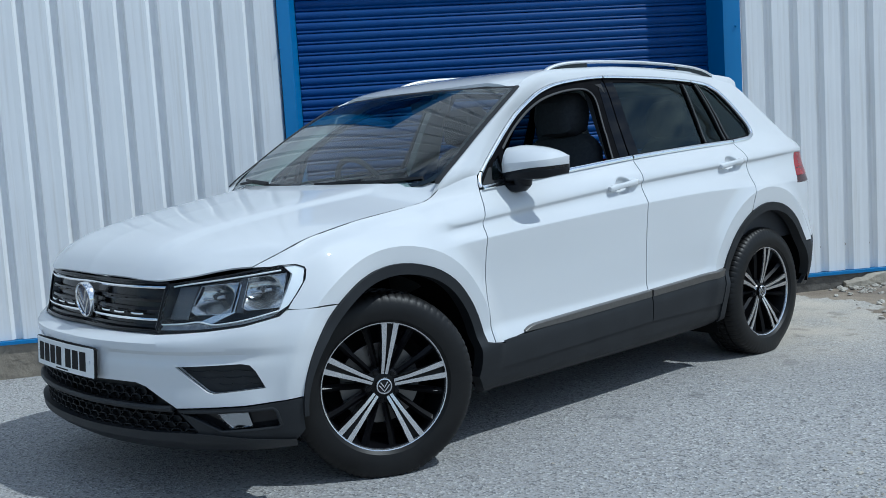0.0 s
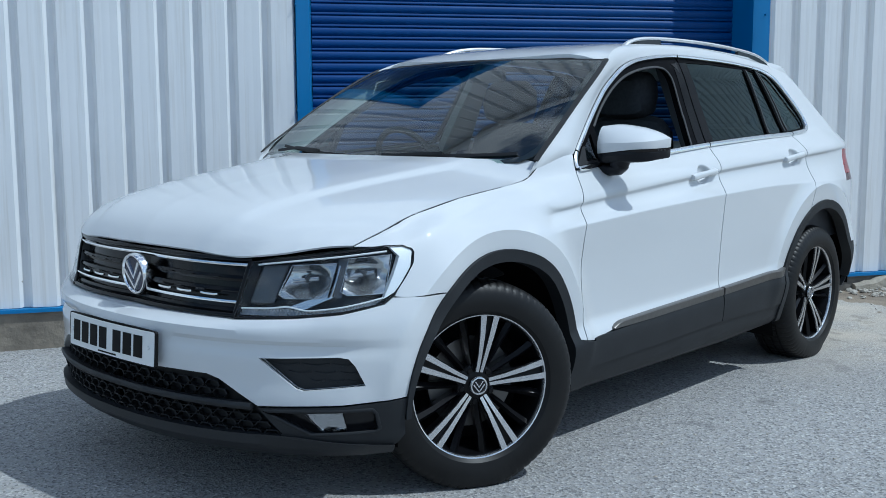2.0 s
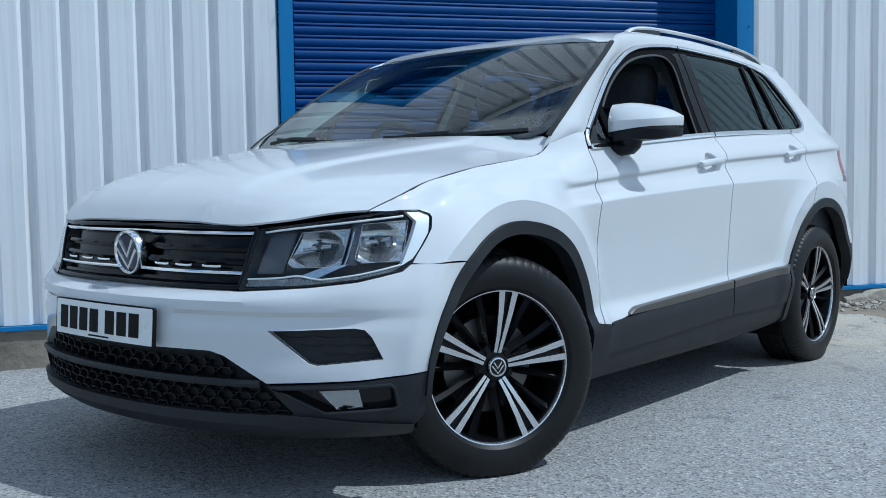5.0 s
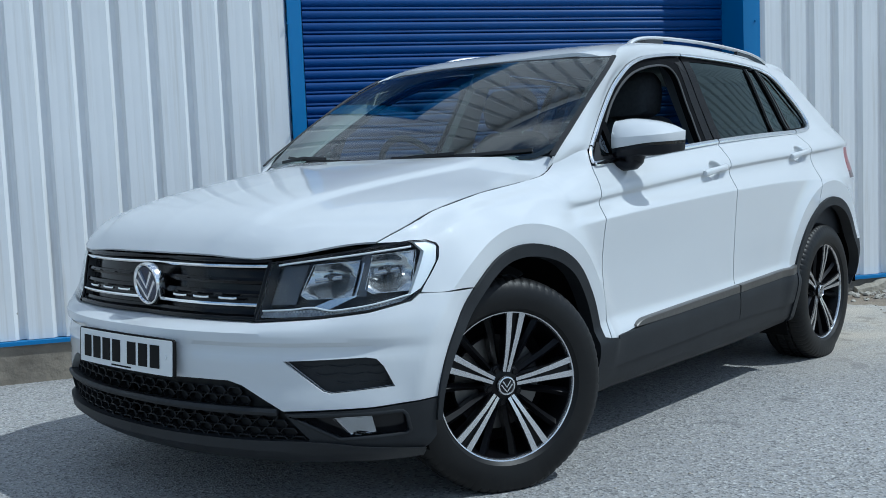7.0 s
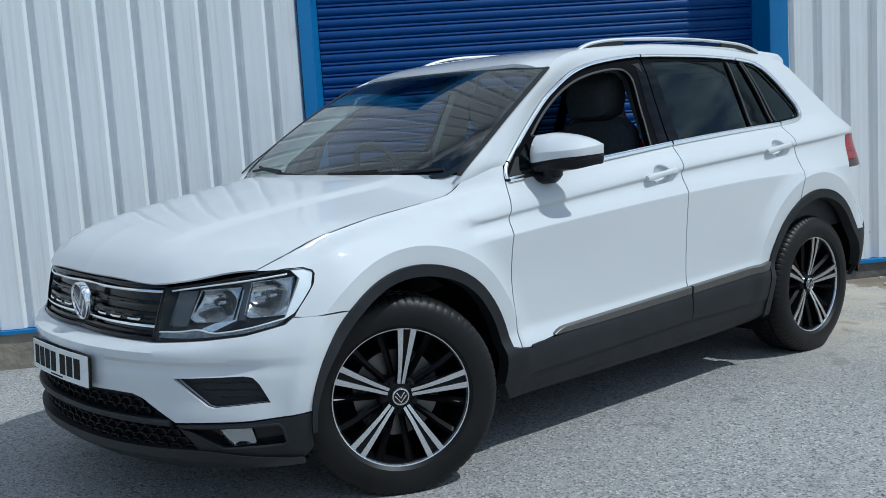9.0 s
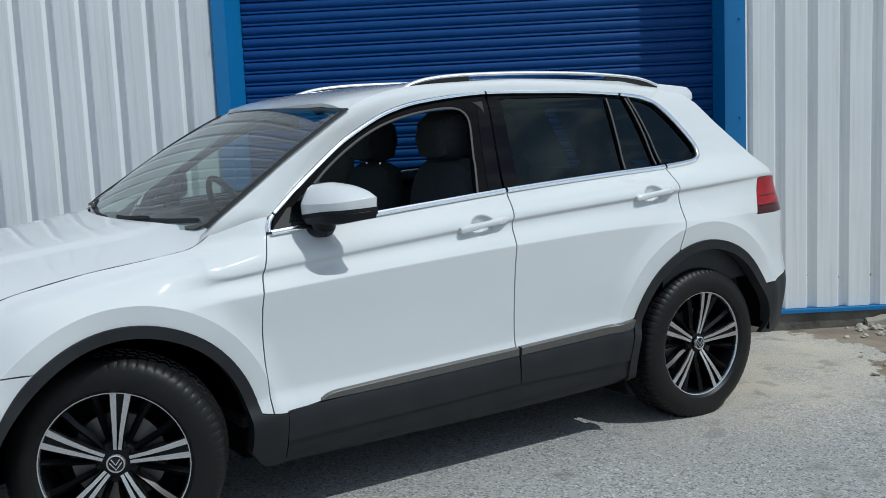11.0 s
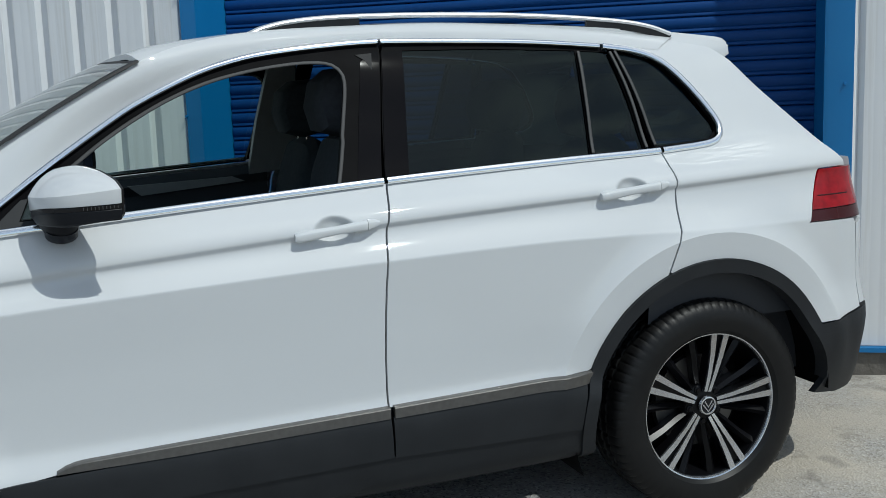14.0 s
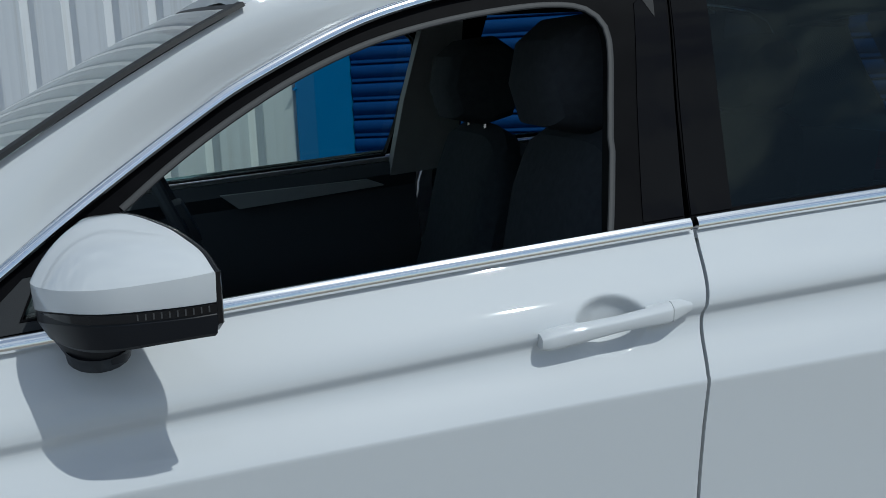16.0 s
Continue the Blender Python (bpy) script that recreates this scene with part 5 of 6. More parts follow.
# ---- wheels ----
def make_wheel():
    w = new("wheel")
    tread = [(0.244, -0.100), (0.256, -0.112), (0.285, -0.118), (0.318, -0.112), (0.336, -0.103), (0.347, -0.092), (0.353, -0.078), (0.355, -0.060), (0.355, -0.048), (0.347, -0.046), (0.347, -0.038), (0.356, -0.036),
             (0.357, -0.012), (0.349, -0.010), (0.349, 0.002), (0.357, 0.004), (0.356, 0.036), (0.347, 0.038), (0.347, 0.046), (0.355, 0.048), (0.353, 0.078), (0.340, 0.100), (0.318, 0.112), (0.244, 0.112)]
    tyre = lathe(bmesh.new(), tread, 360, lambda k, j: (0.0032 if j < 9 else 0.005) if (3 < j < 8 and k % 5 < 1) or (j in (11, 12, 15, 16) and (k + 2) % 6 < 2) else 0.0)
    for v in tyre.verts:
        if v.co.z < -0.30:
            v.co.y *= 1 + 0.16 * min(1.0, (-0.30 - v.co.z) / 0.04)
        v.co.z = max(v.co.z, -0.3415)
    part("tyre", tyre, TYRE, w, "black road tyre with worn tread", 23)
    part("rim", lathe(bmesh.new(), [(0.2425, -0.088), (0.236, -0.085), (0.230, -0.060), (0.222, -0.02), (0.210, 0.06), (0.210, 0.10), (0.25, 0.11)], 72), RIM_BLACK, w, "gloss black alloy barrel")
    part("rim_lip", lathe(bmesh.new(), [(0.2385, -0.094), (0.2405, -0.098), (0.2450, -0.100), (0.2472, -0.096), (0.2465, -0.088), (0.2385, -0.088)], 96), RIM_SILVER, w, "machined rim lip")
    part("hub", lathe(bmesh.new(), [(0.0, -0.068), (0.048, -0.066), (0.070, -0.056), (0.078, -0.03), (0.0, -0.03)], 40), RIM_BLACK, w)
    cap = part("centre_cap", lathe(bmesh.new(), [(0.0, -0.084), (0.026, -0.084), (0.030, -0.080), (0.031, -0.07)], 32), GLOSS_BLACK, w, "round centre cap")
    part("cap_ring", lathe(bmesh.new(), [(0.0245, -0.0845), (0.026, -0.087), (0.030, -0.086), (0.032, -0.078)], 32), RIM_SILVER, cap)
    for pts in ([(-0.014, 0.016), (0, -0.004), (0.014, 0.016)], [(-0.020, 0.005), (0, -0.020), (0.020, 0.005)]):
        part("chevron", sweep(bmesh.new(), [(x, -0.0848, z) for x, z in pts], [(-0.0028, -0.001), (0.0028, -0.001), (0.0022, 0.0015), (-0.0022, 0.0015)], up=Vector((0, -1, 0))), RIM_SILVER, cap)
    disc = part("brake_disc", lathe(bmesh.new(), [(0.07, -0.012), (0.155, -0.012), (0.155, 0.012), (0.07, 0.012)], 48), DISC_STEEL, w, "worn steel brake disc")
    part("brake_shield", lathe(bmesh.new(), [(0.0, 0.040), (0.212, 0.044), (0.212, 0.050), (0.0, 0.050)], 40), DARK, w, "dark backing plate")
    bolt = mesh_from("wheel_bolt", lathe(bmesh.new(), [(0.0, -0.070), (0.008, -0.070), (0.009, -0.066), (0.013, -0.064), (0.013, -0.055)], 12), RIM_BLACK, 40)
    spoke_bar, spoke_base, vane = bmesh.new(), bmesh.new(), bmesh.new()
    for sg in (1, -1):
        pts = [(0.044, 0.0075), (0.10, 0.0105), (0.17, 0.0165), (0.2415, 0.0235)]
        wd = [0.0055, 0.0065, 0.0085, 0.0105]
        yy = [-0.072, -0.084, -0.094, -0.098]
        rows = []
        for (r, c), h, y in zip(pts, wd, yy):
            rows.append([spoke_bar.verts.new(q) for q in ((sg * c - h, y, r), (sg * c + h, y, r), (sg * c + h, y + 0.006, r), (sg * c - h, y + 0.006, r))])
        for a, b in zip(rows, rows[1:]):
            for j in range(4):
                spoke_bar.faces.new((a[j], a[(j + 1) % 4], b[(j + 1) % 4], b[j]))
        spoke_bar.faces.new(rows[0])
        spoke_bar.faces.new(rows[-1][::-1])
    bmesh.ops.recalc_face_normals(spoke_bar, faces=spoke_bar.faces)
    rows = []
    for r, h, y, t in ((0.04, 0.020, -0.069, 0.045), (0.10, 0.021, -0.080, 0.045), (0.17, 0.028, -0.090, 0.045), (0.2405, 0.037, -0.094, 0.06)):
        rows.append([spoke_base.verts.new(q) for q in ((-h, y + 0.002, r), (-h * 0.25, y + 0.012, r), (h * 0.25, y + 0.012, r), (h, y + 0.002, r), (h * 0.8, y + t, r), (-h * 0.8, y + t, r))])
    for a, b in zip(rows, rows[1:]):
        for j in range(6):
            spoke_base.faces.new((a[j], a[(j + 1) % 6], b[(j + 1) % 6], b[j]))
    bmesh.ops.recalc_face_normals(spoke_base, faces=spoke_base.faces)
    for sg in (1, -1):
        rows = []
        for r, c, h, y in ((0.055, 0.012, 0.010, -0.058), (0.11, 0.026, 0.012, -0.066), (0.17, 0.043, 0.013, -0.076), (0.239, 0.058, 0.016, -0.084)):
            rows.append([vane.verts.new(q) for q in ((sg * c - h, y + 0.012, r), (sg * c, y, r), (sg * c + h, y + 0.012, r), (sg * c + h * 0.6, y + 0.05, r), (sg * c - h * 0.6, y + 0.05, r))])
        for a, b in zip(rows, rows[1:]):
            for j in range(5):
                vane.faces.new((a[j], a[(j + 1) % 5], b[(j + 1) % 5], b[j]))
    bmesh.ops.recalc_face_normals(vane, faces=vane.faces)
    bar_me, base_me, vane_me = mesh_from("spoke_face", spoke_bar, RIM_SILVER, 25), mesh_from("spoke", spoke_base, RIM_BLACK, 25), mesh_from("vane", vane, RIM_BLACK, 25)
    for k in range(5):
        for name, me, turn in (("spoke", base_me, 0), ("spoke_face", bar_me, 0), ("vane", vane_me, 36)):
            o = new(name, me)
            o.parent = w
            o.matrix_local = pose(0, 0, 0, 0, 72 * k + turn + 8, 0)
        o = new("wheel_bolt", bolt)
        o.parent = w
        o.matrix_local = pose(0, 0, 0, 0, 72 * k + 44, 0) @ pose(0, 0, 0.056)
    return w


wheel = make_wheel()
STEER = 25.0
for at, turn, spin, flip in (((0.0, -0.778, 0.342), -STEER, 8, 0), ((0.0, 0.778, 0.342), -STEER, 30, 180), ((2.681, -0.772, 0.342), 0, 8, 0), ((2.681, 0.772, 0.342), 0, 50, 180)):
    o = wheel if at == (0.0, -0.778, 0.342) else copy_thing(wheel, Matrix())
    o.matrix_basis = pose(*at, 0, 0, turn + flip) 
    o.parent = car
    tagged(o, "five twin-spoke black and silver alloy wheel")
under = box(bmesh.new(), 0.46, 2.2, -0.72, 0.72, 0.21, 0.34, 0.02)
box(under, -0.70, -0.42, -0.60, 0.60, 0.24, 0.60)
box(under, -0.45, 0.5, -0.50, 0.50, 0.24, 0.75)
box(under, 2.15, 3.3, -0.55, 0.55, 0.30, 0.60)
part("underbody", under, DARK, car, "black underbody")

# ---- the car: glass, brightwork and fittings ----
BELT = [(0.556, 1.048), (0.90, 1.075), (1.25, 1.102), (1.62, 1.129), (1.95, 1.148), (2.25, 1.163), (2.54, 1.176), (2.70, 1.188)]
BACK = [(2.765, 1.198), (2.803, 1.218), (2.813, 1.25), (2.800, 1.287), (2.735, 1.382), (2.65, 1.464), (2.57, 1.496)]
TOP = [(2.44, 1.514), (2.2, 1.527), (2.0, 1.531), (1.684, 1.531), (1.509, 1.519), (1.311, 1.494), (1.20, 1.468), (1.116, 1.439), (1.0, 1.385), (0.925, 1.344), (0.756, 1.231), (0.622, 1.133), (0.588, 1.107)]


def upto(points, lo, hi, n=30):
    """The stretch of a flank curve between two distances behind the front axle."""
    dense = curve(points, 200)
    got = [p for p in dense if lo <= p[0] <= hi]
    return got


OPEN_WIN = [(0.772, 1.062), *curve([(0.785, 1.205), (0.86, 1.262), (0.95, 1.320), (1.05, 1.374), (1.16, 1.418), (1.28, 1.448), (1.40, 1.466), (1.48, 1.470), (1.525, 1.462), (1.550, 1.438), (1.553, 1.40), (1.530, 1.29)], 48), (1.486, 1.113), (1.15, 1.088)]
SAIL_WIN = [(0.652, 1.078), (0.738, 1.084), (0.744, 1.180), (0.715, 1.160), (0.675, 1.128)]
REAR_WIN = [(1.700, 1.144), (2.0, 1.160), (2.306, 1.174), (2.325, 1.34), (2.338, 1.500), (2.0, 1.508), (1.748, 1.504), (1.725, 1.33)]
FIXED_WIN = [(2.322, 1.176), (2.502, 1.183), (2.488, 1.34), (2.460, 1.494), (2.355, 1.498), (2.340, 1.34)]
QUARTER_WIN = [(2.554, 1.189), (2.70, 1.199), (2.765, 1.207), (2.798, 1.230), (2.799, 1.262), (2.732, 1.370), (2.665, 1.440), (2.60, 1.483), (2.55, 1.494), (2.494, 1.497), (2.530, 1.35)]
# grey that stands in for a reflection on the gloss frame corner
CORNER_SHEEN = material("corner_sheen_grey", (0.026, 0.026, 0.027), 0.6, spec=0.2)
PILLAR_GLOSS = material("polished_black_cover", (0.002, 0.002, 0.003), 0.04, spec=0.13, var=(6.0, (0.004, 0.004, 0.005), 0.8))
SEAL_GREY = material("grey_window_seal", (0.055, 0.055, 0.056), 0.55, spec=0.3)


def pane(u, v, side):
    """Flat in height, as drop glass is."""
    slope = (depth(u, 1.46) - depth(u, 1.20)) / 0.26
    p, n = outline_at(u)
    q = p - n * max(depth(u, 1.30) + slope * (v - 1.30) + 0.010, depth(u, v) + 0.009)
    return Vector((q[0], q[1] * side, v))


for side in (1, -1):
    fr = [*upto(BELT, 0.575, 1.618), (1.642, 1.28), (1.678, 1.50), *sorted(upto(TOP, 0.60, 1.678), reverse=True)]
    fr = [(x, z - 0.006) if z > 1.3 else (x, z) for x, z in fr]
    surround = panel("window_surround", keyhole(flat(fr), [flat(OPEN_WIN), flat(SAIL_WIN)]), FRAME_BLACK, car, "black front window frame", 0.006, 0.03, 0.02, side)
    rr = [*upto(BELT, 1.6235, 2.528), (2.505, 1.36), (2.468, 1.495), *sorted(upto(TOP, 1.686, 2.44), reverse=True), (1.6815, 1.50), (1.6460, 1.28)]
    rr = [(x, z - 0.006) if z > 1.3 else (x, z) for x, z in rr]
    rear_sur = panel("window_surround", keyhole(flat(rr), [flat(REAR_WIN), flat(FIXED_WIN)]), FRAME_BLACK, car, "black rear window frame", 0.006, 0.03, 0.02, side)
    qq = [*upto(BELT, 2.536, 2.70), *BACK, (2.476, 1.505), (2.513, 1.36)]
    quarter_sur = panel("window_surround", keyhole(flat(qq), [flat(QUARTER_WIN)]), FRAME_BLACK, car, "black quarter window frame", 0.006, 0.03, 0.02, side)
    for name, win, sur in (("window_glass", REAR_WIN, rear_sur), ("window_glass", FIXED_WIN, rear_sur), ("window_glass", QUARTER_WIN, quarter_sur)):
        part(name, sheet(flat(win), 0.03, lambda u, v: pane(u, v, side), lambda u, v: skin_in(u, v, side), 0.0), SIDE_GLASS if side == -1 and win is REAR_WIN else TINT_GLASS, sur, "dark privacy glass")
    if side == -1:
        part("window_glass", sheet(flat(OPEN_WIN), 0.06, lambda u, v: pane(u, v, side), lambda u, v: skin_in(u, v, side), 0.0), SIDE_GLASS, surround, "green-tinted clear glass")
    for cover in ([(1.546, 1.134), (1.617, 1.139), (1.640, 1.28), (1.674, 1.498), (1.660, 1.506), (1.612, 1.470), (1.574, 1.28)], [(1.629, 1.139), (1.702, 1.144), (1.728, 1.33), (1.750, 1.505), (1.684, 1.500), (1.650, 1.28)]):
        part("pillar_cover", sheet(flat(cover), 0.03, lambda u, v: skin(u, v, 0.0035, side), lambda u, v: skin_in(u, v, side), 0.004), PILLAR_GLOSS, surround if cover[0][0] < 1.6 else rear_sur, "gloss black pillar cover")
    # the reflection at the frame's top corner, laid on as a grey triangle
    part("frame_corner_sheen", sheet(flat([(1.600, 1.492), (1.652, 1.497), (1.643, 1.447), (1.629, 1.474)]), 0.03, lambda u, v: skin(u, v, 0.003, side), lambda u, v: skin_in(u, v, side), 0.004), CORNER_SHEEN, surround, "small frame corner, grey for the reflection on its gloss")
    seal = [q for a, b in zip(OPEN_WIN, OPEN_WIN[1:] + OPEN_WIN[:1]) for q in [(a[0] + (b[0] - a[0]) * k / 6, a[1] + (b[1] - a[1]) * k / 6) for k in range(2)]]
    rim = flat([*seal[2:-4], (1.521, 1.240), (1.504, 1.172), (1.488, 1.119)])
    part("window_seal", strip(bmesh.new(), rim, 0.011, 0.003, side, -0.006), SEAL_GREY, surround, "grey rubber window seal")
    for path in ([(2.314, 1.178), (2.3325, 1.34), (2.3465, 1.497)], [(2.511, 1.188), (2.495, 1.36), (2.465, 1.495)], [(2.545, 1.194), (2.521, 1.36), (2.484, 1.498)]):
        part("divider_bar", strip(bmesh.new(), flat([q[:2] for q in spline([(*q, 0) for q in path], 16)]), 0.011, 0.003, side, 0.003), SEAL_GREY, rear_sur, "matt grey window divider")
    # brightwork, broken at the door gaps
    for pts in (upto(BELT, 0.556, 1.6225), upto(BELT, 1.6265, 2.551), curve([*upto(BELT, 2.556, 2.70)[::4], *BACK, TOP[0]], 60)):
        part("chrome_trim", strip(bmesh.new(), flat(pts), 0.021, 0.007, side, 0.009, False, (0, -1, 0.42)), CHROME, car, "bright chrome window trim")
    part("chrome_trim", strip(bmesh.new(), flat(curve([(0.560, 1.052), (0.563, 1.070), (0.573, 1.090), (0.590, 1.108)], 10)), 0.017, 0.007, side, 0.006, False, (-0.15, -1, 0.3)), CHROME, car, "bright chrome corner trim")
    for lo, hi in ((0.588, 1.6815), (1.6855, 2.44)):
        part("chrome_trim", strip(bmesh.new(), flat(sorted(upto(TOP, lo, hi))), 0.017, 0.007, side, 0.006, False, (-0.15, -1, 0.45)), CHROME, car, "bright chrome window trim")
    # roof rail
    rail = [(1.285, -0.545, 1.548), (1.33, -0.532, 1.570), (1.42, -0.520, 1.592), (1.56, -0.512, 1.607), (1.8, -0.508, 1.616), (2.05, -0.507, 1.618), (2.3, -0.507, 1.613), (2.5, -0.510, 1.602), (2.60, -0.513, 1.592),
            (2.67, -0.518, 1.578), (2.735, -0.523, 1.556)]
    rail = [(x, y * side, z) for x, y, z in rail]
    part("roof_rail", sweep(bmesh.new(), spline(rail, 60), [(0.014 * a, 0.0085 * b) for a, b in oval(1, 1, 12)]), RAIL_SILVER, car, "satin silver roof rail")
    for lo, hi in ((0, 15), (47, 60)):
        foot = [(x, y, z - 0.016) for x, y, z in spline(rail, 60)[lo:hi + 1]]
        part("rail_foot", sweep(bmesh.new(), foot, [(-0.009, -0.012), (0.009, -0.012), (0.008, 0.012), (-0.008, 0.012)]), GLOSS_BLACK, car, "black rail foot")
    mid = [(x, y, z - 0.030) for x, y, z in spline(rail, 60)[13:49]]
    part("roof_gutter", sweep(bmesh.new(), mid, [(-0.010, -0.006), (0.010, -0.006), (0.010, 0.004), (-0.010, 0.004)]), SEAL, car, "black roof gutter strip")
    # tail lamp
    lamp = part("tail_light", sheet(flat([(3.088, 0.962), (3.156, 1.092), (3.252, 1.094), (3.405, 1.092), (3.410, 0.965)]), 0.02, lambda u, v: skin(u, v, 0.0, side), lambda u, v: skin_in(u, v, side), 0.03), RED_LENS, car, "red tail lamp")
    part("lower_lens", sheet(flat([(3.067, 0.924), (3.086, 0.959), (3.410, 0.961), (3.405, 0.921)]), 0.02, lambda u, v: skin(u, v, 0.001, side), lambda u, v: skin_in(u, v, side), 0.03), DARK_RED, lamp, "dark red lower lens")
    part("lens_bar", strip(bmesh.new(), flat([(3.128 + 0.165 * k / 8, 1.005) for k in range(9)]), 0.006, 0.002, side, -0.001), DARK_RED, lamp)

    # door mirror: a glass plane turned towards the driver, a domed cap running forward from its rim
    plan = [q[:2] for q in spline([(0.692, 0.815, 0), (0.676, 0.848, 0), (0.679, 0.895, 0), (0.701, 0.946, 0), (0.732, 0.985, 0), (0.770, 1.009, 0), (0.820, 1.019, 0), (0.860, 1.022, 0), (0.889, 1.019, 0)], 40)]
    rim = [q for q in spline([(0.752, 0.804, 1.208), (0.794, 0.858, 1.215), (0.840, 0.925, 1.205), (0.861, 0.960, 1.194), (0.877, 0.986, 1.182), (0.889, 1.017, 1.163)], 40)]
    count = len(plan) - 1
    inner = (0.778, 0.815)
    mid_x, mid_y = 0.800, 0.900

    def crease_z(w):
        return 1.141 + 0.022 * w - 0.0045 * math.sin(math.pi * w)

    def cap_z(w):
        return 1.103 + 0.011 * soft(w / 0.5) + 0.014 * w

    def foot_z(w):
        return 1.068 + 0.007 * soft(w / 0.4) + 0.013 * soft((w - 0.5) / 0.5)

    def ring_of(bm, shrink, height, lean=0.0):
        """One level of the housing: the plan drawn in by a little, closed along the glass plane."""
        pts = []
        for k, (x, y) in enumerate(plan):
            w = k / count
            x, y = x + lean * (1 - w) ** 2, y - lean * 0.35 * (1 - w)
            pts.append(bm.verts.new((mid_x + (x - mid_x) * shrink, -side * (mid_y + (y - mid_y) * shrink), height(w))))
        pts.append(bm.verts.new((inner[0], -side * inner[1], height(0.0))))
        return pts

    def levels(bm, rings):
        for r0, r1 in zip(rings, rings[1:]):
            for k in range(len(r0)):
                bm.faces.new((r0[k], r0[(k + 1) % len(r0)], r1[(k + 1) % len(r0)], r1[k]))

    cap = bmesh.new()
    band = [ring_of(cap, a, b) for a, b in ((0.965, cap_z), (0.985, lambda w: cap_z(w) + 0.0008), (0.990, lambda w: cap_z(w) + 0.003), (1.0, lambda w: crease_z(w) - 0.0015), (0.999, lambda w: crease_z(w) + 0.001))]
    levels(cap, band)
    last = band[-1][:-1]
    for k in range(1, 15):
        a = radians(36 + 54 * k / 14)
        f, g = 1 - math.cos(a) / math.cos(radians(36)), (math.sin(a) - math.sin(radians(36))) / (1 - math.sin(radians(36)))
        row = []
        for m, ((x, y), r) in enumerate(zip(plan, rim)):
            z = crease_z(m / count) + 0.001
            row.append(cap.verts.new((x + (r[0] - x) * f, -side * (y + (r[1] - y) * f), z + (r[2] - z) * g)))
        for r in range(count):
            cap.faces.new((last[r], last[r + 1], row[r + 1], row[r]))
        last = row
    bmesh.ops.remove_doubles(cap, verts=cap.verts, dist=0.0002)
    bmesh.ops.recalc_face_normals(cap, faces=cap.faces)
    mirror = part("door_mirror", cap, PAINT, car, "white-capped folding door mirror with black lower shell", 24)
    shell = bmesh.new()
    stack = [ring_of(shell, a, b, c) for a, b, c in ((0.955, lambda w: cap_z(w) + 0.004, 0.0), (0.975, lambda w: cap_z(w) - 0.0015, 0.0), (0.978, lambda w: cap_z(w) - 0.0125, 0.002), (0.986, lambda w: cap_z(w) - 0.0140, 0.003), (0.985, lambda w: 0.5 * cap_z(w) + 0.5 * foot_z(w) - 0.004, 0.010),
             (0.975, lambda w: foot_z(w) + 0.004, 0.018), (0.945, foot_z, 0.022), (0.80, lambda w: foot_z(w) - 0.003, 0.025), (0.45, lambda w: foot_z(w) - 0.004, 0.025))]
    levels(shell, stack)
    shell.faces.new(stack[-1])
    bmesh.ops.recalc_face_normals(shell, faces=shell.faces)
    part("lower_shell", shell, MIRROR_BLACK, mirror, "matt black lower shell", 28)
    lamp_bm, tick_bm = bmesh.new(), bmesh.new()
    bands = [[], [], [], []]
    for k, (x, y) in enumerate(plan):
        w = k / count
        if w < 0.30:
            continue
        deep = 0.0095 * soft((w - 0.28) / 0.25)
        for row, shrink, z in zip(bands, (0.972, 0.988, 0.988, 0.972), (cap_z(w) - 0.0008, cap_z(w) - 0.0014, cap_z(w) - 0.0016 - deep, cap_z(w) - 0.0022 - deep)):
            row.append((mid_x + (x - mid_x) * shrink, -side * (mid_y + (y - mid_y) * shrink), z))
        if 0.74 < w < 0.99:
            p = Vector((mid_x + (x - mid_x) * 0.9885, -side * (mid_y + (y - mid_y) * 0.9885), 0))
            box(tick_bm, p.x - 0.0009, p.x + 0.0009, p.y - 0.0012, p.y + 0.0012, cap_z(w) - 0.0014 - deep * 0.85, cap_z(w) - 0.0024)
    bands = [[lamp_bm.verts.new(p) for p in row] for row in bands]
    for r0, r1 in zip(bands, bands[1:]):
        for k in range(len(r0) - 1):
            lamp_bm.faces.new((r0[k], r0[k + 1], r1[k + 1], r1[k]))
    bmesh.ops.recalc_face_normals(lamp_bm, faces=lamp_bm.faces)
    part("indicator", lamp_bm, GLOSS_BLACK, mirror, "slim dark indicator strip")
    part("indicator_segment", tick_bm, SEAL_GREY, mirror, "pale ticks in the indicator strip")
    rear = bmesh.new()
    hoop = [(x, y, z) for x, y, z in rim[::2]] + [(0.889, 1.016, z) for z in (1.150, 1.135, 1.118, 1.103)] + [(0.884, 1.006, 1.093), (0.860, 0.960, 1.083), (0.820, 0.890, 1.076), (0.782, 0.822, 1.078), (0.778, 0.815, 1.10), (0.778, 0.815, 1.16)]
    loops = []
    for grow, push in ((0.98, -0.003), (1.006, 0.000), (1.008, 0.0055), (0.99, 0.008), (0.93, 0.008), (0.92, 0.002)):
        loops.append([rear.verts.new((0.838 + (x - 0.838) * grow + 0.865 * push, -side * (0.92 + (y - 0.92) * grow - 0.50 * push), 1.137 + (z - 1.137) * grow)) for x, y, z in hoop])
    levels(rear, loops)
    rear.faces.new(loops[-1])
    bmesh.ops.recalc_face_normals(rear, faces=rear.faces)
    part("mirror_bezel", rear, GLOSS_BLACK, mirror, "black bezel round the mirror glass")
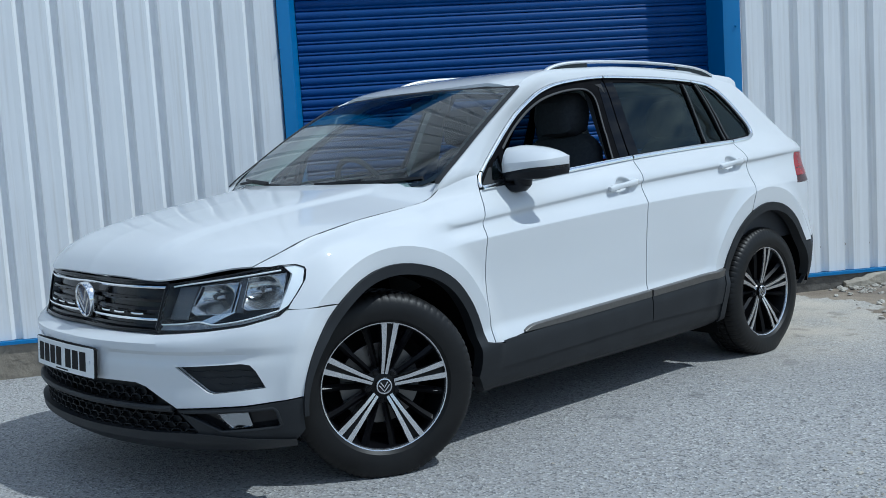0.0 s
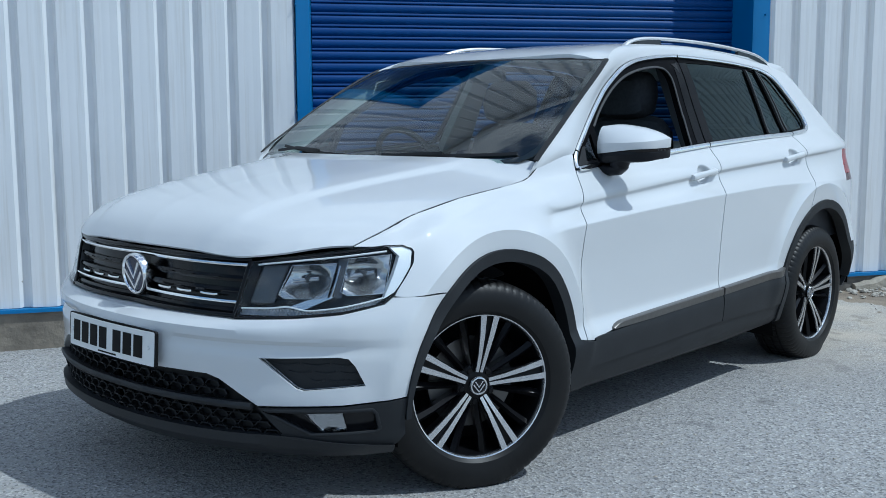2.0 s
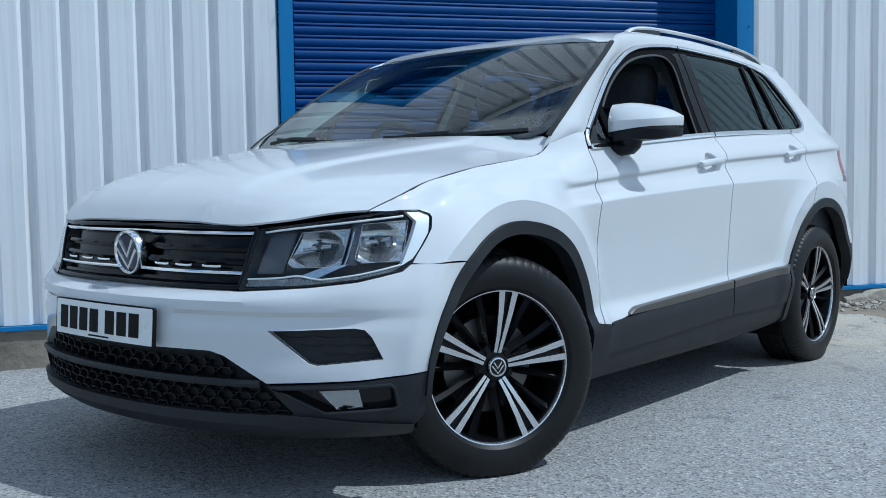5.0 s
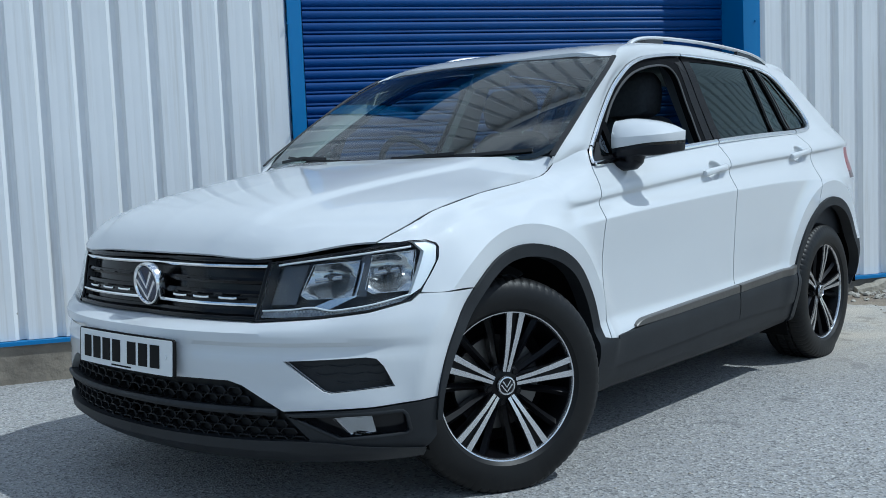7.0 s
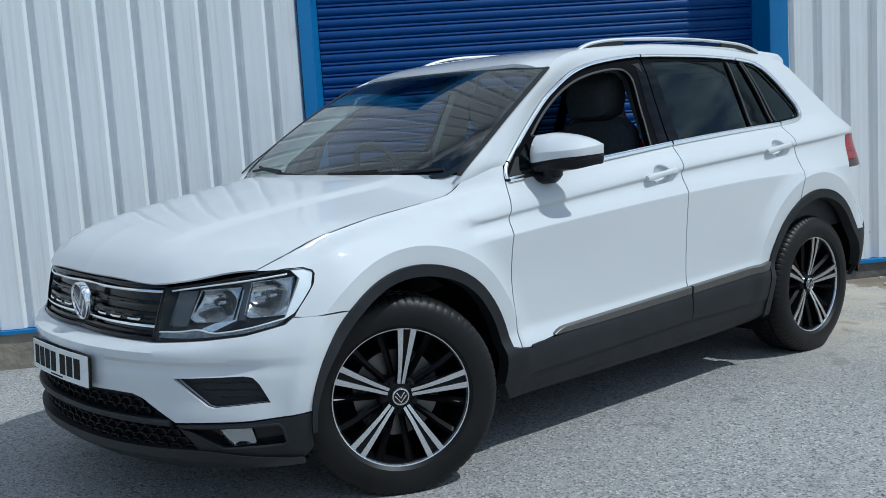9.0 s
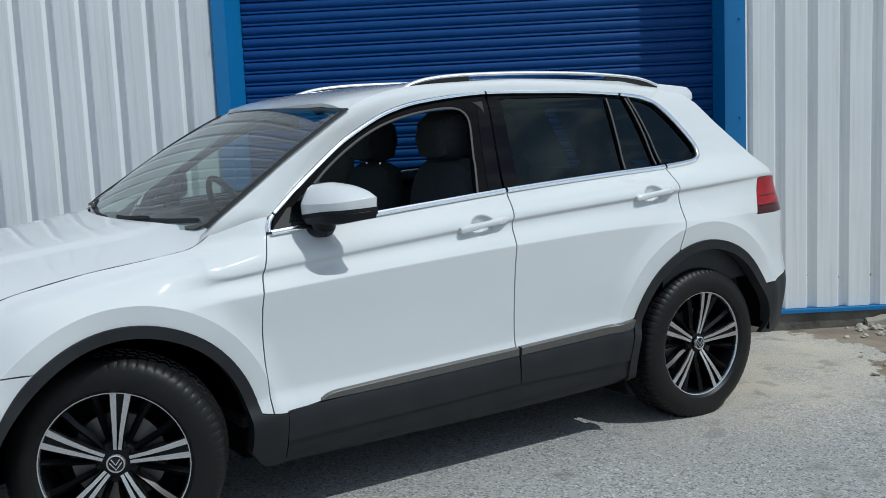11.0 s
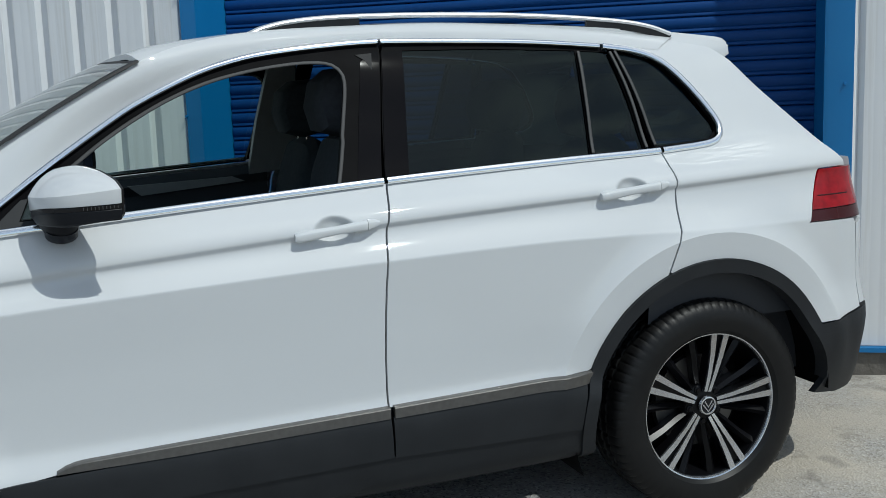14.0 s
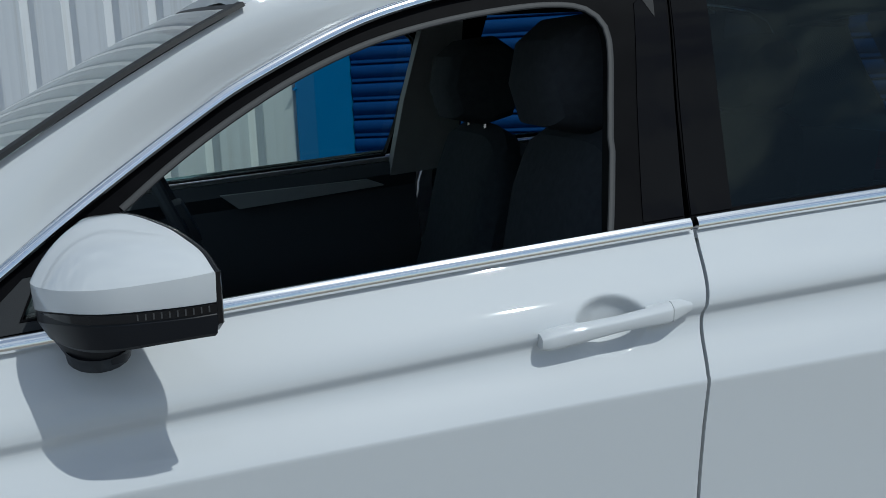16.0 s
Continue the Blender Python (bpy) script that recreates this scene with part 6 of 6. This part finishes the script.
    neck = sweep(bmesh.new(), [Vector((0.745, -side * 0.800, 1.052)), Vector((0.745, -side * 0.845, 1.042)), Vector((0.747, -side * 0.878, 1.045)), Vector((0.748, -side * 0.895, 1.062))],
                 [(0.039 * a, 0.024 * b) for a, b in oval(1, 1, 20)])
    fairing = bmesh.new()
    stack = [[fairing.verts.new((cx + rx * a, -side * (cy + ry * b), z)) for a, b in oval(1, 1, 20)] for cx, cy, rx, ry, z in ((0.750, 0.880, 0.030, 0.018, 1.034), (0.748, 0.882, 0.037, 0.028, 1.044), (0.745, 0.884, 0.043, 0.034, 1.062), (0.741, 0.888, 0.048, 0.040, 1.078))]
    levels(fairing, stack)
    fairing.faces.new(stack[0])
    bmesh.ops.recalc_face_normals(fairing, faces=fairing.faces)
    part("mirror_neck", joined([neck, fairing]), MIRROR_BLACK, mirror, "black mirror foot")
    part("sail_panel", sheet(flat([(0.58, 1.058), (0.765, 1.074), (0.765, 1.082), (0.648, 1.075), (0.672, 1.130), (0.655, 1.128)]), 0.04, lambda u, v: skin(u, v, 0.004, side), lambda u, v: skin_in(u, v, side), 0.02), CLAD_PLASTIC, mirror, "black mirror base")
    part("quarter_light", sheet(flat([(0.645, 1.072), (0.745, 1.078), (0.750, 1.186), (0.715, 1.165), (0.668, 1.130)]), 0.04, lambda u, v: skin(u, v, 0.014, side), lambda u, v: skin_in(u, v, side), 0.0), SIDE_GLASS, mirror, "small clear quarter light")

# spoiler, rear screen, wipers and cowl
bm = bmesh.new()
rows = []
for y in (-0.534, *np.linspace(-0.525, 0.525, 25), 0.534):
    e = min(1, abs(y) / 0.525)
    x1 = 3.035 - 0.066 * e ** 3
    top = 1.576 - 0.020 * e ** 2 - 0.003 * e ** 8
    low = roof_at(2.64, min(0.52, abs(y))).z
    pts = [Vector(p) for p in ((2.64, y, low - 0.008), (2.74, y, 0.45 * low + 0.55 * top + 0.004), (2.84, y, top + 0.001), (x1 - 0.05, y, top - 0.006), (x1 - 0.022, y, top - 0.011), (x1 - 0.007, y, top - 0.021),
                               (x1, y, top - 0.040), (x1 - 0.004, y, top - 0.066), (2.88, y, top - 0.110), (2.70, y, top - 0.100))]
    if abs(y) > 0.53:
        mid = sum(pts, Vector()) / 10
        pts = [Vector((p.x + (mid.x - p.x) * 0.06, p.y, p.z + (mid.z - p.z) * 0.40)) for p in pts]
    for p in pts:
        p.y *= np.interp(p.x, [2.64, 2.84], [0.985, 1.0]) * np.interp(p.z, [top - 0.10, top - 0.02], [1.06, 1.0])
    rows.append([bm.verts.new(p) for p in pts])
for r0, r1 in zip(rows, rows[1:]):
    for j in range(10):
        bm.faces.new((r0[j], r0[(j + 1) % 10], r1[(j + 1) % 10], r1[j]))
bm.faces.new(rows[0])
bm.faces.new(rows[-1][::-1])
bmesh.ops.recalc_face_normals(bm, faces=bm.faces)
part("roof_spoiler", bm, PAINT, car, "", 40)
bm = bmesh.new()
vs = [bm.verts.new(p) for p in ((2.93, -0.545, 1.465), (2.93, 0.545, 1.465), (3.275, 0.68, 1.13), (3.275, -0.68, 1.13))]
bm.faces.new(vs)
bmesh.ops.subdivide_edges(bm, edges=bm.edges, cuts=8, use_grid_fill=True)
for v in bm.verts:
    v.co += Vector((0.06, 0, 0.03)) * (1 - (v.co.y / 0.7) ** 2)
bm.normal_update()
bmesh.ops.reverse_faces(bm, faces=[f for f in bm.faces if f.normal.x < 0])
part("rear_screen", bm, TINT_GLASS, car, "dark rear window glass")
part("cowl", sheet([(-0.74, 0), (-0.74, 1), (-0.3, 1), (0, 1), (0.3, 1), (0.74, 1), (0.74, 0), (0.3, 0), (0, 0), (-0.3, 0)], (0.06, 0.25),
                   lambda y, t: Vector((0.150 + 0.175 * (y / 0.78) ** 2 - 0.03 + 0.075 * t, y, 1.012 + 0.024 * t + 0.035 * (y / 0.78) ** 2 * t))), SEAL, car, "black scuttle panel below the screen")
for y0, y1, a0, a1 in ((-0.70, -0.13, 0.055, 0.085), (-0.02, 0.60, 0.070, 0.090)):
    pts = [screen_at(a0 + (a1 - a0) * k / 12, (y0 + (y1 - y0) * k / 12) / 0.775, 0.006) for k in range(13)]
    wiper = part("wiper_blade", sweep(bmesh.new(), pts, [(-0.006, -0.006), (0.006, -0.006), (0.004, 0.004), (-0.003, 0.005)]), SEAL, car, "black wiper blade")
    arm = [screen_at(a0 - 0.03, (y0 + 0.62 * (1 if y0 < -0.3 else 1)) / 0.775, 0.010), screen_at(a0 + 0.01, (y0 + 0.45) / 0.775, 0.017), screen_at((a0 + a1) / 2, (y0 + 0.28) / 0.775, 0.015)]
    part("wiper_arm", sweep(bmesh.new(), arm, [(-0.007, -0.005), (0.007, -0.005), (0.005, 0.006), (-0.005, 0.006)]), SEAL, wiper)

# ---- the car: inside ----
def cushion(profile, width, crown=0.02, n=14):
    """An upholstered block: a side outline of (x, z) drawn out across y, rounded at its ends."""
    bm = bmesh.new()
    cx, cz = sum(p[0] for p in profile) / len(profile), sum(p[1] for p in profile) / len(profile)
    rows = []
    for k in range(n + 1):
        q = 2 * k / n - 1
        s = (1 - abs(q) ** 5) ** 0.35 if abs(q) < 1 else 0.25
        s = max(s, 0.30)
        rows.append([bm.verts.new((cx + (x - cx) * s, q * width / 2, cz + (z - cz) * s)) for x, z in profile])
    m = len(profile)
    for r0, r1 in zip(rows, rows[1:]):
        for j in range(m):
            bm.faces.new((r0[j], r0[(j + 1) % m], r1[(j + 1) % m], r1[j]))
    bm.faces.new(rows[0])
    bm.faces.new(rows[-1][::-1])
    bmesh.ops.recalc_face_normals(bm, faces=bm.faces)
    return bm


def seat_at(x, y, wide, head_z, rise=0.0):
    seat = new("seat")
    seat.parent = car
    seat.location = (x, y, 0)
    tagged(seat, "dark grey cloth seat with headrest")
    base = [(-0.50, 0.50), (-0.52, 0.62), (-0.40, 0.665), (-0.15, 0.645), (0.02, 0.60), (0.0, 0.45), (-0.4, 0.42)]
    back = [(-0.06, 0.58), (-0.04, 0.75), (0.02, 0.95), (0.06, 1.12), (0.09, 1.20), (0.13, 1.225), (0.17, 1.20), (0.17, 1.05), (0.14, 0.80), (0.10, 0.56)]
    part("seat_base", cushion([(a, b) for a, b in base], wide), CLOTH, seat)
    part("seat_back", cushion([(a, b + rise * (b > 1.1)) for a, b in back], wide), CLOTH, seat)
    head = [(0.030, 1.275), (0.008, 1.35), (0.025, 1.43), (0.075, 1.470), (0.145, 1.478), (0.20, 1.44), (0.212, 1.36), (0.185, 1.275), (0.11, 1.255)]
    part("headrest", cushion([(a, b + head_z) for a, b in head], 0.27), CLOTH, seat, "padded headrest")
    for dy in (-0.07, 0.07):
        part("headrest_post", sweep(bmesh.new(), [(0.115, dy, 1.20), (0.115, dy, 1.29 + head_z)], oval(0.006, 0.006, 8), up=Vector((1, 0, 0))), CHROME, seat, "chrome post")


seat_at(1.495, -0.37, 0.52, -0.012, 0.036)
seat_at(1.535, 0.37, 0.52, -0.035)
for y, w in ((-0.42, 0.46), (0.42, 0.46)):
    seat_at(2.38, y, w, -0.05)
floor_bm = box(bmesh.new(), 0.45, 2.9, -0.74, 0.74, 0.34, 0.38)
box(floor_bm, 2.62, 3.25, -0.70, 0.70, 0.38, 0.86)
part("cabin_floor", floor_bm, TRIM_DARK, car, "dark carpeted cabin floor")
dash = [(0.30, 0.60), (0.24, 0.96), (0.30, 1.035), (0.55, 1.052), (0.72, 1.025), (0.80, 0.95), (0.80, 0.86), (0.70, 0.78), (0.68, 0.60)]
part("dashboard", cushion(dash, 1.48), TRIM_DARK, car, "black dashboard")
part("centre_console", box(bmesh.new(), 0.70, 1.6, -0.10, 0.10, 0.38, 0.66, 0.02), TRIM_DARK, car, "black centre console")
wheel_bm = bmesh.new()
ring = [(0, 0.185 * math.cos(a), 0.185 * math.sin(a)) for a in np.linspace(0, 2 * math.pi, 41)[:-1]]
sweep(wheel_bm, ring, oval(0.015, 0.015, 10), up=Vector((1, 0, 0)), closed=True)
box(wheel_bm, -0.01, 0.03, -0.06, 0.06, -0.06, 0.05, 0.015)
for a in (0, 180, 270):
    b2 = bmesh.ops.create_cube(wheel_bm, size=1.0, matrix=pose(0.005, 0, 0, a, 0, 0) @ pose(0, 0.115, 0) @ Matrix.Diagonal((0.015, 0.13, 0.03, 1)))
steer = part("steering_wheel", wheel_bm, TRIM_DARK, car, "black three-spoke steering wheel")
steer.matrix_local = pose(0.88, 0.37, 1.02, 0, -24, 0)
part("headlining", sheet([(0.95, -0.56), (1.3, -0.52), (2.0, -0.50), (2.8, -0.48), (2.8, 0.48), (2.0, 0.50), (1.3, 0.52), (0.95, 0.56)], 0.1, lambda x, y: roof_at(x, y) - Vector((0, 0, 0.035))), HEADLINER, car, "pale grey headlining")
for side in (1, -1):
    for x0, x1, z0, z1 in ((0.56, 1.57, 1.032, 1.105), (1.62, 2.45, 1.11, 1.17)):
        bm = bmesh.new()
        prof = [(0.800, 0.0), (0.735, 0.005), (0.715, -0.03), (0.735, -0.07), (0.70, -0.20), (0.67, -0.30), (0.70, -0.42), (0.78, -0.62), (0.82, -0.62)]
        a = [bm.verts.new((x0, -side * y, z0 + z - 0.005)) for y, z in prof]
        tuck = 0.055 if x1 > 2 else 0.0
        b = [bm.verts.new((x1, -side * (y - tuck), z1 + z - 0.005)) for y, z in prof]
        for k in range(len(prof) - 1):
            bm.faces.new((a[k], b[k], b[k + 1], a[k + 1]))
        trim = part("door_trim", bm, TRIM_DARK, car, "black moulded door trim")
    # grey armrest inlay and B-pillar trim
    inlay = bmesh.new()
    pts = [(1.00, 1.035), (1.42, 1.055), (1.47, 1.035), (1.05, 0.995)]
    prism(inlay, pts, lambda u, v, w: Vector((u, -side * (0.728 - w - (1.05 - v) * 0.5 * 0), v)), 0.03)
    part("door_inlay", inlay, TRIM_GREY, car, "grey door inlay")
    pillar = bmesh.new()
    prism(pillar, [(1.55, 1.06), (1.72, 1.08), (1.72, 1.25), (1.70, 1.53), (1.61, 1.53), (1.575, 1.28)] if side == 1 else [(1.49, 1.06), (1.70, 1.08), (1.68, 1.25), (1.66, 1.53), (1.56, 1.53), (1.515, 1.28)], lambda u, v, w: Vector((u, -side * (0.93 - (0.345 if v > 1.5 else 0.335 * 0 + np.interp(v, [1.05, 1.28, 1.5], [0.115, 0.225, 0.335])) - 0.045 - w), v)), 0.05)
    part("pillar_trim", pillar, TRIM_GREY if side == -1 else TRIM_DARK, car, "grey pillar trim")
bm = box(bmesh.new(), 1.0, 1.03, -0.10, 0.10, 1.40, 1.455, 0.012)
part("interior_mirror", bm, TRIM_DARK, car, "black interior mirror")

for side in (1, -1):
    boot = sheet(flat([(2.47, 0.62), (3.22, 0.62), (3.22, 1.10), (2.95, 1.13), (2.47, 1.13)]), 0.06, lambda u, v: skin(u, v, 0.075, side))
    part("boot_trim", boot, TRIM_DARK, car, "black boot side trim")

# ---- loose stones, broken concrete and fixings ----
rng = random.Random(7)


def pebble(bm, x, y, z, r, flat_by=0.6):
    """One angular chip of stone half sunk into the ground."""
    got = bmesh.ops.create_icosphere(bm, subdivisions=1, radius=r)["verts"]
    a = Vector((rng.uniform(-1, 1), rng.uniform(-1, 1), rng.uniform(-0.4, 0.4))).normalized()
    turn = pose(0, 0, 0, rng.uniform(-25, 25), rng.uniform(-25, 25), rng.uniform(0, 360))
    for v in got:
        c = v.co.copy()
        c += a * r * 0.45 * (1 if c.dot(a) > 0.3 * r else 0) + Vector((rng.uniform(-1, 1), rng.uniform(-1, 1), rng.uniform(-1, 1))) * r * 0.16
        c.z *= flat_by
        v.co = turn @ c + Vector((x, y, z + r * flat_by * 0.45))


def earth_side(x, y):
    return 0.818 * x - 0.575 * y - 3.74


bm = bmesh.new()
count = 0
while count < 2600:
    x, y = rng.uniform(3.2, 7.5), rng.uniform(-3.2, 0.6)
    s, d = along(x, y)
    e = earth_side(x, y)
    if e < 0.02 or d < 0.03 or d > 3.4:
        continue
    bank = 1.3 * math.exp(-((d - 0.10) / 0.17) ** 2) * soft((s - 5.75) / 0.35) + 0.9 * soft((e - 0.42) / 0.35) * (0.35 + 0.65 * rng.random() ** 2) + 0.10
    if rng.random() > bank:
        continue
    pebble(bm, x, y, ground_z(x, y), 0.008 + 0.017 * rng.random() ** 2.2, rng.uniform(0.45, 0.75))
    count += 1
gravel = part("gravel", bm, STONE, None, "", 20)
tagged(gravel, "pale crushed gravel scattered on bare earth by the wall", "gravel", kind="stuff")
bm = bmesh.new()
count = 0
while count < 420:
    x, y = rng.uniform(-2.2, 4.2), rng.uniform(-3.6, -1.0)
    if earth_side(x, y) > -0.05:
        continue
    pebble(bm, x, y, ground_z(x, y) - 0.001, 0.003 + 0.004 * rng.random() ** 2, 0.6)
    count += 1
for k in range(260):
    x, y = rng.gauss(0.7, 0.75), rng.gauss(-2.35, 0.16)
    pebble(bm, x, y, ground_z(x, y) - 0.001, 0.004 + 0.006 * rng.random() ** 2, 0.6)
grit = part("grit", bm, STONE, None, "", 20)
tagged(grit, "small pale stone chips strewn over the asphalt", "grit", kind="stuff")

for x, y, r in ((3.844, -1.001, 0.021), (3.80, -1.10, 0.019), (3.767, -1.147, 0.016), (3.86, -1.14, 0.018), (3.70, -1.26, 0.017), (3.628, -1.326, 0.018), (3.66, -1.40, 0.014), (3.56, -1.47, 0.020), (3.50, -1.60, 0.022),
                (3.95, -1.02, 0.017), (4.176, -0.894, 0.022), (4.10, -0.98, 0.018), (4.25, -0.80, 0.019), (4.582, -0.382, 0.024), (4.43, -0.06, 0.018), (4.60, -0.19, 0.026), (4.05, -1.25, 0.020), (3.90, -1.40, 0.022),
                (1.02, -2.18, 0.011), (1.22, -2.05, 0.010), (0.80, -2.30, 0.012)):
    bm = bmesh.new()
    pebble(bm, 0, 0, 0, r, 0.62)
    st = part("stone", bm, STONE, None, "", 20)
    st.location = (x, y, ground_z(x, y))
    tagged(st, "pale angular stone lying on earth beside the asphalt edge" if x > 2 else "small pale stone chip lying on worn asphalt", "stone", group="loose stones")

# broken concrete along the wall foot
bm = bmesh.new()
rows = []
for k in range(81):
    s = 6.02 + 4.0 * k / 80
    h = 0.10 * soft((s - 6.0) / 0.35) + 0.014 * math.sin(s * 13) + 0.010 * math.sin(s * 31 + 1) + rng.uniform(-0.006, 0.006)
    h = max(0.02, min(0.128, h + 0.01))
    base = 0.024 * (min(9.0, s) - 3.6)
    rows.append([bm.verts.new(p) for p in ((s, -0.022, base - 0.1), (s, -0.060 - rng.uniform(0, 0.012), base - 0.1), (s, -0.058 - rng.uniform(0, 0.01), base + h * 0.5), (s, -0.046, min(0.128, base + h)), (s, -0.022, min(0.130, base + h + 0.006)))])
for r0, r1 in zip(rows, rows[1:]):
    for j in range(4):
        bm.faces.new((r0[j], r1[j], r1[j + 1], r0[j + 1]))
bm.faces.new(rows[0])
bm.faces.new(rows[-1][::-1])
bmesh.ops.recalc_face_normals(bm, faces=bm.faces)
PALE_CONCRETE = material("broken_concrete", (0.42, 0.38, 0.31), 0.92, var=(6.0, (0.27, 0.24, 0.195), 0.9, 9), bump=(30.0, 0.8, 0.015))
part("broken_render", bm, PALE_CONCRETE, wall, "broken pale concrete skirting", 25)

# cladding screws in the grooves
RUST = material("dull_screw_head", (0.42, 0.42, 0.41), 0.8, var=(60.0, (0.30, 0.26, 0.21), 0.8))
screw_me = mesh_from("cladding_screw", lathe(bmesh.new(), [(0.0, -0.010), (0.006, -0.009), (0.007, -0.004), (0.011, -0.003), (0.011, 0.0), (0.0, 0.0)], 10), RUST, 40)
for s0, s1, ph in ((-2.6, 2.068, -7.0), (5.272, 9.4, 5.31)):
    q = math.floor((s0 - ph) / 0.198) * 0.198 + ph
    while q < s1:
        for z in (0.36, 2.32):
            if s0 < q + 0.162 < s1:
                o = new("cladding_screw", screw_me)
                o.parent = wall
                o.location = (q + 0.162 + rng.uniform(-0.006, 0.006), 0.030, z + rng.uniform(-0.02, 0.02))
        q += 0.198
